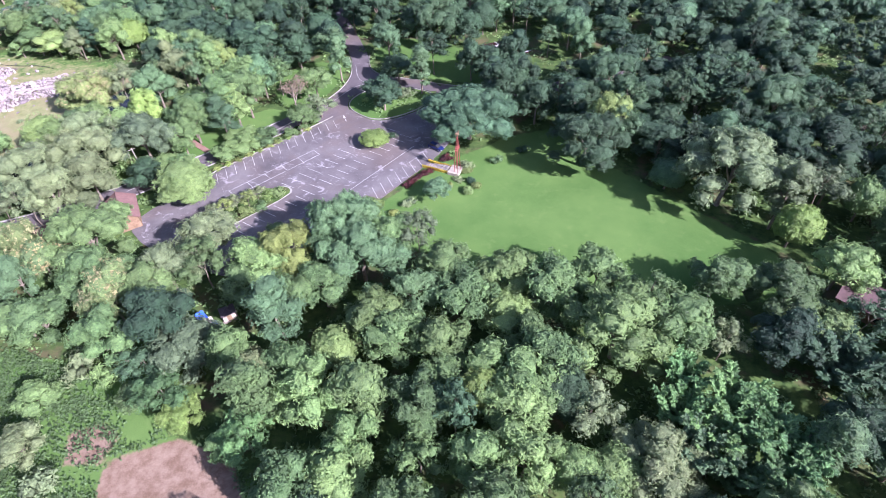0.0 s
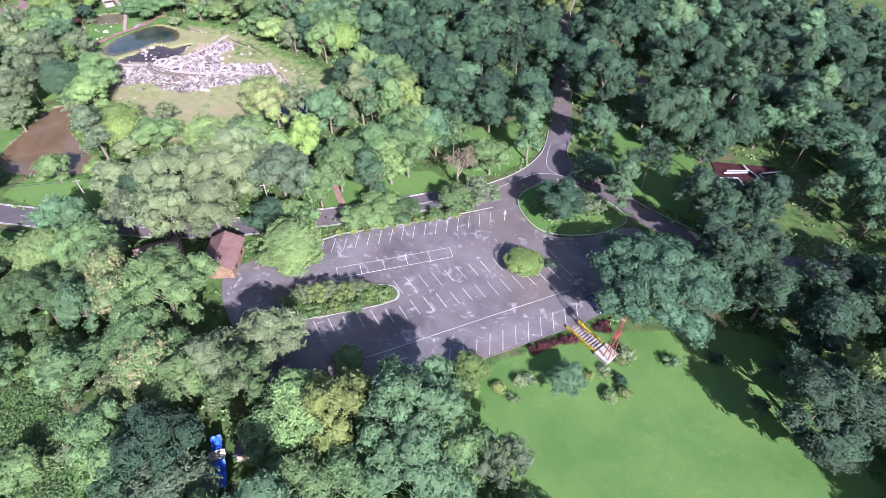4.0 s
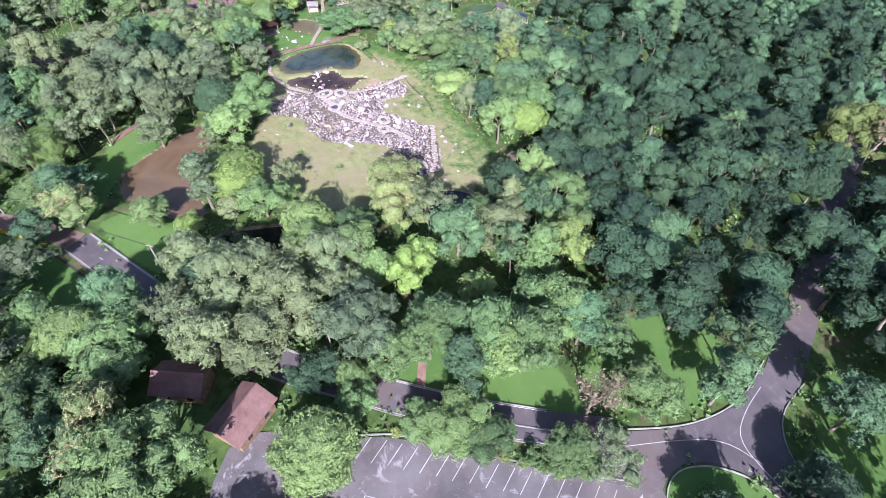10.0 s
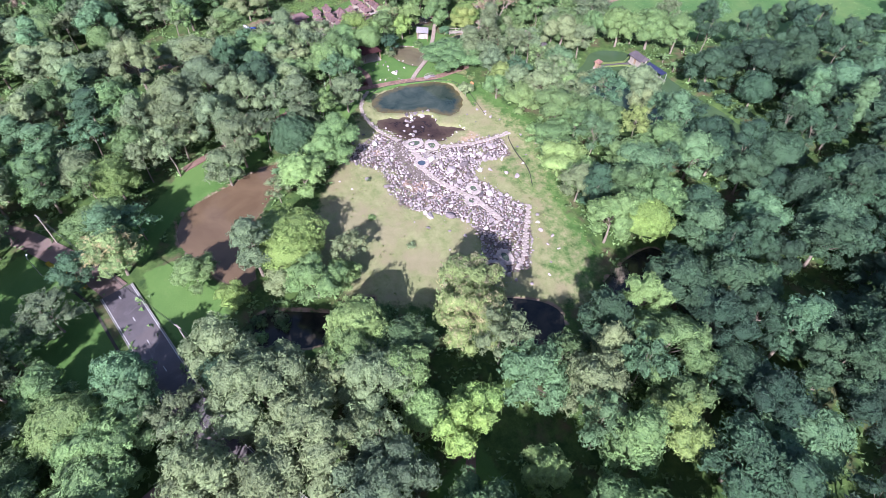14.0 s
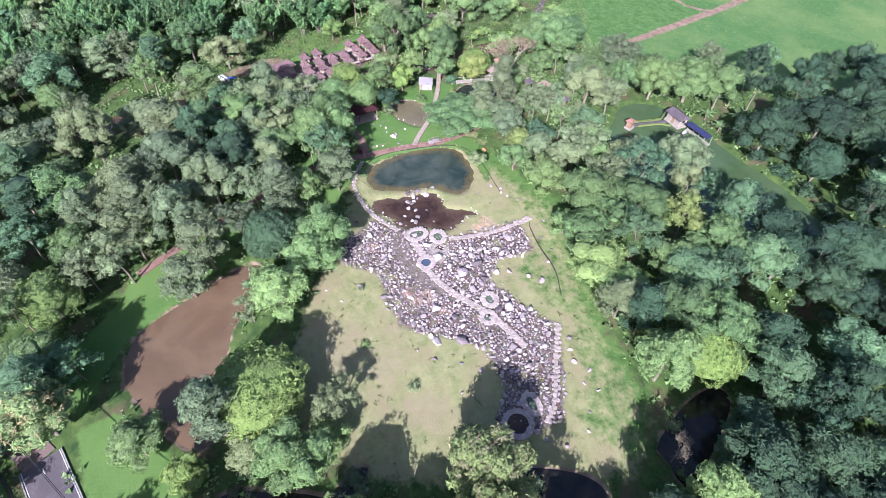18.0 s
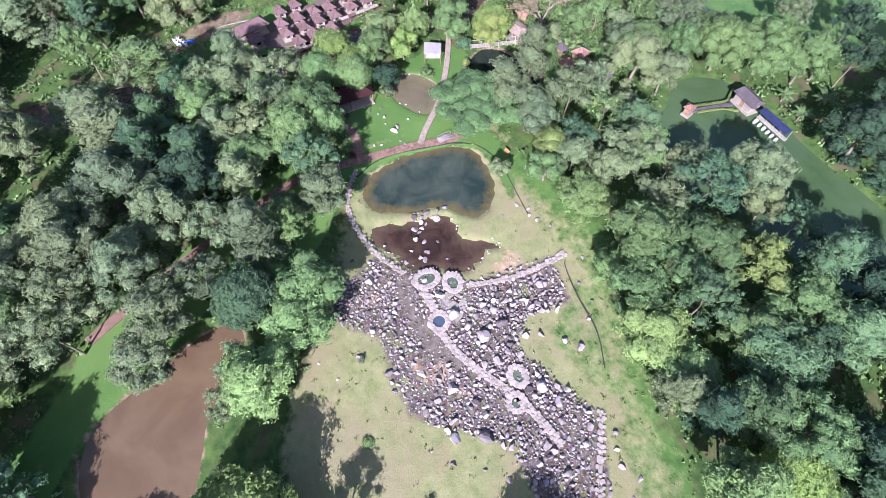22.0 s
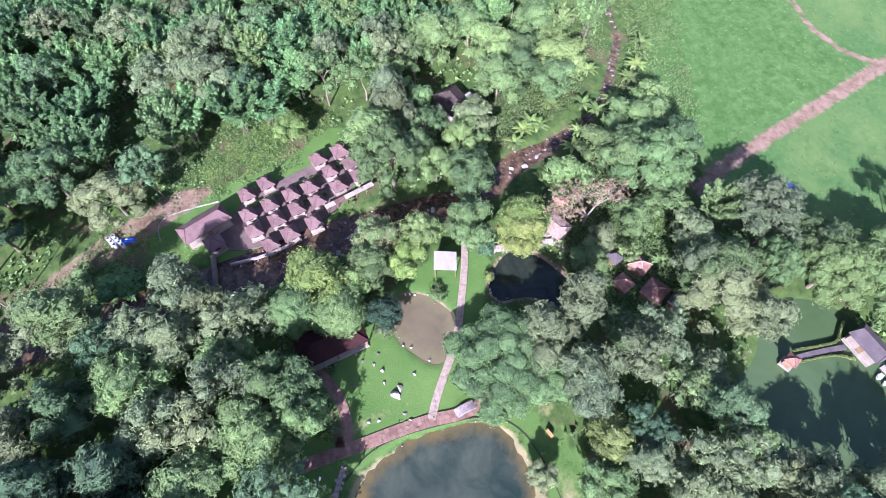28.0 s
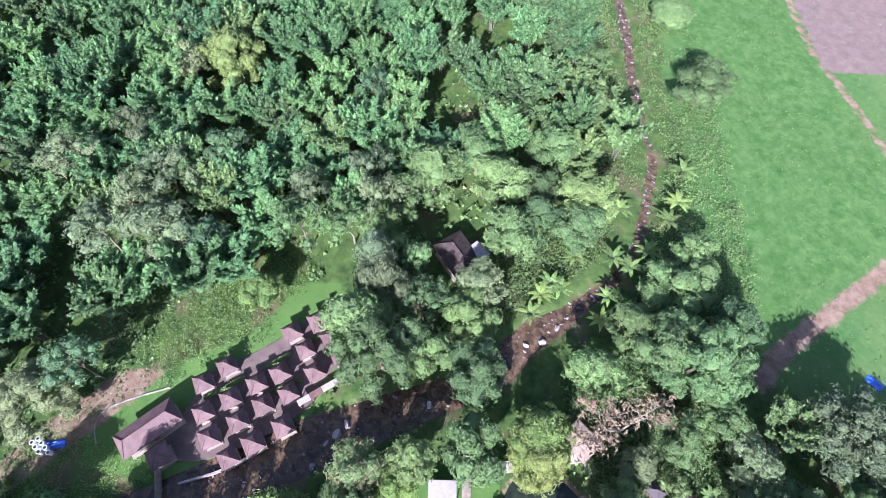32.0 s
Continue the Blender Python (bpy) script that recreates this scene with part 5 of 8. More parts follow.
plant("round", -212.4, 154.1, 10, 4.3, "cream")
plant("round", -211.2, 161.2, 10, 3.5, "fresh")
plant("round", -107, 77.8, 12, 4.8, "blue", "beside the road")
plant("round", -103.5, 79.0, 11, 4.4, "blue", "beside the road")
plant("airy", -97.2, 85.2, 12, 4.6, "grey", "beside the road")
plant("airy", -92.2, 86.4, 12, 4.2, "grey", "beside the road")
plant("airy", -216.3, 105.4, 13, 5.6, "grey")
plant("round", -202.4, 115.6, 12, 5.4, "mid")
plant("round", -196.6, 117.0, 12, 5.0, "grey")
plant("round", -68.4, 42.7, 5, 3.7, "fresh")
plant("round", -51.6, 42.5, 5, 3.3, "mid")
plant("round", -65.8, 33.9, 6, 3.8, "grey")
plant("bush", -65.0, 49.0, 5, 3.8, "grey")
plant("round", -43.2, 39.5, 5, 3.5, "lime")
plant("round", -34.4, 34.0, 5, 3.0, "mid")
plant("bush", -61.4, 29.4, 4, 3.3, "grey")
plant("bush", -59.6, 47.1, 4, 2.9, "fresh")

# ---- materials of built things ----
STONE = plain("boulder_pale", (0.24, 0.196, 0.190), (0.49, 0.422, 0.408), 0.7, 0.85, 0.25, 0.06, 6, "world", 0.35)
STONE_GREY = plain("boulder_grey", (0.135, 0.108, 0.112), (0.33, 0.278, 0.280), 0.8, 0.85, 0.25, 0.06, 6, "world", 0.3)
STONE_DARK = plain("boulder_dark", (0.075, 0.06, 0.064), (0.19, 0.155, 0.158), 0.8, 0.85, 0.25, 0.06, 6, "world", 0.3)
FLAG = plain("flagstone_pale", (0.23, 0.188, 0.170), (0.39, 0.328, 0.302), 0.8, 0.85, 0.2, 0.02, 9, "world", 0.15)
BRICK = plain("path_brick", (0.140, 0.080, 0.062), (0.235, 0.148, 0.120), 0.8, 0.9, 0.2, 0.02, 9, "world", 0.2)
CONCRETE = plain("concrete_path", (0.22, 0.185, 0.155), (0.34, 0.295, 0.255), 0.8, 0.9, 0.2, 0.01, 10, "world")
ROOF_BROWN = plain("roof_purple_brown", (0.085, 0.048, 0.048), (0.150, 0.092, 0.094), 0.8, 0.7, 0.3, 0.03, 8, "world", 0.15)
ROOF_RED = plain("roof_red_metal", (0.11, 0.058, 0.052), (0.19, 0.112, 0.100), 0.5, 0.7, 0.25, 0.02, 6, "world", 0.1)
# maroon darkened further: the trees' shade on the pavilion is in the colour
ROOF_MAROON = plain("roof_dark_maroon", (0.026, 0.010, 0.011), (0.048, 0.019, 0.019), 0.5, 0.85, 0.1, 0.02, 6, "world", 0.1)
ROOF_TILE = plain("roof_terracotta", (0.14, 0.068, 0.055), (0.33, 0.18, 0.145), 1.6, 0.8, 0.3, 0.05, 10, "world", 0.2)
PINK_STONE = plain("path_pink_stone", (0.19, 0.145, 0.118), (0.31, 0.25, 0.21), 1.5, 0.9, 0.2, 0.03, 9, "world", 0.1)
ROOF_WHITE = plain("roof_white_sheet", (0.24, 0.215, 0.225), (0.35, 0.32, 0.33), 0.6, 0.6, 0.3, 0.01, 8, "world", 0.05)
# tone lowered for cloud shade at the boathouse; other grey roofs share it
ROOF_GREY = plain("roof_grey_violet", (0.064, 0.051, 0.058), (0.112, 0.092, 0.101), 0.6, 0.7, 0.3, 0.02, 8, "world", 0.1)
# dark brown leaf, with the shade of overhanging trees put into its colour
THATCH_SHADED = plain("roof_dark_leaf", (0.045, 0.032, 0.030), (0.095, 0.072, 0.066), 1.4, 0.95, 0.1, 0.06, 12, "world", 0.2)
THATCH = plain("roof_old_leaf", (0.16, 0.11, 0.09), (0.30, 0.23, 0.20), 1.4, 0.95, 0.1, 0.06, 12, "world", 0.2)
WALL = plain("plaster_cream", (0.24, 0.195, 0.165), (0.36, 0.31, 0.265), 0.7, 0.9, 0.2, 0.01, 10, "world", 0.1)
WOOD = plain("timber_brown", (0.14, 0.085, 0.05), (0.28, 0.19, 0.125), 1.4, 0.85, 0.2, 0.02, 14, "world", 0.2)
WOOD_GREY = plain("timber_weathered", (0.26, 0.22, 0.19), (0.44, 0.39, 0.35), 1.4, 0.9, 0.2, 0.02, 14, "world", 0.2)
WOOD_PALE = plain("timber_whitened", (0.27, 0.265, 0.275), (0.42, 0.41, 0.42), 1.0, 0.8, 0.2, 0.02, 10, "world", 0.1)
RED_PAINT = plain("paint_red", (0.15, 0.036, 0.03), (0.27, 0.075, 0.06), 1.0, 0.5, 0.4, 0.004, 10, "world", 0.1)
TARP_BLUE = plain("tarpaulin_blue", (0.015, 0.06, 0.45), (0.05, 0.16, 0.70), 1.2, 0.4, 0.5, 0.03, 5, "world", 0.1)
WHITE = plain("paint_white", (0.68, 0.68, 0.70), (0.82, 0.82, 0.83), 1.0, 0.5, 0.4, 0.004, 8, "world", 0.05)
NAVY = plain("canvas_navy", (0.012, 0.014, 0.045), (0.03, 0.035, 0.09), 1.0, 0.7, 0.3, 0.01, 8, "world", 0.05)
DARK = plain("window_dark", (0.02, 0.022, 0.025), (0.04, 0.042, 0.045), 1.0, 0.15, 0.6, 0.0, 8, "world", 0.05)
STEEL = plain("steel_grey", (0.42, 0.42, 0.43), (0.55, 0.55, 0.56), 1.0, 0.45, 0.5, 0.002, 8, "world", 0.05, 0.6)
ORANGE = plain("paint_orange", (0.36, 0.17, 0.07), (0.47, 0.26, 0.13), 1.0, 0.6, 0.3, 0.004, 8, "world", 0.05)
PAVING = plain("paving_violet", (0.085, 0.06, 0.055), (0.15, 0.108, 0.10), 0.5, 0.9, 0.2, 0.01, 6, "world")

# ---- boulders of the hot spring ----
stones = random.Random(3)


def boulder_mesh(seed, material, cuts=2):
    r = random.Random(seed)
    bm = bmesh.new()
    bmesh.ops.create_icosphere(bm, subdivisions=cuts, radius=1.0)
    a = [Vector((r.uniform(-1, 1), r.uniform(-1, 1), r.uniform(-0.3, 1))).normalized() for _ in range(8)]
    cut_ = [r.uniform(0.28, 0.72) for _ in a]
    for v in bm.verts:
        p = v.co.copy()
        for n in a:
            d = p.dot(n) - cut_[a.index(n)]
            if d > 0:
                p -= n * d * 0.95
        v.co = Vector((p.x, p.y * 0.8, p.z * 0.85)) * (1 + r.uniform(-0.04, 0.04))
    me = bpy.data.meshes.new("boulder")
    bm.to_mesh(me)
    bm.free()
    me.materials.append(material)
    return me


BOULDERS = [boulder_mesh(s, STONE) for s in range(5)] + [boulder_mesh(s + 20, STONE_GREY) for s in range(4)] + [boulder_mesh(s + 30, STONE_DARK) for s in range(3)]
LAID = []


def boulder(x, y, size, label="weathered pale boulder lying on the spring ground", z=-0.1, group="boulders of the hot spring"):
    ob = new("boulder", BOULDERS[stones.randrange(len(BOULDERS))])
    ob.matrix_basis = pose(x, y, z + size * 0.2, stones.uniform(-15, 15), stones.uniform(-15, 15), stones.uniform(0, 360)) @ Matrix.Diagonal(
        (size, size * stones.uniform(0.75, 1.15), size * stones.uniform(0.5, 0.95), 1))
    tagged(ob, label, "rock", group)
    LAID.append((x, y, size))
    return ob


WALKS = [[(-182.5, 138.4), (-179.6, 136.2), (-175, 134.2), (-170.4, 134.1), (-164.4, 135.3), (-160.8, 137.1), (-157.4, 139.2)],
         [(-153.4, 141.0), (-150.9, 141.4), (-149.2, 141.4)], [(-145.2, 141.0), (-142.3, 141.6), (-139.1, 142.9), (-135.8, 144.8), (-132.5, 147.0), (-127.6, 149.3), (-122.6, 150.6)],
         [(-151.2, 148.4), (-150.4, 152.1), (-149.7, 156.2), (-149.8, 160.1), (-150.1, 163.7), (-150.6, 166.6)],
         [(-124.6, 158.4), (-116.1, 153.1), (-111.3, 150.3), (-108.9, 147.4)]]
RINGS = [(-155.0, 142.3, 1.0, 1.6), (-152.7, 146.2, 1.2, 0.9), (-147.0, 141.4, 1.0, 1.0), (-134.0, 149.3, 1.1, 0.8), (-130.4, 147.3, 0.8, 0.8),
         (-110.4, 143.0, 1.7, 1.7), (-112.6, 146.6, 1.3, 0.7)]


for x, y, s in ((-147.1, 144.4, 1.5), (-142.8, 151.0, 1.4), (-142.2, 147.0, 1.5), (-139.9, 135.7, 1.1), (-141.9, 130.8, 1.0), (-146.1, 127.8, 0.9), (-138.8, 155.6, 0.9), (-136.4, 159.0, 0.8),
                (-134.6, 160.6, 0.9), (-128.9, 136.6, 1.3), (-127.4, 141.2, 1.5), (-130.6, 136.2, 0.9), (-141.6, 160.2, 0.8), (-139.6, 153.4, 0.9), (-145.2, 154.0, 0.9)):
    boulder(x, y, s, "large weathered boulder on the spring ground")
for x, y, s in ((-163.4, 143.6, 0.8), (-162.2, 144.6, 0.7), (-161.4, 142.0, 0.5), (-160.2, 144.6, 0.7), (-158.8, 143.4, 0.9), (-159.6, 143.0, 0.6), (-165.6, 144.0, 0.9), (-165.2, 145.4, 0.7),
                (-164.6, 144.8, 0.6), (-166.2, 148.6, 0.9), (-158.6, 139.2, 0.5), (-159.6, 140.4, 0.6), (-160.4, 138.8, 0.5), (-161.4, 147.0, 0.5), (-157.6, 147.2, 0.4), (-165.9, 146.4, 0.5)):
    boulder(x, y, s, "pale boulder standing in shallow brown water", -0.5)
for x, y, s in ((-167.6, 144.9, 0.9), (-167.2, 146.0, 0.7), (-167.9, 147.3, 1.0), (-166.4, 145.6, 0.6), (-167.4, 149.4, 0.9), (-167.8, 151.0, 0.7), (-168.4, 146.4, 0.5), (-166.6, 148.0, 0.5)):
    boulder(x, y, s, "pale boulder on the neck between two ponds", -0.3)
for x, y, s in ((-189.4, 148.6, 1.0), (-189.9, 149.6, 0.8), (-188.8, 149.0, 0.7), (-187.0, 143.6, 0.5), (-186.6, 145.0, 0.4), (-184.9, 149.4, 0.5), (-186.1, 148.9, 0.4), (-191.6, 147.6, 0.4),
                (-193.6, 148.0, 0.5), (-195.0, 147.0, 0.4), (-196.2, 145.6, 0.4), (-197.6, 145.0, 0.45), (-198.2, 146.0, 0.4), (-196.4, 148.2, 0.35), (-193.0, 143.2, 0.35), (-191.2, 152.4, 0.5)):
    boulder(x, y, s, "pale garden boulder on a mown lawn", group="boulders on the lawn")
for x, y, s in ((-166.0, 164.0, 0.5), (-163.0, 163.4, 0.6), (-161.6, 165.0, 0.6), (-160.2, 164.6, 0.5), (-158.8, 165.4, 0.6), (-162.0, 160.0, 0.5), (-158.0, 160.6, 0.4), (-156.8, 167.0, 0.5),
                (-148.6, 169.0, 0.6), (-144.6, 166.0, 0.5), (-140.8, 166.4, 0.4), (-138.2, 164.2, 0.5), (-157.0, 126.8, 0.6), (-160.6, 128.2, 0.6), (-163.4, 131.6, 0.5), (-158.0, 124.6, 0.5),
                (-144.0, 123.4, 0.4), (-147.6, 121.4, 0.4), (-119.0, 157.6, 0.7), (-116.6, 157.2, 0.8), (-114.4, 158.6, 0.7), (-121.0, 158.8, 0.6), (-112.6, 156.4, 0.5), (-110.6, 158.0, 0.6),
                (-108.0, 154.6, 0.5), (-105.2, 152.6, 0.6), (-104.4, 148.4, 0.5), (-126.0, 135.2, 0.6), (-123.6, 139.0, 0.5), (-121.0, 141.6, 0.7), (-118.6, 137.0, 0.4), (-106.4, 146.0, 0.5)):
    boulder(x, y, s, "pale boulder lying on dry grass")
X0 = np.random.RandomState(8)
RX, RY = X0.uniform(-166, -105, 20000), X0.uniform(122, 166, 20000)
inside = edge_distance(RX, RY, [(v.x, v.y) for v in soften(ROCKS, 1)])
dense = inside < 0.3 * X0.normal(size=20000)
path_gap = np.min([line_distance(RX, RY, w) for w in WALKS], 0)
ring_gap = np.min([np.hypot((RX - a) / (c + 1.3), (RY - b) / (d + 1.3)) for a, b, c, d in RINGS], 0)
basin = edge_distance(RX, RY, PONDS["pond_brown"])
bare = np.sin(RX * 0.42 + 1.0) * np.sin(RY * 0.47) + 0.6 * np.sin(RX * 0.9) * np.sin(RY * 0.8 + 2)
heap = np.sin(RX * 0.75 + 1.4 * np.sin(RY * 0.33)) * np.sin(RY * 0.68 + 1.2 * np.sin(RX * 0.29)) + 0.5 * np.sin(RX * 1.5 + RY * 0.9)
ok = dense & (path_gap > 1.0) & (ring_gap > 1.0) & (basin > 0.8) & (line_distance(RX, RY, CHANNEL) > 1.3 + 0.5 * X0.normal(size=20000)) & (bare > X0.uniform(-2.0, -0.1, 20000))
small = []
spots = np.array(LAID)
for x, y, lumpy in zip(RX[ok].tolist(), RY[ok].tolist(), heap[ok].tolist()):
    many = len(LAID) < 255
    if many:
        size = min(1.35, 0.58 * math.exp(0.36 * stones.gauss(0, 1) + 0.25 * lumpy))
        close = 0.50 if lumpy > 0.1 else 0.66
    else:
        size, close = min(0.9, 0.40 * math.exp(0.34 * stones.gauss(0, 1) + 0.2 * lumpy)), 0.53
    if lumpy < -0.75 and stones.random() < 0.7 or ((spots[:, 0] - x) ** 2 + (spots[:, 1] - y) ** 2 < (close * (size + spots[:, 2])) ** 2).any():
        continue
    spots = np.vstack([spots, (x, y, size)])
    if many:
        boulder(x, y, size)
    else:
        small.append((x, y, size))


def pile(name, spots, material, label, z=-0.1, seed=1):
    """Stones too small to tell apart, joined."""
    r = np.random.RandomState(seed)
    shapes = []
    for k in range(4):
        me = boulder_mesh(90 + k, material, 1)
        shapes.append((np.array([v.co[:] for v in me.vertices]), np.array([p.vertices[:] for p in me.polygons])))
    V, F, base = [], [], 0
    for x, y, s in spots:
        v, f = shapes[r.randint(4)]
        a = r.uniform(0, math.tau)
        m = np.array([[math.cos(a), -math.sin(a), 0], [math.sin(a), math.cos(a), 0], [0, 0, r.uniform(0.7, 1.1)]])
        V.append(v @ m.T * s + [x, y, z + s * 0.25])
        F.append(f + base)
        base += len(v)
    ob = obj(name, np.concatenate(V).tolist(), np.concatenate(F).tolist(), material)
    return tagged(ob, label, "stones", kind="stuff")


pile("small_stones", [p for k, p in enumerate(small) if k % 3], STONE, "pale stones strewn over the spring ground")
pile("grey_stones", [p for k, p in enumerate(small) if k % 3 == 0], STONE_GREY, "grey stones strewn over the spring ground", seed=2)
g = np.random.RandomState(4)
gravel_spots = [(x, y, s) for x, y, s, d in zip(g.uniform(-166, -105, 16000), g.uniform(122, 166, 16000), 0.09 + 0.22 * g.uniform(0, 1, 16000) ** 3, np.zeros(16000))]
gx_, gy_ = np.array([p[0] for p in gravel_spots]), np.array([p[1] for p in gravel_spots])
inn = (edge_distance(gx_, gy_, ROCKS) < 1.2 * g.normal(size=16000)) & (edge_distance(gx_, gy_, PONDS["pond_brown"]) > 0)
pile("rubble", [p for p, k in zip(gravel_spots, inn) if k][:2600], STONE, "pinkish grey rubble between the boulders", -0.05)
# stones along the pond edges and in the creek
edge_spots = []
for key in ("pond_blue", "pond_brown", "pond_lawn", "pond_dark"):
    o = PONDS[key]
    for i in range(len(o)):
        a, b = Vector(o[i]), Vector(o[(i + 1) % len(o)])
        for k in range(int((b - a).length / 0.5)):
            if stones.random() < (0.07 if key == "pond_blue" else 0.3):
                p = a.lerp(b, stones.random())
                edge_spots.append((p.x + stones.uniform(-0.4, 0.4), p.y + stones.uniform(-0.4, 0.4), stones.uniform(0.15, 0.4)))
pile("edge_stones", edge_spots, STONE, "pale stones set along the pond edges", -0.25, 5)
cs = soften(CREEK, 2, closed=False)
creek_spots = []
for a, b in zip(cs, cs[1:]):
    for k in range(int((b - a).length * 6.0)):
        if stones.random() < 0.6:
            p = a.lerp(b, stones.random())
            reach = 0.9 + 1.3 * min(1, max(0, (206 - p.y) / 26))
            creek_spots.append((p.x + stones.gauss(0, reach), p.y + stones.gauss(0, reach), stones.choice((0.14, 0.18, 0.22, 0.3, 0.45))))
pile("creek_stones", creek_spots, STONE_GREY, "pale grey stones in the creek bed", -0.56, 6)
for x, y, s in ((-219.5, 152.4, 1.0), (-220.6, 154.2, 1.2), (-219.0, 150.6, 0.8), (-216.6, 148.0, 0.9), (-221.4, 186.6, 0.9), (-222.8, 190.2, 0.8), (-224.6, 195.0, 0.7), (-218.8, 166.6, 1.0), (-222.0, 184.0, 0.8)):
    boulder(x, y, s, "grey boulder in the creek bed", -0.6, group="boulders in the creek")

# ---- paths out of flagstones ----
FLAG_MESH = []
for s in range(5):
    r = random.Random(s)
    n = 6
    p = [(math.cos(k * math.tau / n + r.uniform(-0.3, 0.3)) * r.uniform(0.42, 0.55), math.sin(k * math.tau / n + r.uniform(-0.3, 0.3)) * r.uniform(0.38, 0.5)) for k in range(n)]
    vs = [(x, y, -0.15) for x, y in p] + [(x * 0.95, y * 0.95, 0.07) for x, y in p]
    me = bpy.data.meshes.new("flagstone")
    me.from_pydata(vs, [], [tuple(range(n, 2 * n))] + [(k, (k + 1) % n, n + (k + 1) % n, n + k) for k in range(n)])
    me.materials.append(FLAG)
    FLAG_MESH.append(me)


def flag(x, y, size, parent):
    ob = new("flagstone", FLAG_MESH[stones.randrange(5)])
    ob.matrix_basis = pose(x, y, 0.06 + stones.uniform(-0.02, 0.03), stones.uniform(-3, 3), stones.uniform(-3, 3), stones.uniform(0, 360)) @ Matrix.Diagonal((size, size, 1, 1))
    ob.parent = parent


PEBBLED = plain("path_pebbled", (0.17, 0.135, 0.115), (0.40, 0.335, 0.30), 2.2, 0.9, 0.2, 0.05, 6, "world", 0.1)
stone_walk = tagged(ribbon("stone_walk", WALKS[0], 0.7, -0.04, PEBBLED, 0.2), "pale flagstone path winding through the boulders", "path", kind="structure")
for line in WALKS:
    if line is not WALKS[0]:
        base = ribbon("path_bed", line, {1: 1.3, 2: 1.15, 3: 0.8, 4: 0.6}[WALKS.index(line)], 0.02, PEBBLED, 0.2)
        base.parent = stone_walk
    p = soften(line, 2, closed=False)
    for a, b in zip(p, p[1:]):
        d = (b - a)
        n = Vector((-d.y, d.x)).normalized()
        for k in range(max(1, round(d.length / 0.85))):
            c = a + d * (k + 0.5) / max(1, round(d.length / 0.85))
            for off in ((-0.5, 0.0, 0.48) if line in WALKS[1:3] else (-0.3, 0.3) if line is WALKS[3] else (-0.35, 0.05, 0.4)):
                if stones.random() < 0.88:
                    q = c + n * (off + stones.uniform(-0.2, 0.2)) + d.normalized() * stones.uniform(-0.25, 0.25)
                    flag(q.x, q.y, stones.uniform(0.45, 0.85) * (0.75 if line is WALKS[0] else 1), stone_walk)
POOL_WATER = water_material("water_spring_pool", (0.05, 0.065, 0.045), (0.09, 0.11, 0.075), 0.06)
POOL_BLUE = water_material("water_blue_pool", (0.03, 0.042, 0.065), (0.06, 0.078, 0.105), 0.06)
POOL_DARK = water_material("water_brown_pool", (0.03, 0.018, 0.014), (0.06, 0.035, 0.025), 0.06)
for i, (x, y, a, b) in enumerate(RINGS):
    pool = empty("spring_pool", x, y, 0.0)
    tagged(pool, "small oval spring pool ringed with pale flat stones", "pool", "spring pools")
    n = 24
    bm = bmesh.new()
    bmesh.ops.create_circle(bm, cap_ends=True, segments=n, radius=1.0)
    bmesh.ops.scale(bm, vec=(a * 1.03, b * 1.03, 1), verts=bm.verts[:])
    bmesh.ops.translate(bm, vec=(0, 0, 0.02), verts=bm.verts[:])
    part("water", bm, POOL_DARK if (a, b) == (1.7, 1.7) else POOL_BLUE if i == 2 else POOL_WATER, pool)
    bm = bmesh.new()
    for z, w in ((-0.3, 0.9), (0.06, 0.85), (0.10, 0.0), (-0.3, -0.02)):
        for k in range(n):
            t = k * math.tau / n
            bm.verts.new(((a + w) * math.cos(t), (b + w) * math.sin(t), z))
    bm.verts.ensure_lookup_table()
    for j in range(3):
        for k in range(n):
            bm.faces.new([bm.verts[j * n + k], bm.verts[j * n + (k + 1) % n], bm.verts[(j + 1) * n + (k + 1) % n], bm.verts[(j + 1) * n + k]])
    part("rim", bm, FLAG, pool)
    for row, gap in ((0.25, 0.50), (0.68, 0.60)):
        m = int((a + b + 2 * row) * math.pi / gap)
        for k in range(m):
            t = (k + stones.uniform(-0.25, 0.25)) * math.tau / m
            w = row + stones.uniform(-0.1, 0.14)
            ob = new("rim_stone", FLAG_MESH[stones.randrange(5)])
            s = stones.uniform(0.55, 0.95)
            ob.matrix_basis = pose((a + w) * math.cos(t), (b + w) * math.sin(t), 0.11 + stones.uniform(-0.02, 0.03), 0, 0, stones.uniform(0, 360)) @ Matrix.Diagonal((s, s * stones.uniform(0.7, 1), 1, 1))
            ob.parent = pool
for x, y, w in ((-155.0, 142.0, 0.75), (-155.3, 143.2, 0.3), (-152.9, 145.9, 0.4), (-152.5, 146.5, 0.35), (-133.7, 149.2, 0.6)):
    boulder(x, y, w, "pale stone standing in a small spring pool", -0.1)
hollow = tagged(slab("spring_slab", [(-151.2, 142.9), (-151.6, 144.9), (-150.2, 146.6), (-148.2, 147.0), (-145.4, 144.2), (-146.4, 143.2), (-148.9, 142.6)], 0.03, 0.3, CONCRETE, None, 1), "tan stone slab beside the spring pools", "slab")
slab("hollow", [(-149.9, 144.3), (-150.4, 145.5), (-149.2, 146.3), (-148.6, 145.4), (-149.3, 145.2)], 0.036, 0.2, POOL_DARK, hollow, 0)
slab("channel", [(-151.0, 142.9), (-150.6, 143.3), (-146.0, 143.9), (-145.2, 143.6), (-146.4, 143.2), (-148.8, 142.7)], 0.036, 0.2, STONE_DARK, hollow, 0)
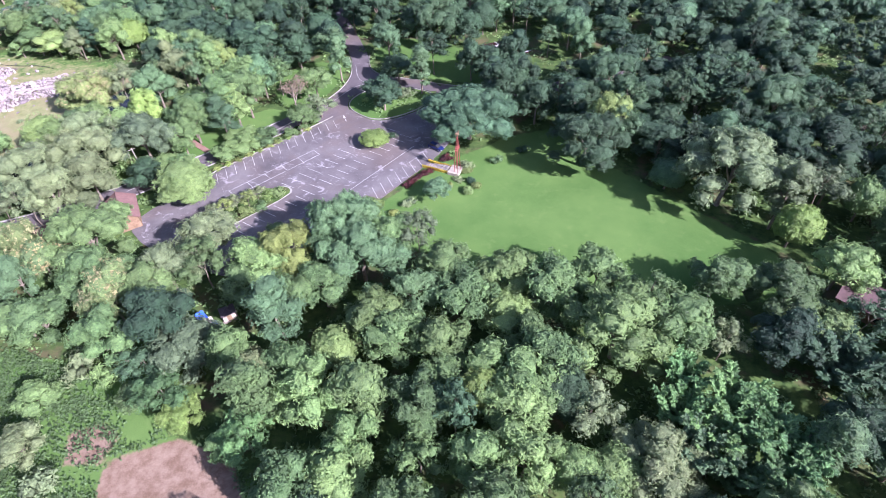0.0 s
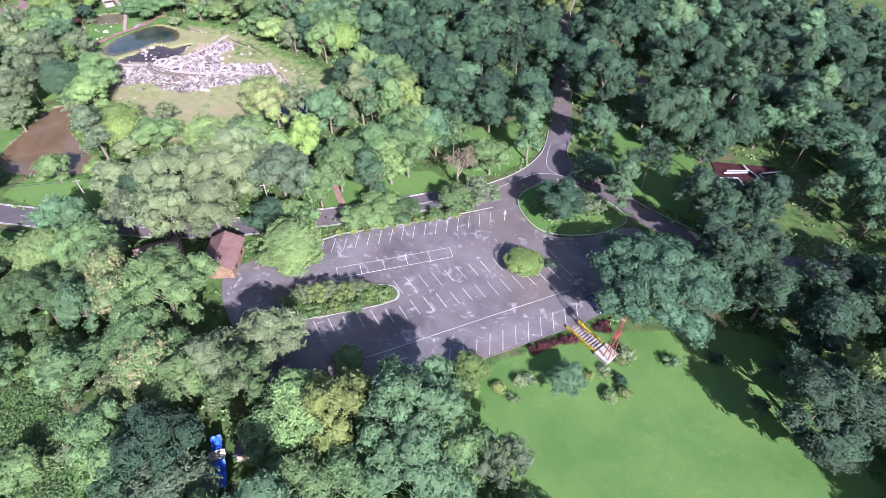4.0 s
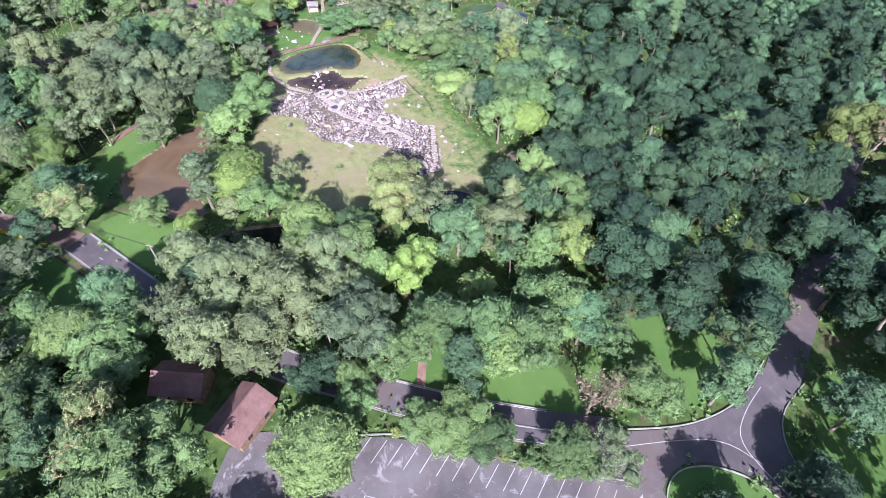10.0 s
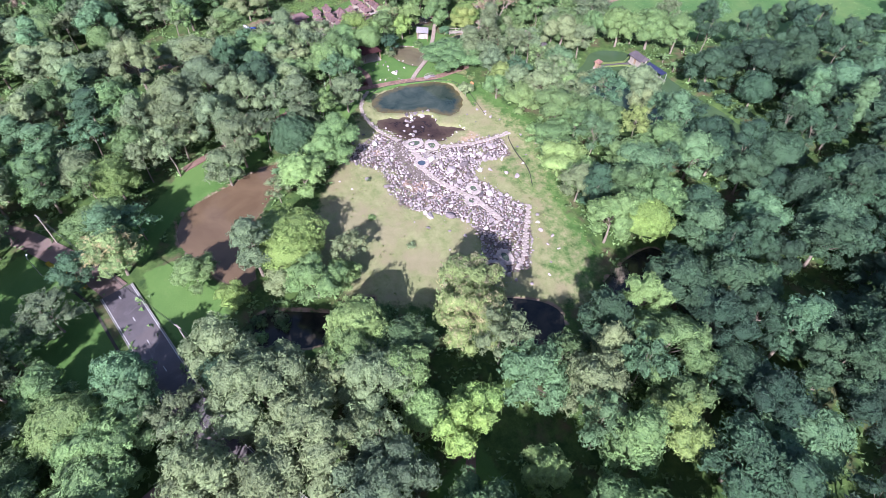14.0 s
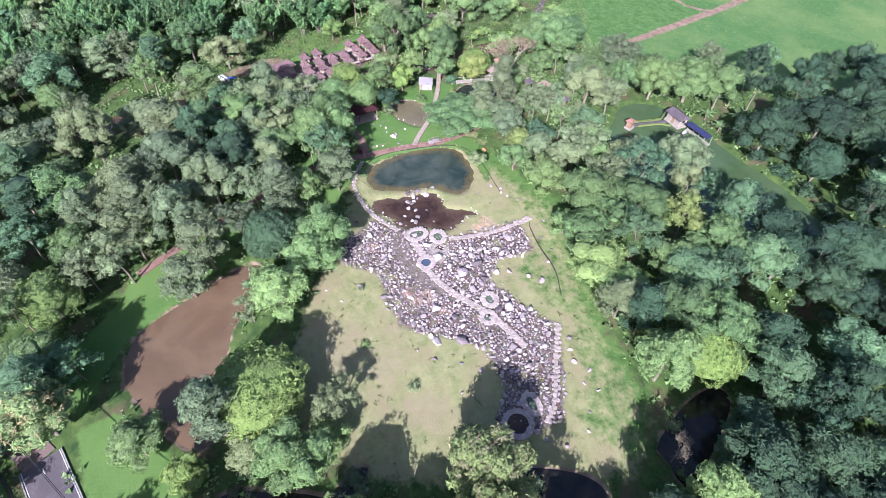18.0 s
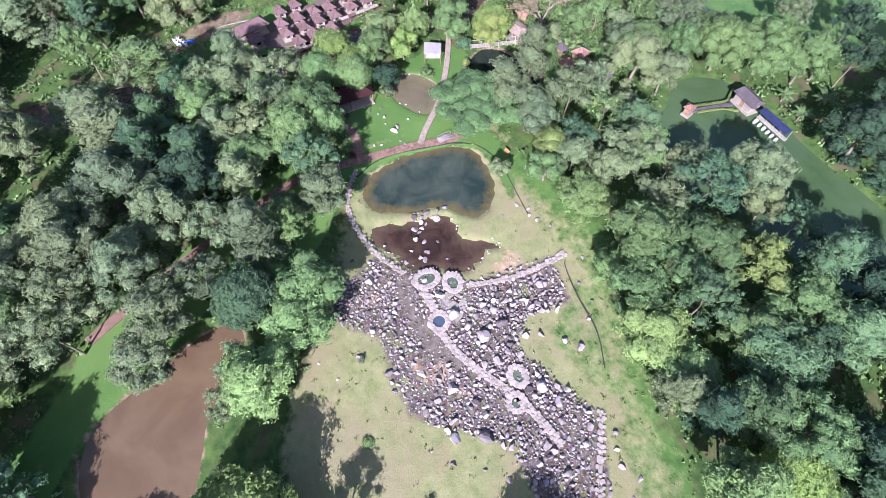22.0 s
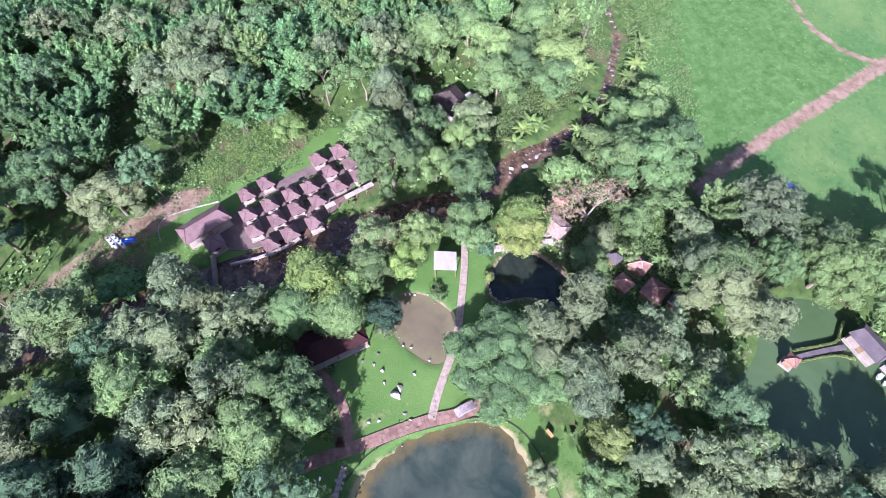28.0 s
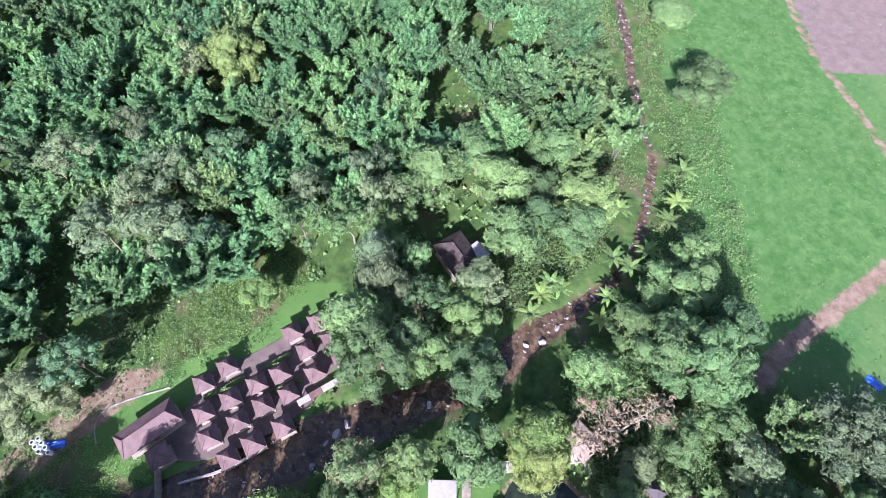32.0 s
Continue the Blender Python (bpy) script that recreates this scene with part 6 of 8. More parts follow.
for k in range(14):
    t = k * math.tau / 14 + stones.uniform(-0.1, 0.1)
    boulder(-146.8 + 1.15 * math.cos(t), 149.6 + 1.0 * math.sin(t), stones.uniform(0.24, 0.4), "small pale stone laid in a rough circle")
for x, y, s in ((-137.2, 147.6, 1.2), (-136.9, 151.1, 0.9), (-145.3, 155.8, 0.9), (-142.5, 156.0, 0.8), (-127.9, 153.3, 1.2)):
    boulder(x, y, s, "large weathered boulder on the spring ground")
DAM = [(-183.9, 152.3), (-186.6, 154.2), (-189.6, 156.9), (-193.6, 160.5), (-198.7, 163.4), (-204.7, 166.7), (-209.8, 169.0), (-214, 171)]
dam = tagged(ribbon("dam_path", DAM, 1.2, 0.12, PINK_STONE, 0.9), "pinkish stone footpath along a pond dam", "path", kind="structure")
p = soften(DAM, 2, closed=False)
for a, b in zip(p, p[1:]):
    d = b - a
    n = Vector((-d.y, d.x)).normalized()
    for k in range(max(1, round(d.length / 0.8))):
        c = a + d * (k + 0.5) / max(1, round(d.length / 0.8))
        for off in (-0.25, 0.22):
            q = c + n * (off + stones.uniform(-0.08, 0.08))
            ob = new("flagstone", FLAG_MESH[stones.randrange(5)])
            ob.matrix_basis = pose(q.x, q.y, 0.09, 0, 0, stones.uniform(0, 360)) @ Matrix.Diagonal((0.6, 0.6, 1, 1))
            ob.material_slots[0].link = "OBJECT"
            ob.material_slots[0].material = PINK_STONE
            ob.parent = dam
BRICK_PATH = [(-165, 88), (-172, 100), (-179, 114), (-183, 123), (-185, 130), (-184.4, 140), (-184, 151), (-182.8, 156.4), (-183.0, 161), (-184.0, 166), (-185.2, 170)]
brick_path = tagged(ribbon("brick_path", BRICK_PATH, 1.8, 0.03, BRICK, 0.4), "worn reddish brick garden path", "path", kind="structure")
BRICK_SIDE = [(-185, 140), (-191, 141), (-196, 139.4), (-198, 138)]
brick_side = tagged(ribbon("brick_side_path", BRICK_SIDE, 1.6, 0.024, BRICK, 0.4), "worn reddish brick side path", "path", kind="structure")
brick_me = None
for line, owner, wide in ((BRICK_PATH[3:9], brick_path, 1.9), (BRICK_SIDE, brick_side, 1.5)):
    p = soften(line, 1, closed=False)
    for a, b in zip(p, p[1:]):
        d = b - a
        n = Vector((-d.y, d.x)).normalized()
        for k in range(int(d.length / 0.62)):
            for off in (-0.33, 0.0, 0.33):
                c = a + d.normalized() * (k + 0.5 + stones.uniform(-0.04, 0.04)) * 0.62 + n * off * wide
                if brick_me is None:
                    bm = bmesh.new()
                    box(bm, -0.29, -0.29, -0.02, 0.29, 0.29, 0.03)
                    first = part("paver", bm, BRICK, owner)
                    brick_me = first.data
                    ob = first
                else:
                    ob = new("paver", brick_me)
                    ob.parent = owner
                ob.matrix_basis = pose(c.x, c.y, 0.03, stones.uniform(-1, 1), stones.uniform(-1, 1), math.degrees(math.atan2(d.y, d.x)))
tagged(ribbon("wood_path", [(-62, 113), (-66, 116), (-72, 121), (-79, 124)], 1.5, 0.02, BRICK, 0.4), "reddish brick path into the wood", "path", kind="structure")
drain = tagged(ribbon("drain", [(-149.4, 166), (-148.4, 165.3), (-141.9, 164.4), (-135.9, 164.6), (-130, 162.3)], 0.15, 0.01, DRAIN, 0.2), "narrow dark drain across the grass", "drain", kind="structure")
tagged(ribbon("pond_gutter", [(-180.6, 138), (-183, 142), (-183.4, 147), (-182.6, 153), (-181.6, 159), (-178.6, 163.6), (-172, 165), (-166, 164.6), (-160, 164.4)], 0.16, 0.01, DRAIN, 0.4),
       "narrow dark gutter round the blue pond", "gutter", kind="structure")


# ---- houses ----
def hip_roof(bm, l, w, z, high, ridge, thick=0.12, dip=0.0):
    """A hipped roof of length l and width w with a ridge of that length, from height z."""
    low = [(-l / 2, -w / 2, z), (l / 2, -w / 2, z), (l / 2, w / 2, z), (-l / 2, w / 2, z)]
    top = [(-ridge / 2, 0, z + high), (ridge / 2, 0, z + high)]
    v = [bm.verts.new(p) for p in low] + [bm.verts.new(p) for p in top] + [bm.verts.new((x, y, h - thick)) for x, y, h in low]
    for f in ((0, 1, 5, 4), (1, 2, 5), (2, 3, 4, 5), (3, 0, 4), (6, 9, 8, 7), (0, 6, 7, 1), (1, 7, 8, 2), (2, 8, 9, 3), (3, 9, 6, 0)):
        bm.faces.new([v[k] for k in f])


def hut(x, y, turn, l, w, wall, roof_high, roof_mat, label, name="hut", ridge=0.0, cap=False, over=0.5, wall_mat=None, open_sides=False, group=""):
    """A small house: walls or posts, door, windows, hipped roof with ridge strips."""
    h = empty(name, x, y, 0.0, turn)
    tagged(h, label, "house" if not open_sides else "pavilion", group)
    a, b = l / 2 - over, w / 2 - over
    bm = bmesh.new()
    box(bm, -a - 0.25, -b - 0.25, -0.4, a + 0.25, b + 0.25, 0.15)
    part("plinth", bm, CONCRETE, h)
    if open_sides:
        for px, py in ((-a, -b), (a, -b), (a, b), (-a, b), (0, -b), (0, b)):
            bm = bmesh.new()
            box(bm, px - 0.09, py - 0.09, 0.15, px + 0.09, py + 0.09, wall)
            part("post", bm, WOOD, h)
    else:
        bm = bmesh.new()
        t = 0.15
        for x0, y0, x1, y1 in ((-a, -b, a, -b + t), (-a, b - t, a, b), (-a, -b + t, -a + t, b - t), (a - t, -b + t, a, b - t)):
            box(bm, x0, y0, 0.15, x1, y1, wall)
        part("wall", bm, wall_mat or WALL, h)
        bm = bmesh.new()
        box(bm, -0.42, -b - 0.04, 0.15, 0.42, -b + 0.02, 2.1)
        part("door", bm, WOOD, h)
        for s in (-1, 1):
            win = bmesh.new()
            box(win, s * a - 0.04, -0.5, 1.0, s * a + 0.04, 0.5, 2.0)
            win_ob = part("window", win, WOOD, h)
            pane = bmesh.new()
            box(pane, s * a - 0.05, -0.42, 1.08, s * a + 0.05, 0.42, 1.92)
            part("pane", pane, DARK, win_ob)
    bm = bmesh.new()
    hip_roof(bm, l, w, wall, roof_high, ridge)
    part("roof", bm, roof_mat, h)
    e = ridge / 2
    for sx, sy, tx in ((-1, -1, -e), (1, -1, e), (1, 1, e), (-1, 1, -e)):
        bm = bmesh.new()
        rod(bm, (sx * l / 2, sy * w / 2, wall + 0.02), (tx, 0, wall + roof_high + 0.02), 0.07, 0.07, 5)
        part("hip_ridge", bm, roof_mat, h)
    if ridge:
        bm = bmesh.new()
        rod(bm, (-e, 0, wall + roof_high + 0.03), (e, 0, wall + roof_high + 0.03), 0.09, 0.09, 5)
        part("ridge", bm, roof_mat, h)
    if cap:
        bm = bmesh.new()
        box(bm, -0.42, -0.42, wall + roof_high * 0.72, 0.42, 0.42, wall + roof_high + 0.12)
        part("vent", bm, WOOD, h)
        bm = bmesh.new()
        hip_roof(bm, 1.25, 1.25, wall + roof_high + 0.12, 0.42, 0.0, 0.06)
        part("cap_roof", bm, roof_mat, h)
    return h


def gable(x, y, turn, l, w, wall, roof_high, roof_mat, label, name="house", over=0.6):
    """A house with a gable roof along its length."""
    h = empty(name, x, y, 0.0, turn)
    tagged(h, label, "house")
    a, b = l / 2 - over, w / 2 - over
    bm = bmesh.new()
    t = 0.18
    for x0, y0, x1, y1 in ((-a, -b, a, -b + t), (-a, b - t, a, b), (-a, -b + t, -a + t, b - t), (a - t, -b + t, a, b - t)):
        box(bm, x0, y0, -0.3, x1, y1, wall)
    part("wall", bm, WOOD, h)
    for s in (-1, 1):
        bm = bmesh.new()
        v = [bm.verts.new(q) for q in ((-l / 2, s * w / 2, wall - 0.15), (l / 2, s * w / 2, wall - 0.15), (l / 2, 0, wall + roof_high), (-l / 2, 0, wall + roof_high),
                                       (-l / 2, s * w / 2, wall - 0.27), (l / 2, s * w / 2, wall - 0.27), (l / 2, 0, wall + roof_high - 0.12), (-l / 2, 0, wall + roof_high - 0.12))]
        for f in ((0, 1, 2, 3), (7, 6, 5, 4), (0, 4, 5, 1), (1, 5, 6, 2), (2, 6, 7, 3), (3, 7, 4, 0)):
            bm.faces.new([v[k] for k in f])
        part("roof_slope", bm, roof_mat, h)
        bm = bmesh.new()
        v = [bm.verts.new(q) for q in ((s * a, -b, wall), (s * a, b, wall), (s * a, 0, wall + roof_high * (1 - over / (w / 2)) - 0.1))]
        bm.faces.new(v)
        part("gable_end", bm, WOOD, h)
        for k in (-0.5, 0.5):
            bm = bmesh.new()
            box(bm, k * a - 0.55, s * b - 0.05, 0.95, k * a + 0.55, s * b + 0.05, 2.0)
            win_ob = part("window", bm, WOOD, h)
            bm = bmesh.new()
            box(bm, k * a - 0.47, s * b - 0.06, 1.03, k * a + 0.47, s * b + 0.06, 1.92)
            part("pane", bm, DARK, win_ob)
    bm = bmesh.new()
    rod(bm, (-l / 2, 0, wall + roof_high + 0.03), (l / 2, 0, wall + roof_high + 0.03), 0.12, 0.12, 6)
    part("ridge", bm, roof_mat, h)
    bm = bmesh.new()
    box(bm, a - 0.03, -0.5, 0.0, a + 0.05, 0.5, 2.1)
    part("door", bm, WOOD, h)
    return h


first = hut(-236.9, 154.7, 7, 3.3, 3.2, 2.0, 1.35, ROOF_BROWN, "small bungalow with a purple-brown pyramid roof", "bungalow", cap=True, over=0.5, group="bungalows on the creek bank")
for x, y, s in ((-235.0, 139.7, 1.0), (-233.8, 135.9, 1.0), (-229.9, 139.3, 1.0), (-229.3, 135.2, 0.97), (-225.4, 135.5, 1.02), (-226.2, 139.7, 1.0), (-230.7, 143.4, 1.0), (-227.2, 143.6, 1.0), (-231.0, 147.0, 1.0),
                (-227.5, 147.5, 0.96), (-223.1, 145.7, 1.02), (-222.4, 141.2, 1.05), (-221.7, 137.5, 0.95), (-236.8, 150.2, 1.0), (-233.2, 151.5, 0.95), (-229.2, 152.0, 1.0), (-233.6, 155.6, 0.97), (-230.2, 156.2, 0.94)):
    copy_thing(first, pose(x, y, 0, 0, 0, 9 + stones.uniform(-4, 4)) @ Matrix.Scale(s * 0.87, 4))
hut(-229.7, 127.7, 108, 8.8, 4.2, 2.4, 1.2, ROOF_BROWN, "long hall with a purple-brown hipped roof", "hall", ridge=6.4, over=0.6)
hut(-225.4, 128.6, 15, 3.1, 3.1, 2.1, 1.2, ROOF_BROWN, "annex with a purple-brown pyramid roof beside the hall", "annex", over=0.45)
slab("yard_paving", [(-227.4, 126.4), (-223.4, 131), (-222.6, 139), (-224.2, 148.6), (-228, 154.4), (-236.4, 157.6), (-239.4, 154), (-236.4, 146), (-236, 136), (-233, 134.6)], 0.0, 0.3, PAVING)
tagged(bpy.data.objects["yard_paving"], "purple-brown paved yard between the bungalows", "pavement", kind="structure")
verandah = empty("verandah", -226.4, 153.2, 0.0, 100.6)
tagged(verandah, "long low roofed verandah with pale sheets on the creek bank", "shelter")
for k in range(5):
    bm = bmesh.new()
    box(bm, -4.9 + k * 1.98, -0.5, 1.45, -2.98 + k * 1.98, 0.5, 1.53)
    part("roof_sheet", bm, FLAG if k != 1 else ROOF_RED, verandah)
    for s in (-0.42, 0.42):
        bm = bmesh.new()
        box(bm, -4.8 + k * 1.98, s - 0.05, -0.3, -4.7 + k * 1.98, s + 0.05, 1.45)
        part("post", bm, WOOD, verandah)
gable(-73.8, 88.0, -61, 9.0, 7.0, 3.2, 1.9, ROOF_RED, "house with a faded red gable roof beside the car park")
gable(-85.0, 82.4, 51, 8.6, 6.4, 3.2, 1.9, ROOF_RED, "house with a dull red gable roof under trees")
gable(75.4, 60.8, 138, 10.0, 8.0, 3.0, 1.6, ROOF_BROWN, "house with a purple-brown sheet roof beside the lawn")
hut(-200.2, 142.2, 94, 10.6, 5.6, 2.9, 1.3, ROOF_MAROON, "open pavilion with a dark maroon roof beside a lawn", "pavilion", ridge=6, open_sides=True)
shed = empty("shed", -206.3, 163.8, 0.0, 68)
tagged(shed, "small shed with a white sheet roof beside the dam path", "shed")
bm = bmesh.new()
box(bm, -1.9, -1.7, 0, 1.9, 1.7, 0.12, pose(0, 0, 2.75, 4, 5, 0))
part("roof", bm, ROOF_WHITE, shed)
for sx in (-1.7, 1.7):
    for sy in (-1.5, 1.5):
        bm = bmesh.new()
        box(bm, sx - 0.07, sy - 0.07, -0.3, sx + 0.07, sy + 0.07, 2.7 - 0.08 * sx + 0.07 * sy)
        part("post", bm, WOOD, shed)
bm = bmesh.new()
box(bm, -1.6, 0.3, -0.3, 1.6, 1.45, 2.3)
part("back_room", bm, WOOD_GREY, shed)
for x, y, l, w, t, mat in ((-194.0, 183.4, 2.9, 2.6, 15, ROOF_TILE), (-191.5, 189.4, 2.9, 2.7, 15, ROOF_TILE), (-193.4, 193.7, 3.2, 2.9, 25, ROOF_TILE), (-188.3, 193.3, 3.6, 4.0, 25, ROOF_TILE),
                           (-210.6, 188.4, 2.6, 2.2, 40, ROOF_TILE), (-185.3, 195.4, 2.4, 2.2, 25, ROOF_GREY), (-196.3, 190.6, 2.4, 1.9, 15, ROOF_GREY)):
    cabin = hut(x, y, t, l, w, 2.2, 1.2, mat, "small hut with a weathered terracotta roof among trees" if mat is ROOF_TILE else "small hut with a grey roof among trees", over=0.35, wall_mat=WOOD, group="huts by the creek")
    if l == 3.2:
        for ob in cabin.children:
            if ob.name.startswith("hip_ridge"):
                ob.data.materials[0] = FLAG
tagged(ribbon("hut_path", [(-210.4, 187.0), (-207.4, 185.6), (-204.2, 184.0), (-201.0, 184.6)], 1.7, 0.02, PINK_STONE, 0.4), "pinkish earth path between the huts", "path", kind="structure")
hut(-205.6, 184.4, 20, 4.6, 4.0, 2.4, 0.5, THATCH, "low shelter with an old leaf roof by the creek", "shelter", ridge=2, open_sides=True)
hut(-239.8, 179.6, 10, 7.2, 5.6, 3.0, 1.4, THATCH_SHADED, "old farm hut with a brown leaf roof in the wood", "farm_hut", ridge=3)
sheet = bmesh.new()
box(sheet, -1.8, -1.5, 0, 1.8, 1.5, 0.05, pose(-238.6, 182.6, 3.2, 6, -8, 15))
tagged(part("roof_sheet", sheet, ROOF_WHITE, None), "white metal sheet lying over the farm hut's eave", "sheet")
hut(-167.9, 218.8, 2, 5.6, 3.6, 2.2, 0.9, ROOF_GREY, "boathouse with a grey-violet roof at the green pond", "boathouse", ridge=4.6)
hut(-170.5, 206.2, 20, 1.9, 1.9, 1.8, 0.7, ROOF_TILE, "small red-roofed kiosk on the pond weir", "kiosk", over=0.3, wall_mat=WOOD)
# weir with clipped hedges between the two halves of the green pond
WEIR = [(-170.8, 207.2), (-170.4, 210), (-169.8, 213.5), (-169.1, 216.6)]
tagged(ribbon("weir_path", WEIR, 0.8, 0.06, ROOF_GREY, 0.9), "grey footpath on a weir across the green pond", "path", kind="structure")


def hedge(line, width, high, leaf, label, seed=2):
    """A clipped hedge: a rough body under a coat of leaves."""
    r = np.random.RandomState(seed)
    p = soften(line, 1, closed=False)
    h = empty("hedge", p[0].x, p[0].y)
    tagged(h, label, "hedge")
    o = p[0]
    body = strip([(q.x - o.x, q.y - o.y) for q in p], width * 0.9, -0.15, high + 0.1, LEAF[leaf], h, "body", 0)
    P = []
    for a, b in zip(p, p[1:]):
        n = int((b - a).length * 42 * (width + 2 * high))
        f = r.uniform(0, 1, n)
        s = Vector((-(b - a).y, (b - a).x)).normalized()
        u = r.uniform(-1, 1, n)
        z = np.where(r.uniform(0, 1, n) < 0.55, high, r.uniform(0, high, n))
        u = np.where(z < high * 0.99, np.sign(u), u)
        P.append(np.stack([a.x - o.x + (b.x - a.x) * f + s.x * u * width * 0.5, a.y - o.y + (b.y - a.y) * f + s.y * u * width * 0.5, z], 1))
    P = np.concatenate(P)
    N = r.normal(size=P.shape) + [0, 0, 0.9]
    N /= np.linalg.norm(N, axis=1)[:, None]
    vs, fs = leaf_faces(P, N, 0.2, 1.0, r)
    obj("foliage", vs.tolist(), fs.tolist(), LEAF[leaf], h)
    return h


hedge([(-171.7, 208.6), (-171.2, 211), (-170.5, 214), (-170.2, 216.0), (-171.6, 217.8), (-172.6, 219.4)], 0.32, 0.35, "yellow", "clipped yellow-green hedge along the weir path")
hedge([(-169.8, 208.4), (-169.4, 211), (-168.6, 214.4), (-166.9, 216.4)], 0.3, 0.3, "yellow", "clipped yellow-green hedge along the weir path")
boat_raft = empty("boat_shelter", -160.6, 218.7, 0.0, 5)
tagged(boat_raft, "navy canvas shelter over a row of white pedal boats", "shelter")
bm = bmesh.new()
box(bm, -3.6, -0.1, 1.9, 3.6, 1.8, 1.98, pose(0, 0, 0, 6, 0, 0))
part("canopy", bm, NAVY, boat_raft)
for k in range(5):
    bm = bmesh.new()
    box(bm, -3.7 + k * 1.85 - 0.05, 1.4, -0.9, -3.7 + k * 1.85 + 0.05, 1.5, 2.0)
    part("post", bm, STEEL, boat_raft)
bm = bmesh.new()
box(bm, -3.8, 0.9, -0.5, 3.8, 1.8, -0.25)
part("deck", bm, WOOD_GREY, boat_raft)


HULL = plain("boat_hull_pale", (0.34, 0.34, 0.36), (0.46, 0.46, 0.48), 1.0, 0.5, 0.4, 0.004, 8, "world", 0.1)


def pedal_boat(x, y, turn):
    h = empty("pedal_boat", x, y, -0.42, turn)
    tagged(h, "small white pedal boat moored at the shelter", "boat", "pedal boats")
    bm = bmesh.new()
    ring0, ring1 = [], []
    for k in range(12):
        t = k * math.tau / 12
        c, s = math.cos(t) * 0.95 * (1 + 0.2 * math.cos(t)), math.sin(t) * 0.5
        ring0.append(bm.verts.new((c * 0.8, s * 0.75, -0.1)))
        ring1.append(bm.verts.new((c, s, 0.42)))
    for k in range(12):
        bm.faces.new((ring0[k], ring0[(k + 1) % 12], ring1[(k + 1) % 12], ring1[k]))
    bm.faces.new(ring1)
    bm.faces.new(ring0[::-1])
    part("hull", bm, HULL, h)
    bm = bmesh.new()
    box(bm, -0.45, -0.36, 0.42, -0.1, 0.36, 0.75)
    part("seat", bm, HULL, h)
    bm = bmesh.new()
    rod(bm, (0.7, 0, 0.4), (0.85, 0, 1.0), 0.09, 0.06, 6)
    part("prow", bm, HULL, h)
    return h


boat = pedal_boat(-163.4, 218.1, -80)
boat.scale = (0.85, 0.8, 0.85)
for k in range(1, 6):
    copy_thing(boat, pose(-163.4 + k * 1.12, 218.1 + 0.08 * k, -0.42, 0, 0, -78 + stones.uniform(-6, 6)) @ Matrix.Diagonal((0.85, 0.8, 0.85, 1)))

# ---- steps, tower and small things by the car park ----
steps = empty("log_steps", -6.6, 107.0, 0.0, -24)
tagged(steps, "flight of pale wooden treads up to a small terrace", "steps")
for k in range(10):
    bm = bmesh.new()
    box(bm, 0.1 + k * 0.62, -1.0, -0.3, 0.1 + k * 0.62 + 0.36, 1.0, 0.06 + k * 0.07)
    part("tread", bm, CONCRETE if k % 2 else STONE_GREY, steps)
bm = bmesh.new()
box(bm, 0.0, -0.95, -0.4, 6.6, 0.95, 0.02)
part("ramp", bm, BRICK, steps)
bm = bmesh.new()
box(bm, 6.4, -1.6, -0.4, 9.2, 1.6, 0.72)
part("terrace", bm, CONCRETE, steps)
hedge([(-6.6 + 0.5, 108.4), (-3.4, 107.0), (-0.4, 105.6)], 0.4, 0.5, "gold", "clipped yellow hedge beside the log steps", 3)
hedge([(-7.6, 106.2), (-4.2, 104.7), (-1.2, 103.4)], 0.4, 0.5, "gold", "clipped yellow hedge beside the log steps", 4)
tower = empty("red_mast", 1.0, 103.4, 0.7, -24)
tagged(tower, "tall red timber mast of crossed leaning poles on a terrace", "mast")
for sx, sy in ((-0.5, -0.75), (0.5, -0.75), (-0.5, 0.75), (0.5, 0.75)):
    bm = bmesh.new()
    rod(bm, (sx, sy, 0), (sx * 0.15, sy * 0.25, 9.6), 0.09, 0.07, 6)
    part("pole", bm, RED_PAINT, tower)
for z, w in ((6.2, 0.9), (6.7, 0.8)):
    bm = bmesh.new()
    box(bm, -0.3, -w, z, 0.3, w, z + 0.18)
    part("crossbar", bm, RED_PAINT, tower)
bm = bmesh.new()
rod(bm, (0, 0, 9.0), (0.2, 0.3, 11.2), 0.11, 0.07, 6)
part("peak", bm, RED_PAINT, tower)
bm = bmesh.new()
box(bm, -0.3, -0.3, 10.2, 0.3, 0.3, 10.6)
part("block", bm, WOOD, tower)
kiosk = hut(-41.0, 124.2, 45, 1.9, 1.6, 1.9, 0.5, ROOF_GREY, "tiny pale guard box at the car park edge", "guard_box", over=0.2)
cone = bmesh.new()
rod(cone, (-15.0, 119.2, 0.0), (-15.0, 119.2, 1.1), 0.12, 0.08, 8)
tagged(part("bollard", cone, WOOD_GREY, None), "short grey post on the car park", "post")
slab("bed_edge", HEDGE_BED, 0.16, 0.3, KERB, None, 1)
tagged(bpy.data.objects["bed_edge"], "pale kerb of a planted bed on the car park", "kerb", kind="structure")
slab("bed_soil", [(x * 0.96 - 48 * 0.04, y * 0.96 + 91 * 0.04) for x, y in HEDGE_BED], 0.19, 0.3, ground.data.materials[0], None, 1)
tagged(bpy.data.objects["bed_soil"], "planted soil of the car park bed", "ground", kind="structure")
KERB_SOUTH = [(-28.4, 80.2), (-17.6, 93.4), (-4.8, 109.2)]
strip(KERB_SOUTH, 0.2, -0.05, 0.14, STONE_DARK, car_park, "kerb", 0)
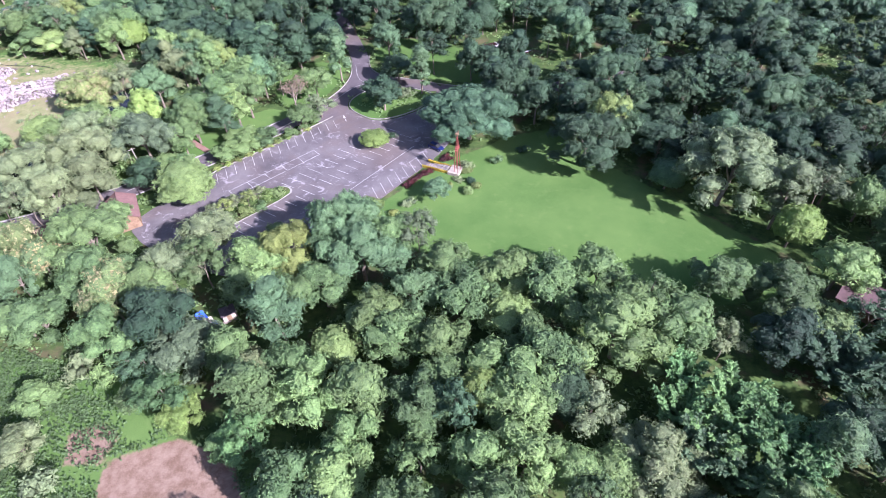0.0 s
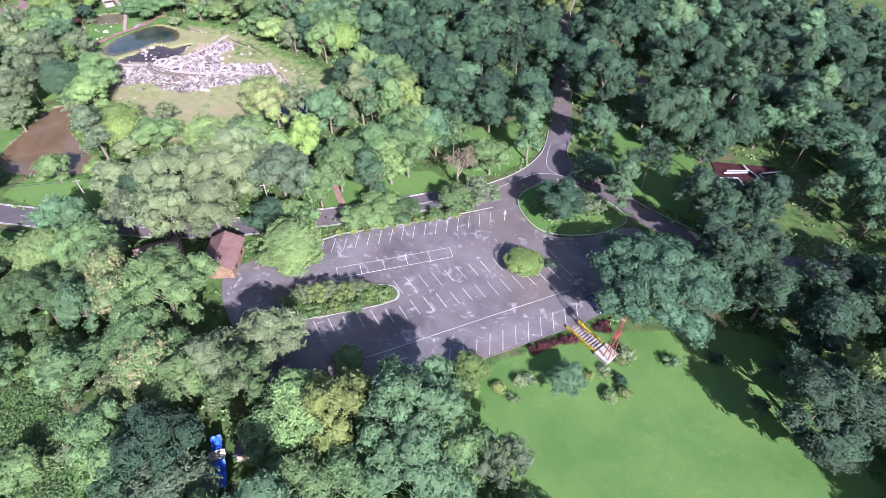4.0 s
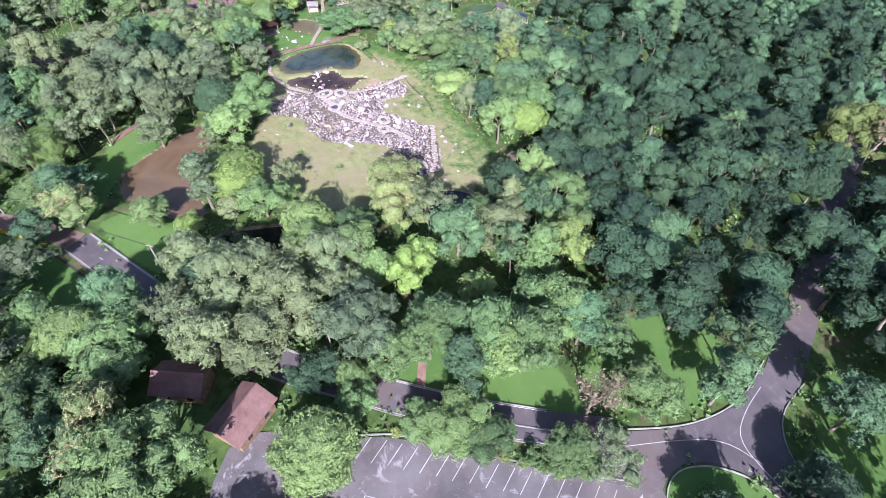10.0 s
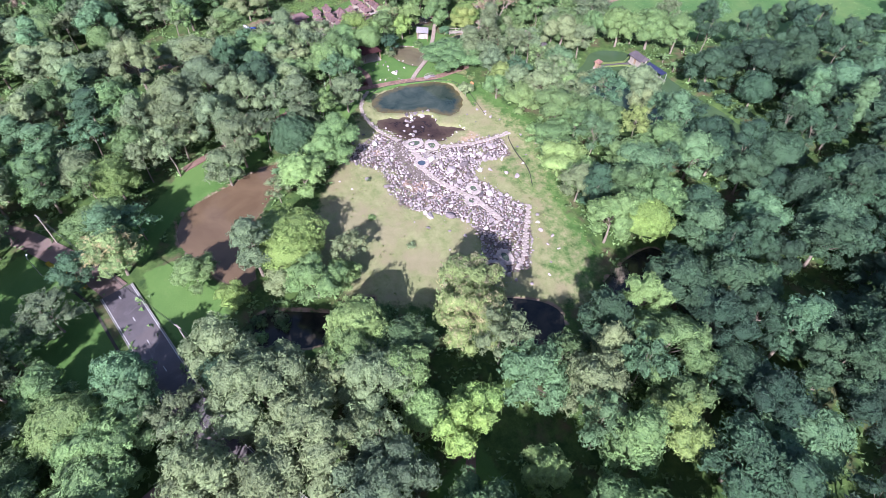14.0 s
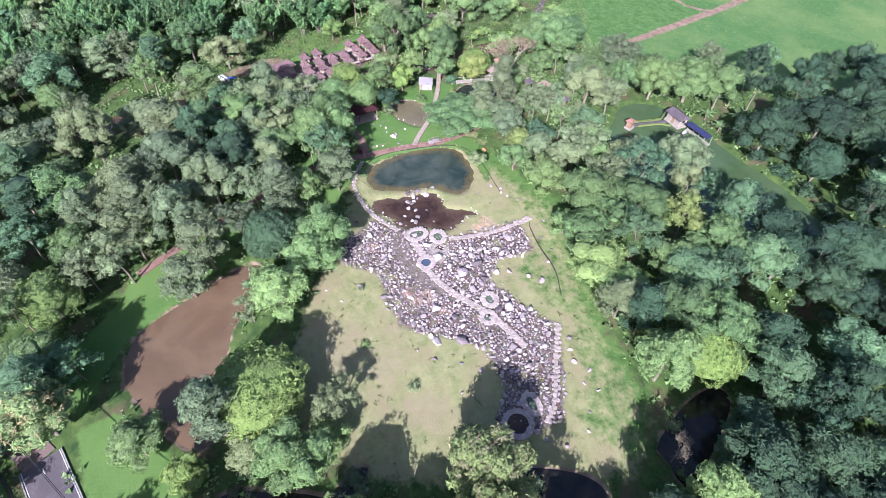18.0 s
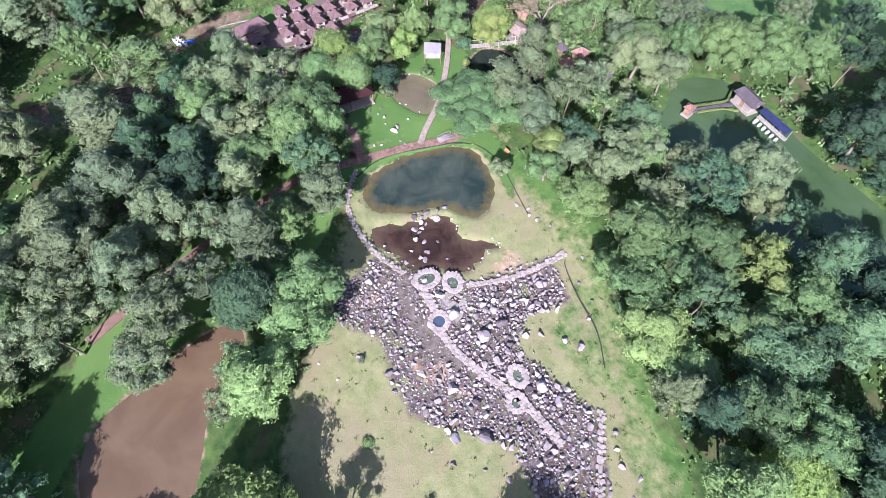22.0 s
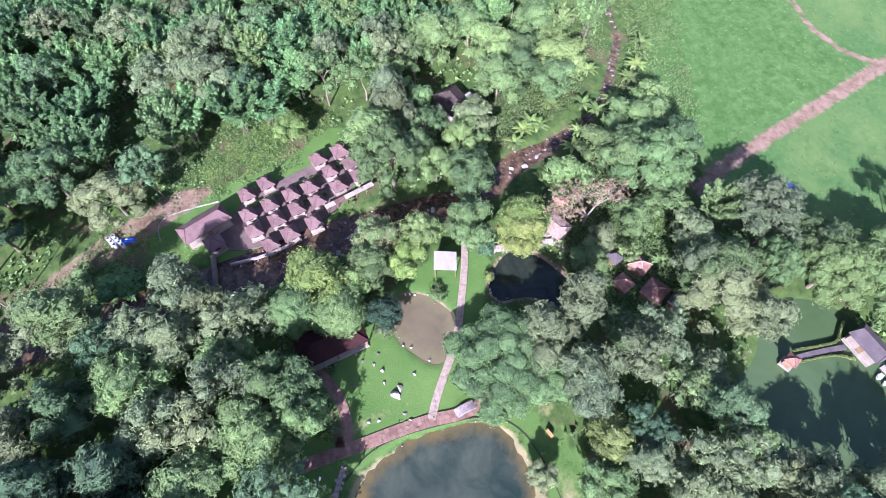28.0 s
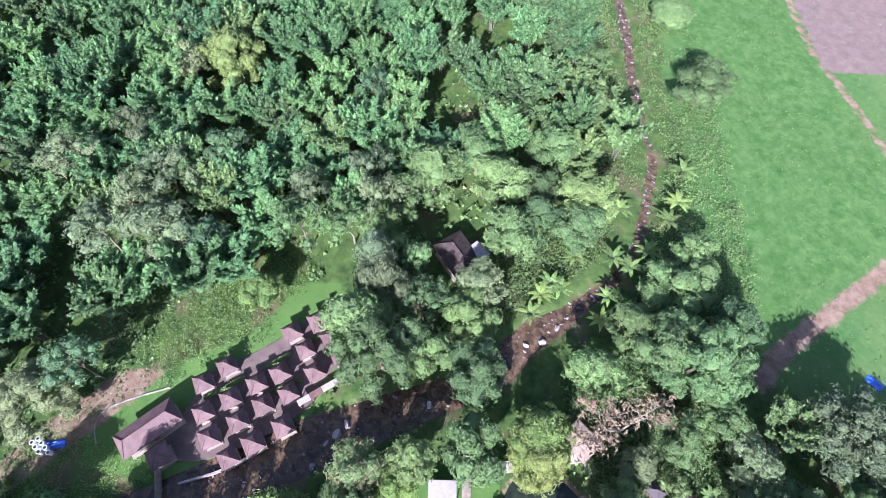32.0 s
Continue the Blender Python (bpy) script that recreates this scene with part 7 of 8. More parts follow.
strip([(-62.6, 100.2), (-58.8, 106.0), (-47.2, 116.3), (-35.8, 127.4), (-33.4, 129.8)], 0.22, -0.05, 0.24, KERB, car_park, "kerb", 0)
strip([(-53.0, 118.2), (-47, 124.4), (-41.5, 130.4)], 0.22, -0.05, 0.2, KERB, main_road, "kerb", 0)
# blue tarpaulin shelter
tarp_hut = empty("tarpaulin_shelter", -43.8, 56.4, 0.0, -42)
tagged(tarp_hut, "makeshift shelter under sagging blue tarpaulins", "shelter")
for x0, x1, mat, wide in ((-4.8, -2.4, TARP_BLUE, 0.8), (-0.8, 3.4, TARP_BLUE, 1.15), (-2.4, -1.0, WOOD_GREY, 1.2)):
    bm = bmesh.new()
    n = 7
    grid = [[bm.verts.new((x0 + (x1 - x0) * i / n, -wide + 2 * wide * j / n, 2.3 - 0.35 * math.sin(math.pi * i / n) + stones.uniform(-0.14, 0.14) + 0.25 * math.sin(math.pi * j / n)))
             for j in range(n + 1)] for i in range(n + 1)]
    for i in range(n):
        for j in range(n):
            bm.faces.new((grid[i][j], grid[i + 1][j], grid[i + 1][j + 1], grid[i][j + 1]))
    cloth = part("tarpaulin" if mat is TARP_BLUE else "roof_board", bm, mat, tarp_hut)
    mod = cloth.modifiers.new("thickness", "SOLIDIFY")
    mod.thickness = 0.03
for px in (-4.6, -2.5, -0.7, 1.4, 3.2):
    for py in (-0.7, 0.7):
        bm = bmesh.new()
        rod(bm, (px, py, -0.3), (px, py, 2.3), 0.06, 0.05, 5)
        part("post", bm, WOOD, tarp_hut)
hut(-42.4, 60.4, 30, 2.8, 2.4, 2.0, 0.5, ROOF_GREY, "tiny shed with a grey sheet roof", "tool_shed", over=0.25)
# timber frame left on the ground in the east wood
ruin = empty("fallen_roof", 16.0, 168.6, 0.0, 20)
tagged(ruin, "whitened beams of a broken roof frame on a dark floor", "ruin")
bm = bmesh.new()
box(bm, -7, -5, -0.4, 8, 6, 0.06)
part("floor", bm, ROOF_MAROON, ruin)
for a, b in (((-6, -3, 0.3), (-1.5, -3.4, 0.4)), ((-1.5, -3.4, 0.4), (-2.2, -0.4, 0.4)), ((-2.2, -0.4, 0.4), (-6.4, -0.8, 0.3)), ((-1.6, -3.5, 0.4), (5.6, -4.0, 0.4)), ((5.6, -4.0, 0.5), (1.0, 3.4, 0.5)),
             ((5.2, -3.2, 0.4), (3.4, 2.0, 0.4)), ((-5.0, 1.4, 0.3), (0.6, 2.2, 0.4)), ((-4.2, 2.4, 0.3), (1.0, 3.0, 0.4)), ((0.8, 3.2, 0.5), (0.2, 5.0, 0.6)), ((4.0, 2.4, 0.4), (9.0, 4.0, 0.4)), ((4.0, -5.2, 0.3), (9.0, -4.4, 0.3))):
    bm = bmesh.new()
    rod(bm, a, b, 0.22, 0.18, 5)
    part("beam", bm, WOOD_PALE, ruin)


hedge([(-144.2, 61.4), (-141.2, 63.8), (-138.2, 66.4), (-135.0, 68.6)], 0.7, 0.6, "gold", "clipped yellow hedge along the lane", 7)


def car(x, y, turn, paint, label, pickup=False):
    """A parked car: body, cabin with glass, wheels, lamps and bumpers; it points along its own x."""
    h = empty("car", x, y, 0.06, turn)
    tagged(h, label, "car", "parked cars")
    l, w = (2.55, 0.86) if pickup else (2.15, 0.83)

    def loft(rows, name, material, parent=h, label_=""):
        bm = bmesh.new()
        rings = []
        for cx, half, lo, hi in rows:
            rings.append([bm.verts.new((cx, a * half, z)) for a, z in ((-0.94, lo), (-1, (lo + hi) / 2), (-0.92, hi), (0.92, hi), (1, (lo + hi) / 2), (0.94, lo))])
        for p, q in zip(rings, rings[1:]):
            for k in range(6):
                bm.faces.new((p[k], p[(k + 1) % 6], q[(k + 1) % 6], q[k]))
        bm.faces.new(rings[0][::-1])
        bm.faces.new(rings[-1])
        bmesh.ops.recalc_face_normals(bm, faces=bm.faces[:])
        return part(name, bm, material, parent, label_)
    loft([(-l, w * 0.86, 0.42, 0.82), (-l + 0.15, w * 0.97, 0.28, 0.95), (-l * 0.4, w, 0.24, 0.98), (l * 0.35, w, 0.24, 0.96), (l - 0.3, w * 0.96, 0.26, 0.82), (l, w * 0.8, 0.4, 0.68)], "body", paint)
    a, b = (-0.35, 0.95) if pickup else (-1.55, 0.75)
    loft([(a - 0.2, w * 0.84, 0.9, 1.02), (a + 0.15, w * 0.8, 0.9, 1.46), (b - 0.45, w * 0.8, 0.9, 1.48), (b + 0.35, w * 0.86, 0.9, 0.98)], "glasshouse", DARK)
    loft([(a + 0.1, w * 0.74, 1.44, 1.5), (b - 0.4, w * 0.74, 1.44, 1.52)], "roof", paint)
    if pickup:
        bm = bmesh.new()
        box(bm, -l + 0.12, -w * 0.8, 0.97, -0.7, w * 0.8, 0.99)
        part("load_bed", bm, NAVY, h, "dark load bed")
    for sx in (-l * 0.62, l * 0.62):
        for sy in (-w, w):
            bm = bmesh.new()
            rod(bm, (sx, sy - 0.1, 0.33), (sx, sy + 0.1, 0.33), 0.33, 0.33, 14)
            wheel = part("wheel", bm, NAVY, h, "black tyre")
            bm = bmesh.new()
            rod(bm, (sx, sy - 0.108, 0.33), (sx, sy + 0.108, 0.33), 0.18, 0.18, 10)
            part("rim", bm, STEEL, wheel)
    for sx, mat, name in ((l - 0.1, WHITE, "headlight"), (-l + 0.04, RED_PAINT, "tail_light")):
        for sy in (-0.6, 0.6):
            bm = bmesh.new()
            box(bm, sx - 0.1, sy - 0.14, 0.62, sx + 0.06, sy + 0.14, 0.74)
            part(name, bm, mat, h)
    return h


CAR_BLUE = plain("car_paint_dark_blue", (0.012, 0.018, 0.07), (0.018, 0.026, 0.10), 0.5, 0.25, 0.5, 0.0, 6, "object", 0.0)
CAR_SILVER = plain("car_paint_silver", (0.42, 0.42, 0.44), (0.50, 0.50, 0.52), 0.5, 0.3, 0.5, 0.0, 6, "object", 0.0, 0.3)
car(-4.3, 113.6, -36, CAR_BLUE, "dark blue car parked under the rain tree")
car(-142.0, 48.2, 95, WHITE, "white pickup truck parked on bare ground", True)
car(-137.6, 50.4, 94, CAR_SILVER, "silver car parked on bare ground beside a lawn")

# ---- small things by the ponds ----
foot = empty("footbridge", -183.2, 157.4, 0.0, 95, 0.72)
tagged(foot, "small arched footbridge with pale railings over a channel", "bridge")
bm = bmesh.new()
n = 8
top = [[bm.verts.new((-2.2 + 4.4 * k / n, s, 0.15 + 0.5 * math.sin(math.pi * k / n) + d)) for k in range(n + 1)] for s in (-0.9, 0.9) for d in (0.0, -0.2)]
for i, j in ((0, 2), (3, 1), (1, 0), (2, 3)):
    for k in range(n):
        bm.faces.new((top[i][k], top[i][k + 1], top[j][k + 1], top[j][k]))
part("deck", bm, STONE_GREY, foot)
for s in (-0.85, 0.85):
    for k in range(5):
        x = -2 + k
        z = 0.15 + 0.5 * math.sin(math.pi * (x + 2.2) / 4.4)
        bm = bmesh.new()
        rod(bm, (x, s, z), (x, s, z + 0.8), 0.06, 0.05, 5)
        part("baluster", bm, STONE_GREY, foot)
    bm = bmesh.new()
    for k in range(8):
        xa, xb = -2 + k * 0.5, -1.5 + k * 0.5
        rod(bm, (xa, s, 0.95 + 0.5 * math.sin(math.pi * (xa + 2.2) / 4.4)), (xb, s, 0.95 + 0.5 * math.sin(math.pi * (xb + 2.2) / 4.4)), 0.05, 0.05, 5)
    part("handrail", bm, STONE, foot)
walkway = empty("timber_walkway", -205.2, 178.2, 0.0, 76)
tagged(walkway, "weathered timber walkway with railings over the dark pond", "bridge")
for k in range(22):
    bm = bmesh.new()
    box(bm, -5.4 + k * 0.49, -0.7, 0.3, -5.4 + k * 0.49 + 0.42, 0.7, 0.36)
    part("plank", bm, WOOD_GREY, walkway)
for s in (-0.7, 0.7):
    bm = bmesh.new()
    rod(bm, (-5.4, s, 1.25), (5.4, s, 1.25), 0.05, 0.05, 5)
    part("handrail", bm, WOOD_GREY, walkway)
    for k in range(6):
        bm = bmesh.new()
        rod(bm, (-5.3 + k * 2.12, s, -1.4), (-5.3 + k * 2.12, s, 1.25), 0.07, 0.06, 5)
        part("post", bm, WOOD_GREY, walkway)


def lamp_post(x, y):
    h = empty("lamp_post", x, y, -0.05, stones.uniform(0, 360))
    tagged(h, "slender pale lamp post beside the path", "lamp", "lamp posts by the ponds")
    bm = bmesh.new()
    rod(bm, (0, 0, -0.2), (0, 0, 5.0), 0.07, 0.045, 7)
    part("pole", bm, STEEL, h)
    bm = bmesh.new()
    rod(bm, (0, 0, 4.9), (0.7, 0, 5.15), 0.035, 0.03, 6)
    part("arm", bm, STEEL, h)
    bm = bmesh.new()
    box(bm, 0.55, -0.1, 5.08, 1.0, 0.1, 5.2)
    part("lamp_head", bm, WHITE, h)
    return h


for x, y in ((-180.6, 135.2), (-185.6, 127.4), (-176.4, 118.6), (-141.6, 60.4)):
    lamp_post(x, y)
hut(-179.6, 132.6, 20, 1.3, 1.1, 1.4, 0.45, ROOF_RED, "tiny red-roofed shrine box on the lawn", "shrine_box", over=0.15)
bench = empty("bench", -175.3, 167.2, 0.0, 15, 0.8)
tagged(bench, "orange wooden bench on the grass", "bench")
bm = bmesh.new()
box(bm, -0.8, -0.22, 0.4, 0.8, 0.22, 0.46)
part("seat", bm, ORANGE, bench)
bm = bmesh.new()
box(bm, -0.8, 0.22, 0.46, 0.8, 0.28, 0.9)
part("backrest", bm, ORANGE, bench)
for s in (-0.65, 0.65):
    bm = bmesh.new()
    box(bm, s - 0.05, -0.2, -0.1, s + 0.05, 0.2, 0.4)
    part("leg", bm, WOOD, bench)
# tarpaulins at the far end
for x, y, l, w, t, mat, label in ((-233.2, 113.6, 3.4, 1.2, 75, TARP_BLUE, "crumpled blue tarpaulin lying on bare soil"), (-197.0, 230.5, 2.4, 1.4, 20, TARP_BLUE, "blue tarpaulin lying at the field edge"),
                                  (-233.4, 111.6, 1.2, 1.0, 20, WHITE, "heap of white sacks on bare soil"), (-223.2, 210.0, 3.2, 0.9, 100, STEEL, "grey metal sheets lying in the bushes")):
    bm = bmesh.new()
    n = 6
    grid = [[bm.verts.new((l * (i / n - 0.5) * stones.uniform(0.9, 1.1), w * (j / n - 0.5) * stones.uniform(0.9, 1.1), 0.15 + stones.uniform(0, 0.25) * (0 < i < n and 0 < j < n))) for j in range(n + 1)]
            for i in range(n + 1)]
    for i in range(n):
        for j in range(n):
            bm.faces.new((grid[i][j], grid[i + 1][j], grid[i + 1][j + 1], grid[i][j + 1]))
    low = [bm.verts.new((sx * l * 0.5, sy * w * 0.5, -0.2)) for sx, sy in ((-1, -1), (1, -1), (1, 1), (-1, 1))]
    ob = part("tarpaulin" if mat is TARP_BLUE else "sheet_heap", bm, mat, None)
    ob.matrix_basis = pose(x, y, -0.1, 0, 0, t)
    mod = ob.modifiers.new("thickness", "SOLIDIFY")
    mod.thickness = 0.06
    tagged(ob, label, "tarpaulin" if mat is TARP_BLUE else "sheets")


for k in range(7):
    bm = bmesh.new()
    rod(bm, (0, 0, -0.1), (0, 0, 0.85), 0.34, 0.34, 12)
    drum = empty("drum", -234.6 + 0.85 * (k % 4) + 0.25 * (k // 4), 112.0 + 0.45 * (k % 4) - 0.85 * (k // 4), 0.0)
    tagged(drum, "white plastic drum with a dark lid on bare soil", "drum", "drums on the bank")
    part("barrel", bm, WHITE, drum)
    bm = bmesh.new()
    rod(bm, (0, 0, 0.85), (0, 0, 0.9), 0.24, 0.22, 12)
    part("lid", bm, DARK, drum, "dark lid")


# ---- power line along the road ----
POLES = [(-150, 62.6), (-113, 86.4), (-76.5, 104.8)]


def power_pole(x, y):
    h = empty("power_pole", x, y, -0.1, 40)
    tagged(h, "grey concrete power pole with a crossarm by the road", "pole", "power poles along the road")
    bm = bmesh.new()
    rod(bm, (0, 0, -0.3), (0, 0, 8.0), 0.16, 0.11, 7)
    part("pole", bm, CONCRETE, h)
    bm = bmesh.new()
    box(bm, -0.8, -0.06, 7.5, 0.8, 0.06, 7.62)
    part("crossarm", bm, CONCRETE, h)
    return h


pole = power_pole(*POLES[0])
for x, y in POLES[1:]:
    copy_thing(pole, pose(x, y, -0.1, 0, 0, 40))
for off in (-0.7, 0.7):
    vs, fs = [], []
    for (ax, ay), (bx, by) in zip(POLES, POLES[1:]):
        for k in range(11 if bx == POLES[-1][0] else 10):
            f = k / 10
            q = Vector((ax + (bx - ax) * f + off * 0.77, ay + (by - ay) * f + off * 0.64, 7.5 - 0.9 * math.sin(math.pi * f)))
            vs += [(q.x - 0.02, q.y + 0.03, q.z - 0.02), (q.x + 0.02, q.y - 0.03, q.z - 0.02), (q.x, q.y, q.z + 0.035)]
    for k in range(len(vs) // 3 - 1):
        fs += [(3 * k + i, 3 * k + (i + 1) % 3, 3 * k + 3 + (i + 1) % 3, 3 * k + 3 + i) for i in range(3)]
    tagged(obj("power_cable", vs, fs, DARK), "black power cable sagging between poles", "cable")


# ---- the yard of the bungalows ----
for a, b in (((-231.7, 135.2), (-232.8, 141.6)), ((-233.2, 144.6), (-233.9, 149.0)), ((-229.0, 144.0), (-229.4, 149.6)), ((-235.0, 151.6), (-235.2, 156.6))):
    hedge([a, ((a[0] + b[0]) / 2, (a[1] + b[1]) / 2), b], 0.5, 0.7, "fresh", "low green hedge between the bungalow rows", stones.randrange(99))
edging = strip([(-231.0, 119.4), (-233.8, 119.2), (-235.9, 120.8), (-236.0, 125.0), (-235.6, 130.5)], 0.2, -0.2, 0.2, STONE_GREY, None, "lawn_edging", 1)
tagged(edging, "pale edging wall round a strip of lawn", "wall")
low_wall = strip([(-221.2, 130.0), (-220.6, 136.0), (-221.2, 141.0)], 0.3, -0.2, 0.6, STONE_GREY, None, "low_wall", 1)
tagged(low_wall, "low pale retaining wall on the creek bank", "wall")
log = bmesh.new()
rod(log, (-224.0, 127.6, 0.3), (-213.6, 126.4, 0.1), 0.5, 0.42, 9)
tagged(part("fallen_trunk", log, BARK, None), "fallen brown tree trunk across the creek bank", "log")

# ---- bushes and small plants ----
plant("clipped", -13.4, 88.8, 1.2, 1.3, "yellow", "beside the steps and lawn")
plant("bush", -10.6, 88.5, 0.8, 1.4, "cream", "on the lawn")
plant("clipped", 3.4, 96.1, 1.5, 1.5, "fresh", "beside the steps and lawn")
plant("clipped", 5.4, 98.0, 1.4, 1.3, "yellow", "beside the steps and lawn")
plant("clipped", 4.2, 99.9, 1.4, 1.2, "deep", "beside the steps and lawn")
plant("round", -3.9, 94.3, 5, 3.5, "blue", "beside the steps and lawn")
plant("bush", 3.3, 105.7, 2.4, 2.1, "grey", "beside the steps and lawn")
plant("clipped", 3.3, 104.3, 1.0, 1.7, "yellow", "beside the steps and lawn")
plant("bush", 10.8, 107.6, 2.4, 1.8, "blue", "beside the steps and lawn")
plant("bush", 17.7, 112.1, 2, 1.9, "deep", "beside the steps and lawn")
plant("bush", -0.9, 98.1, 1.4, 1.2, "yellow", "beside the steps and lawn")
plant("bush", 1.2, 100.3, 1.2, 1.6, "grey", "beside the steps and lawn")
plant("bush", -10.7, 91.8, 1.3, 1.6, "grey", "beside the steps and lawn")
plant("bush", -9.5, 92.7, 1.2, 1.4, "grey", "beside the steps and lawn")
plant("round", -17.8, 85.2, 4, 2.5, "fresh", "beside the steps and lawn")
plant("bush", -11.0, 98.6, 1.0, 1.35, "red", "in a bed beside the steps")
plant("bush", -10.1, 99.9, 1.0, 1.35, "red", "in a bed beside the steps")
plant("bush", -9.1, 101.1, 1.0, 1.35, "red", "in a bed beside the steps")
plant("bush", -8.1, 102.3, 1.0, 1.35, "red", "in a bed beside the steps")
plant("bush", -6.8, 103.3, 1.0, 1.35, "red", "in a bed beside the steps")
plant("bush", -5.6, 104.2, 1.0, 1.35, "red", "in a bed beside the steps")
plant("bush", -2.5, 108.9, 1.0, 1.35, "red", "in a bed beside the steps")
plant("bush", -1.7, 109.9, 1.0, 1.35, "red", "in a bed beside the steps")
plant("bush", -0.8, 109.1, 1.0, 1.35, "red", "in a bed beside the steps")
plant("airy", -54.6, 85.9, 3.2, 2.3, "yellow", "in a bed on the car park")
plant("airy", -53.0, 87.8, 4.2, 2.3, "grey", "in a bed on the car park")
plant("airy", -50.8, 89.0, 4.6, 2.3, "yellow", "in a bed on the car park")
plant("airy", -49.3, 91.0, 4.4, 2.3, "grey", "in a bed on the car park")
plant("airy", -46.8, 91.9, 4.4, 2.3, "yellow", "in a bed on the car park")
plant("airy", -45.3, 94.1, 4.0, 2.3, "grey", "in a bed on the car park")
plant("bush", -43.4, 95.0, 2.6, 2.3, "lime", "in a bed on the car park")
plant("bush", -41.0, 96.4, 2.0, 2.3, "fresh", "in a bed on the car park")
plant("bush", -50.4, 87.1, 2.4, 2.3, "mid", "in a bed on the car park")
plant("bush", -47.2, 89.2, 2.2, 2.3, "yellow", "in a bed on the car park")
plant("bush", -44.4, 91.6, 1.6, 2.3, "mid", "in a bed on the car park")
plant("bush", -16.0, 119.3, 2.0, 1.6, "deep", "on the car park")
plant("bush", -25.1, 137.7, 1.2, 1.4, "lime", "on a round lawn island")
plant("bush", -21.5, 136.5, 1.8, 1.8, "mid", "on a round lawn island")
plant("bush", -58.8, 106.4, 0.9, 1.3, "yellow", "on the verge")
plant("bush", -56.6, 108.3, 0.9, 1.3, "lime", "on the verge")
plant("bush", -54.5, 110.2, 0.9, 1.3, "yellow", "on the verge")
plant("bush", -52.3, 112.1, 0.9, 1.3, "yellow", "on the verge")
plant("bush", -50.2, 114.0, 0.9, 1.3, "lime", "on the verge")
plant("bush", -48.0, 115.9, 0.9, 1.3, "yellow", "on the verge")
plant("bush", -45.9, 117.8, 0.9, 1.3, "yellow", "on the verge")
plant("bush", -43.7, 119.7, 0.9, 1.3, "lime", "on the verge")
plant("bush", -41.5, 121.6, 0.9, 1.3, "yellow", "on the verge")
plant("bush", -39.3, 123.5, 0.9, 1.3, "yellow", "on the verge")
plant("clipped", -133.3, 124.8, 0.6, 1.0, "fresh", "on the dry grass")
plant("bush", -122.2, 129.9, 0.9, 1.2, "grey", "on the dry grass")
plant("bush", -145.6, 127.7, 0.8, 0.8, "grey", "on the dry grass")
plant("bush", -158.4, 119.4, 1.6, 1.9, "fresh", "on the dry grass")
plant("bush", -185.7, 138.9, 2.0, 0.9, "red", "beside the path")
plant("bush", -187.2, 137.4, 1.8, 0.9, "lime", "beside the path")
plant("clipped", -201.8, 169.9, 1.6, 1.0, "yellow", "beside the path")
plant("bush", -202.4, 160.9, 2.0, 1.9, "mid", "beside the path")
plant("bush", -199.4, 150.9, 2.4, 2.0, "grey", "beside the path")
plant("round", -206.5, 171.5, 3, 1.9, "blue", "beside the path")
plant("bush", -177.5, 137.1, 1.4, 1.3, "fresh", "beside the path")
plant("banana", -190.8, 190.2, 1.8, 1.1, "lime", "beside the huts")
plant("banana", -184.6, 191.8, 2, 1.3, "fresh", "beside the huts")
plant("banana", -216.5, 190.0, 2.4, 1.6, "lime", "beside the creek")
plant("banana", -226.0, 186.5, 3.4, 2.5, "lime", "beside the creek")
plant("banana", -228.3, 189.7, 3.4, 2.5, "lime", "beside the creek")
plant("banana", -229.7, 192.1, 3.4, 2.6, "lime", "beside the creek")
plant("banana", -227.4, 205.9, 3.4, 2.6, "lime", "beside the creek")
plant("banana", -228.9, 210.3, 3.4, 2.6, "lime", "beside the creek")
plant("banana", -235.8, 220.8, 3.4, 2.8, "lime", "beside the creek")
plant("banana", -233.0, 217.1, 3.4, 2.7, "lime", "beside the creek")
plant("banana", -230.1, 204.1, 3.4, 2.6, "lime", "beside the creek")
plant("banana", -228.2, 192.9, 3.4, 2.5, "lime", "beside the creek")
plant("banana", -241.4, 225.8, 3.4, 2.9, "lime", "beside the creek")
plant("banana", -220.8, 196.5, 3.4, 2.5, "lime", "beside the creek")
plant("banana", -218.9, 204.1, 3.4, 2.5, "lime", "beside the creek")
plant("banana", -184.6, 229.6, 4, 3.4, "mid", "beside the green pond")
plant("banana", -179.4, 223.9, 4, 3.3, "mid", "beside the green pond")
plant("banana", -168.8, 236.7, 4, 3.2, "mid", "beside the green pond")
plant("banana", -162.0, 233.1, 4, 3.1, "mid", "beside the green pond")
plant("banana", -175.8, 237.1, 4, 3.3, "mid", "beside the green pond")

plant("round", -196.6, 185.4, 8, 3.4, "mid", "among the huts and the creek")
plant("airy", -195.8, 193.0, 5, 2.2, "cream", "among the huts and the creek")
plant("round", -194.4, 203.6, 9, 4.0, "grey", "among the huts and the creek")
plant("round", -200.6, 196.4, 8.5, 4.0, "mid", "among the huts and the creek")
plant("airy", -201.4, 202.0, 10, 4.4, "fresh", "among the huts and the creek")
plant("round", -200.0, 190.0, 6, 3.0, "grey", "among the huts and the creek")
plant("round", -252.2, 204.0, 11, 5.2, "mid", "among the huts and the creek")
plant("round", -256.0, 190.0, 11, 5.5, "mid", "among the huts and the creek")
plant("round", -227.6, 176.6, 10, 4.6, "mid", "among the huts and the creek")
plant("round", -231.6, 180.4, 9, 4.2, "grey", "among the huts and the creek")
plant("round", -236.2, 199.8, 9, 4.6, "fresh", "among the huts and the creek")
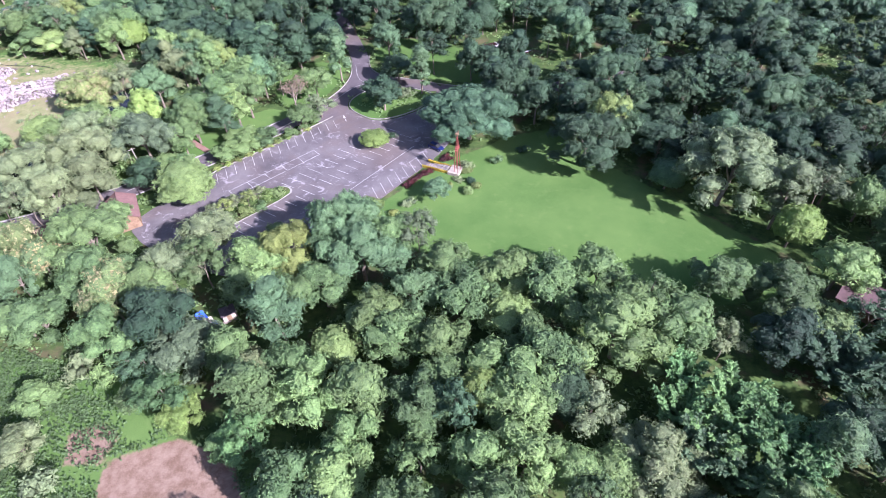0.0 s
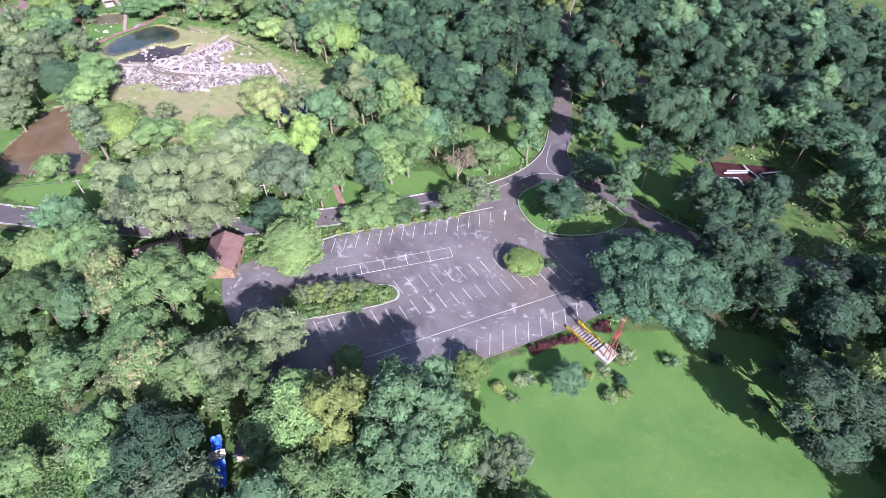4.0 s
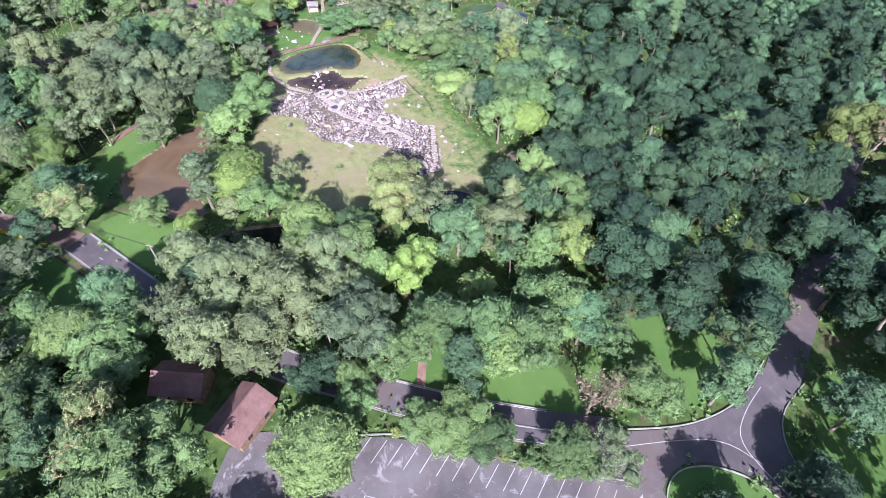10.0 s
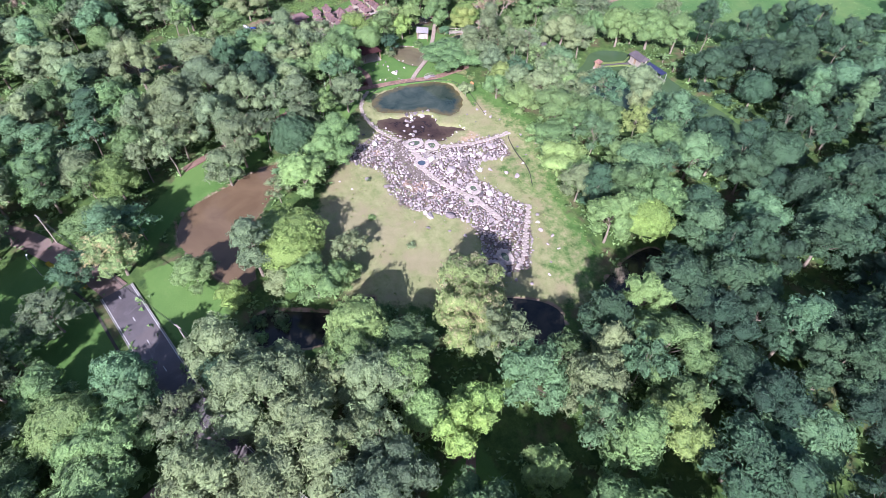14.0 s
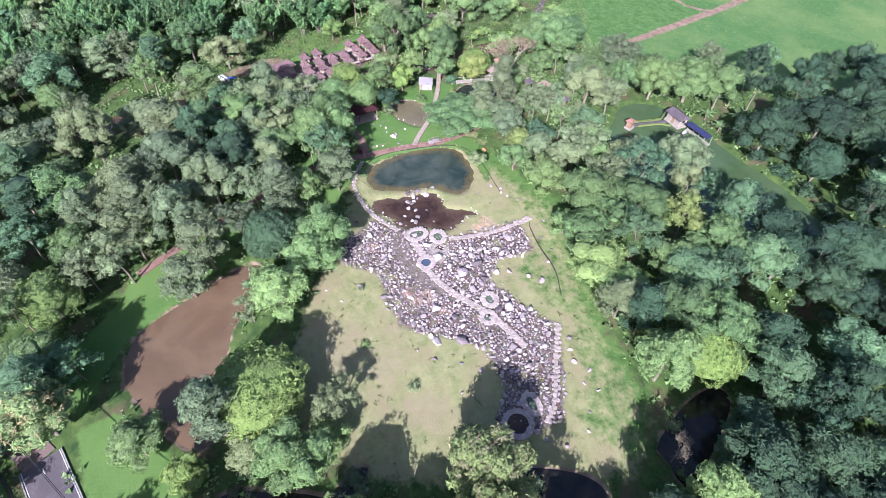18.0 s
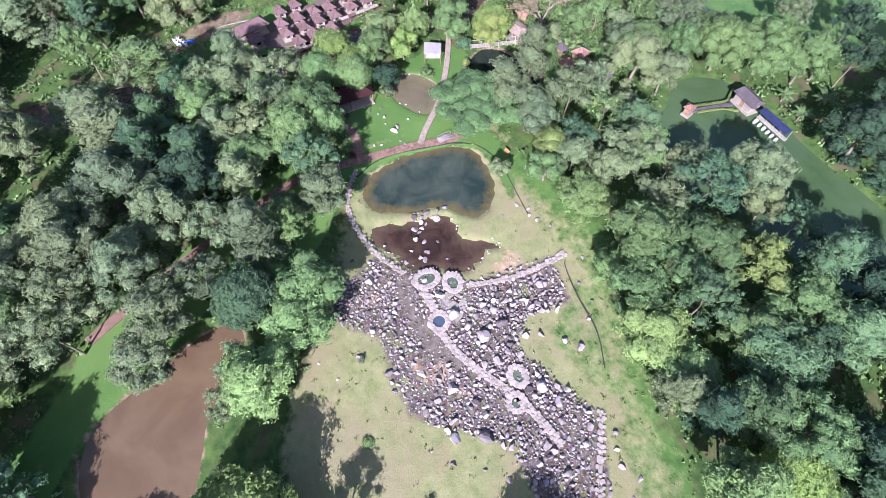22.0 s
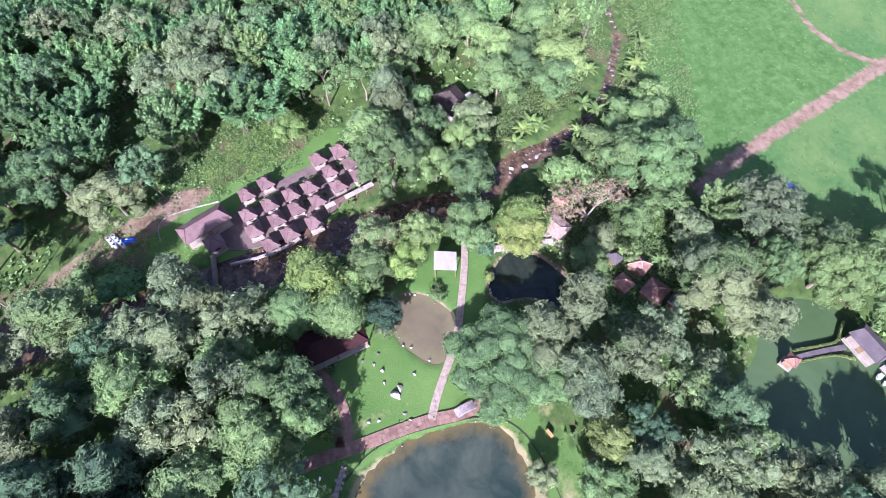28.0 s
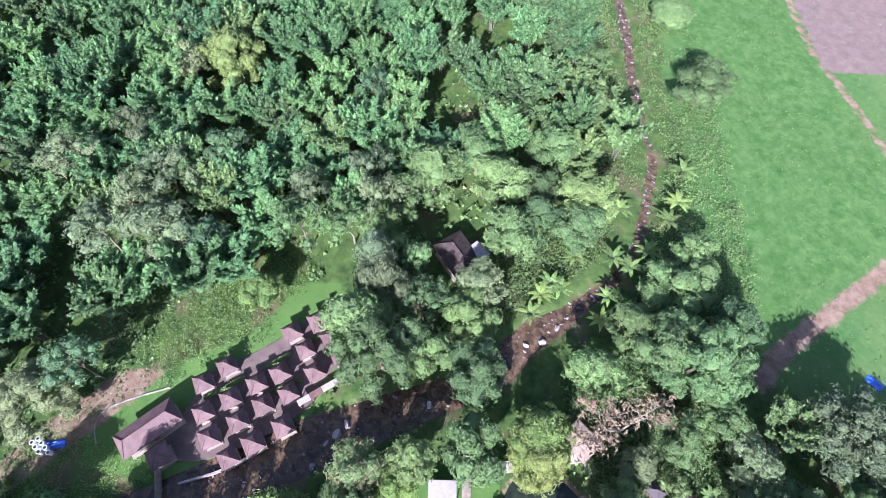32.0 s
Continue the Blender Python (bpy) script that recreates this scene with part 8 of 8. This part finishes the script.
plant("airy", -231.8, 170.4, 11, 4.6, "mid", "among the huts and the creek")
plant("round", -244.8, 196.6, 10, 4.6, "mid", "among the huts and the creek")
plant("round", -224.2, 169.6, 9, 4.0, "mid", "among the huts and the creek")
plant("round", -220.6, 214.0, 8, 3.4, "fresh", "among the huts and the creek")
plant("round", -193.2, 135.4, 12, 4.4, "mid", "shading the pavilion")
plant("airy", -151.0, 111.6, 6.5, 2.8, "grey", "on the bank of the muddy pond")
plant("airy", -145.6, 107.6, 6.5, 3.0, "grey", "on the bank of the muddy pond")
plant("round", -216.4, 122.6, 12, 4.6, "grey", "on the creek bank below the hall")
plant("airy", -211.4, 117.0, 11, 4.4, "grey", "on the creek bank below the hall")
plant("round", -156.2, 195.2, 10, 4.2, "grey", "beside the green pond")
plant("round", -143.8, 201.6, 9, 3.8, "grey", "beside the green pond")
plant("round", -207.4, 148.6, 8, 3.2, "fresh", "beside the pavilion")
plant("banana", -166.0, 226.6, 3.4, 2.6, "mid", "beside the green pond")
plant("banana", -160.4, 226.0, 3.4, 2.6, "mid", "beside the green pond")
plant("banana", -154.0, 226.6, 3.4, 2.6, "mid", "beside the green pond")
plant("bush", -148.0, 227.0, 2.4, 3.0, "deep", "beside the green pond")
plant("bush", -141.0, 227.6, 2.6, 3.2, "deep", "beside the green pond")
plant("bush", -134.0, 227.6, 2.6, 3.2, "deep", "beside the green pond")
plant("bush", -128.0, 227.0, 2.6, 3.2, "deep", "beside the green pond")
plant("banana", -192.9, 197.6, 2.6, 1.8, "fresh", "beside the huts")
plant("banana", -224.0, 199.6, 3.0, 2.2, "lime", "beside the creek")
plant("banana", -232.6, 198.2, 3.0, 2.4, "lime", "beside the creek")
plant("banana", -238.4, 210.4, 3.2, 2.6, "lime", "beside the creek")

# ---- the wood that fills the rest ----
CLEAR = [(LOT, 1.5), (FORK, 1.5), (LAWN, 1.0), (CLEARING, 1.0), (HUT_LAWN, 1.5), (BUNGALOWS, 1.0), (FIELD, -2.0), (MUD, 0.0), (YARD, 0.0), (WEST_LAWN, 0.0), (WEST_SOIL, 2.0), (MID_LAWN, 0.0),
         (FAR_LAWN, -5.5), (RIVER_BANK, -1.5), (EAST_LAWN, -3.0), (FORK_LAWN, -6.0), (WOOD_LAWN, -5.0), (SLOPE, -3.0), (HALL_SIDE, 0.0)] + [([(-90, 79), (-83, 88), (-77, 84), (-80, 75), (-86, 73)], 2.5)] + [(POOL_EAST, 4.5), ([(7, 162), (24, 160), (26, 176), (9, 178)], 2.5)] + [([(-246, 175), (-235, 175), (-233, 187), (-245, 187)], 1.2)] + [([(-198, 182), (-186, 182), (-187, 198), (-198, 198)], 2.5)] + [(o, 1.5) for o in PONDS.values()]
# the last entry is a gap for the camera's sight of the tarpaulin shelter
LANES = [(MAIN_ROAD, 3.2), (NORTH_ROAD, 1.9), (EAST_ROAD, 3.4), (FAR_ROAD, 3.0), (CREEK, 6.0), (FIELD_ROAD, 5.0), ([(-50, 60.5), (-36, 53)], 3.4)]


VIEW = [(-85, 5), (75, 5), (175, 215), (60, 250), (-85, 360), (-200, 350), (-285, 320), (-375, 100), (-300, 20), (-160, 20)]
draw = np.random.RandomState(21)
TX, TY = draw.uniform(-375, 175, 22000), draw.uniform(5, 360, 22000)
fits = edge_distance(TX, TY, VIEW) < 0
for outline, margin in CLEAR:
    fits &= edge_distance(TX, TY, outline) > margin
for line, margin in LANES:
    fits &= line_distance(TX, TY, line) > margin
# the camera's flight, roughly, as a line on the plan
FLIGHT_LINE = [(0, 20), (0, 60), (-30, 100), (-75, 120), (-140, 140), (-235, 175)]
scatter = random.Random(21)
taken = np.array(SPOTS)
wanted = []
# outline of the cloud's shade, which is put into the leaf colours inside it
CLOUD_SHADE = [(20, 110), (-20, 130), (-52, 146), (-76, 161), (-103, 175), (-122, 191), (-152, 224), (-185, 245), (-160, 400), (300, 400), (300, 60), (60, 80)]
shady = edge_distance(TX[fits], TY[fits], CLOUD_SHADE)
for k, (x, y) in enumerate(zip(TX[fits].tolist(), TY[fits].tolist())):
    if len(wanted) > 1250:
        break
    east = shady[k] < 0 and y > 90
    hill = x < -235 or (x < -200 and y < 105)
    roll = scatter.random()
    brook = x < -212 and y > 180
    bamboo = x < -248 and y < 225
    near = 0.50
    if bamboo and roll < 0.8:
        near = 0.36
        kind, high, wide = "bamboo", scatter.uniform(10, 14), scatter.uniform(4.6, 6.2)
        leaf = "teal" if roll < 0.68 else "mid"
    elif roll < 0.14:
        kind, high, wide = "dome", scatter.uniform(8, 13), scatter.uniform(3.6, 6.0)
        leaf = scatter.choice(("mid", "deep", "fresh", "lime", "mid"))
    elif roll < 0.62:
        kind, high, wide = "round", scatter.uniform(9, 15), scatter.uniform(4.0, 6.8)
        leaf = scatter.choice(("mid", "mid", "deep", "fresh", "grey", "blue"))
    elif roll < 0.80:
        kind, high, wide = "tall", scatter.uniform(12, 18), scatter.uniform(3.2, 4.6)
        leaf = scatter.choice(("mid", "deep", "grey", "blue"))
    else:
        kind, high, wide = "airy", scatter.uniform(11, 15.5), scatter.uniform(3.8, 5.4)
        leaf = scatter.choice(("grey", "grey", "mid", "dry" if roll > 0.985 else "blue"))
    if brook and kind != "bamboo":
        high, leaf = high * 0.68, scatter.choice(("fresh", "fresh", "mid"))
    elif hill and leaf in ("deep", "fresh"):
        leaf = "grey"
    if x < -160 and y < 150 and leaf in ("fresh", "lime"):
        leaf = scatter.choice(("grey", "mid"))
    # darker leaves stand in for the cloud's shade
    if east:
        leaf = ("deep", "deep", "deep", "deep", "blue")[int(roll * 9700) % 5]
    if ((taken[:, 0] - x) ** 2 + (taken[:, 1] - y) ** 2 < (near * (wide + taken[:, 2])) ** 2).any():
        continue
    if x < -205 and y > 178 and line_distance(np.array([x]), np.array([y]), CREEK)[0] < 7.5:
        continue
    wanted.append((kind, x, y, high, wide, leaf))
    taken = np.vstack([taken, (x, y, wide)])
# the nearest of a kind to the camera's flight stand as trees of their own; the rest is far woodland, joined by leaf
# colour
gap = line_distance(np.array([w[1] for w in wanted]), np.array([w[2] for w in wanted]), FLIGHT_LINE)
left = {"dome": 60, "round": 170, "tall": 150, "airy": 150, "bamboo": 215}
far = {}
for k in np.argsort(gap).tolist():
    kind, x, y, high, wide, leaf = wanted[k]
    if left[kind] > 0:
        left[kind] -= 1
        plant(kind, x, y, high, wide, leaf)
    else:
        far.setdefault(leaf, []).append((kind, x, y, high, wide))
FAR_SHAPES = {}
for kind in ("round", "tall", "airy", "bamboo", "dome"):
    for trunk, crown, top, w in PLANTS[kind][:3]:
        v = np.empty(len(crown.vertices) * 3)
        crown.vertices.foreach_get("co", v)
        q = np.array([p.vertices[:] for p in crown.polygons])
        soft = np.array([p.use_smooth for p in crown.polygons])
        keep = soft | (np.arange(len(q)) % 8 < 4) if kind != "bamboo" else np.arange(len(q)) % 5 < 3
        FAR_SHAPES.setdefault(kind, []).append((v.reshape(-1, 3), q[keep], top, w))
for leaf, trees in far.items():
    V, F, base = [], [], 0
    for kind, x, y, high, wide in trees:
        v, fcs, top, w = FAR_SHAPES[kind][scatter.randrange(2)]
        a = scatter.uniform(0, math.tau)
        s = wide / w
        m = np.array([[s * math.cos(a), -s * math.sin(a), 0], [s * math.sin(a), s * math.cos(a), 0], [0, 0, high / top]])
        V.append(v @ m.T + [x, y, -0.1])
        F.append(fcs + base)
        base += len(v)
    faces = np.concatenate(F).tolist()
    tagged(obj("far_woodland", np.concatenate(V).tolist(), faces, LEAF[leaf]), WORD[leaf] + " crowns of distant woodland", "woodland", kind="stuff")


# ---- undergrowth ----
def undergrowth(name, outlines, count, size, leaf, label, seed, avoid=True, lift=0.5, per=7, blade=0.85):
    """Low scrub, ferns and weeds: loose clumps of leaves over the ground."""
    r = np.random.RandomState(seed)
    x0, x1 = min(p[0] for o in outlines for p in o), max(p[0] for o in outlines for p in o)
    y0, y1 = min(p[1] for o in outlines for p in o), max(p[1] for o in outlines for p in o)
    X, Y = r.uniform(x0, x1, count), r.uniform(y0, y1, count)
    ok_ = np.min([edge_distance(X, Y, o) for o in outlines], 0) < 0
    for outline in PONDS.values():
        ok_ &= edge_distance(X, Y, outline) > 0.4
    ok_ &= (line_distance(X, Y, CREEK) > np.where(Y > 185, 2.6, 4.5)) & (edge_distance(X, Y, YARD_SOIL) > 0)
    if avoid:
        for outline, margin in CLEAR:
            if outline:
                ok_ &= edge_distance(X, Y, outline) > max(0.3, margin - 1)
        for line, margin in LANES:
            ok_ &= line_distance(X, Y, line) > margin - 1.2
    X, Y = X[ok_], Y[ok_]
    clump = np.sin(X * 0.35) * np.sin(Y * 0.41 + 1) + np.sin(X * 0.13 + 2) * np.sin(Y * 0.11)
    keep = clump > r.uniform(-1.6, 0.6, len(X))
    X, Y, clump = X[keep], Y[keep], clump[keep]
    P = np.repeat(np.stack([X, Y, np.zeros(len(X))], 1), per, 0) + r.normal(size=(len(X) * per, 3)) * [size, size, 0]
    P[:, 2] = np.abs(r.normal(size=len(P))) * lift * (0.6 + 0.5 * np.repeat(np.clip(clump, 0, 2), per))
    N = r.normal(size=P.shape) * 0.6 + [0, 0, 0.9]
    N /= np.linalg.norm(N, axis=1)[:, None]
    vs, fs = leaf_faces(P, N, size * blade, 1.1, r)
    return tagged(obj(name, vs.tolist(), fs.tolist(), LEAF[leaf]), label, "undergrowth", kind="stuff")


undergrowth("undergrowth", [VIEW], 22000, 0.75, "mid", "leafy green undergrowth on the woodland floor", 5)
undergrowth("ferns", [VIEW], 9000, 0.7, "fresh", "fresh green ferns and saplings on the woodland floor", 6)
undergrowth("field_weeds", [FIELD], 6000, 0.16, "mid", "low weeds over the green field", 7, False, 0.08)
undergrowth("creek_scrub", [[(-300, 262), (-262, 246), (-232, 232), (-214, 222), (-212, 200), (-222, 205), (-244, 216), (-270, 226), (-300, 238)]], 7000, 0.6, "mid", "green scrub along the creek banks", 8, False, 0.7, 16, 0.42)
undergrowth("creek_thicket", [[(-270, 222), (-258, 222), (-243, 214), (-231, 202), (-228, 186), (-225, 176), (-233, 170), (-234, 186), (-246, 188), (-256, 204)]], 7000, 0.5, "fresh", "rank fresh green thicket on the creek bank", 15, False, 1.0, 14, 0.5)
undergrowth("hut_thicket", [[(-212, 186), (-215, 198), (-206, 206), (-196, 209), (-187, 204), (-184, 196), (-184, 186), (-190, 181), (-198, 183)]], 4200, 0.45, "mid", "leafy thicket among the huts", 16, False, 0.8, 14, 0.5)
undergrowth("yard_scrub", [YARD], 9000, 0.42, "mid", "rank green scrub over the yard", 9, False, 0.45)
undergrowth("slope_scrub", [SLOPE, HALL_SIDE], 9000, 0.36, "lime", "pale scrub on the slope above the bungalows", 12, False, 0.3, 12, 0.36)
undergrowth("bank_scrub", [MUD, [(-246, 118), (-236, 130), (-238, 146), (-248, 158), (-256, 140)]], 1500, 0.6, "mid", "scrub on the bare bank", 10, False, 0.5, 16, 0.4)
undergrowth("clearing_weeds", [CLEARING], 900, 0.24, "yellow", "dry tufts of grass over the clearing", 11, False, 0.06)
reeds = random.Random(14)
for outline, count in ((SWAMP, 16), (POOL_EAST, 4), (POOL_FAR, 4)):
    x0, x1, y0, y1 = min(p[0] for p in outline), max(p[0] for p in outline), min(p[1] for p in outline), max(p[1] for p in outline)
    for _ in range(count):
        x, y = reeds.uniform(x0, x1), reeds.uniform(y0, y1)
        if edge_distance(np.array([x]), np.array([y]), outline)[0] < 1.0:
            plant("bush", x, y, reeds.uniform(0.9, 2.0), reeds.uniform(0.9, 2.2), reeds.choice(("mid", "grey", "fresh")), "in the shallow pool", z=-0.45)
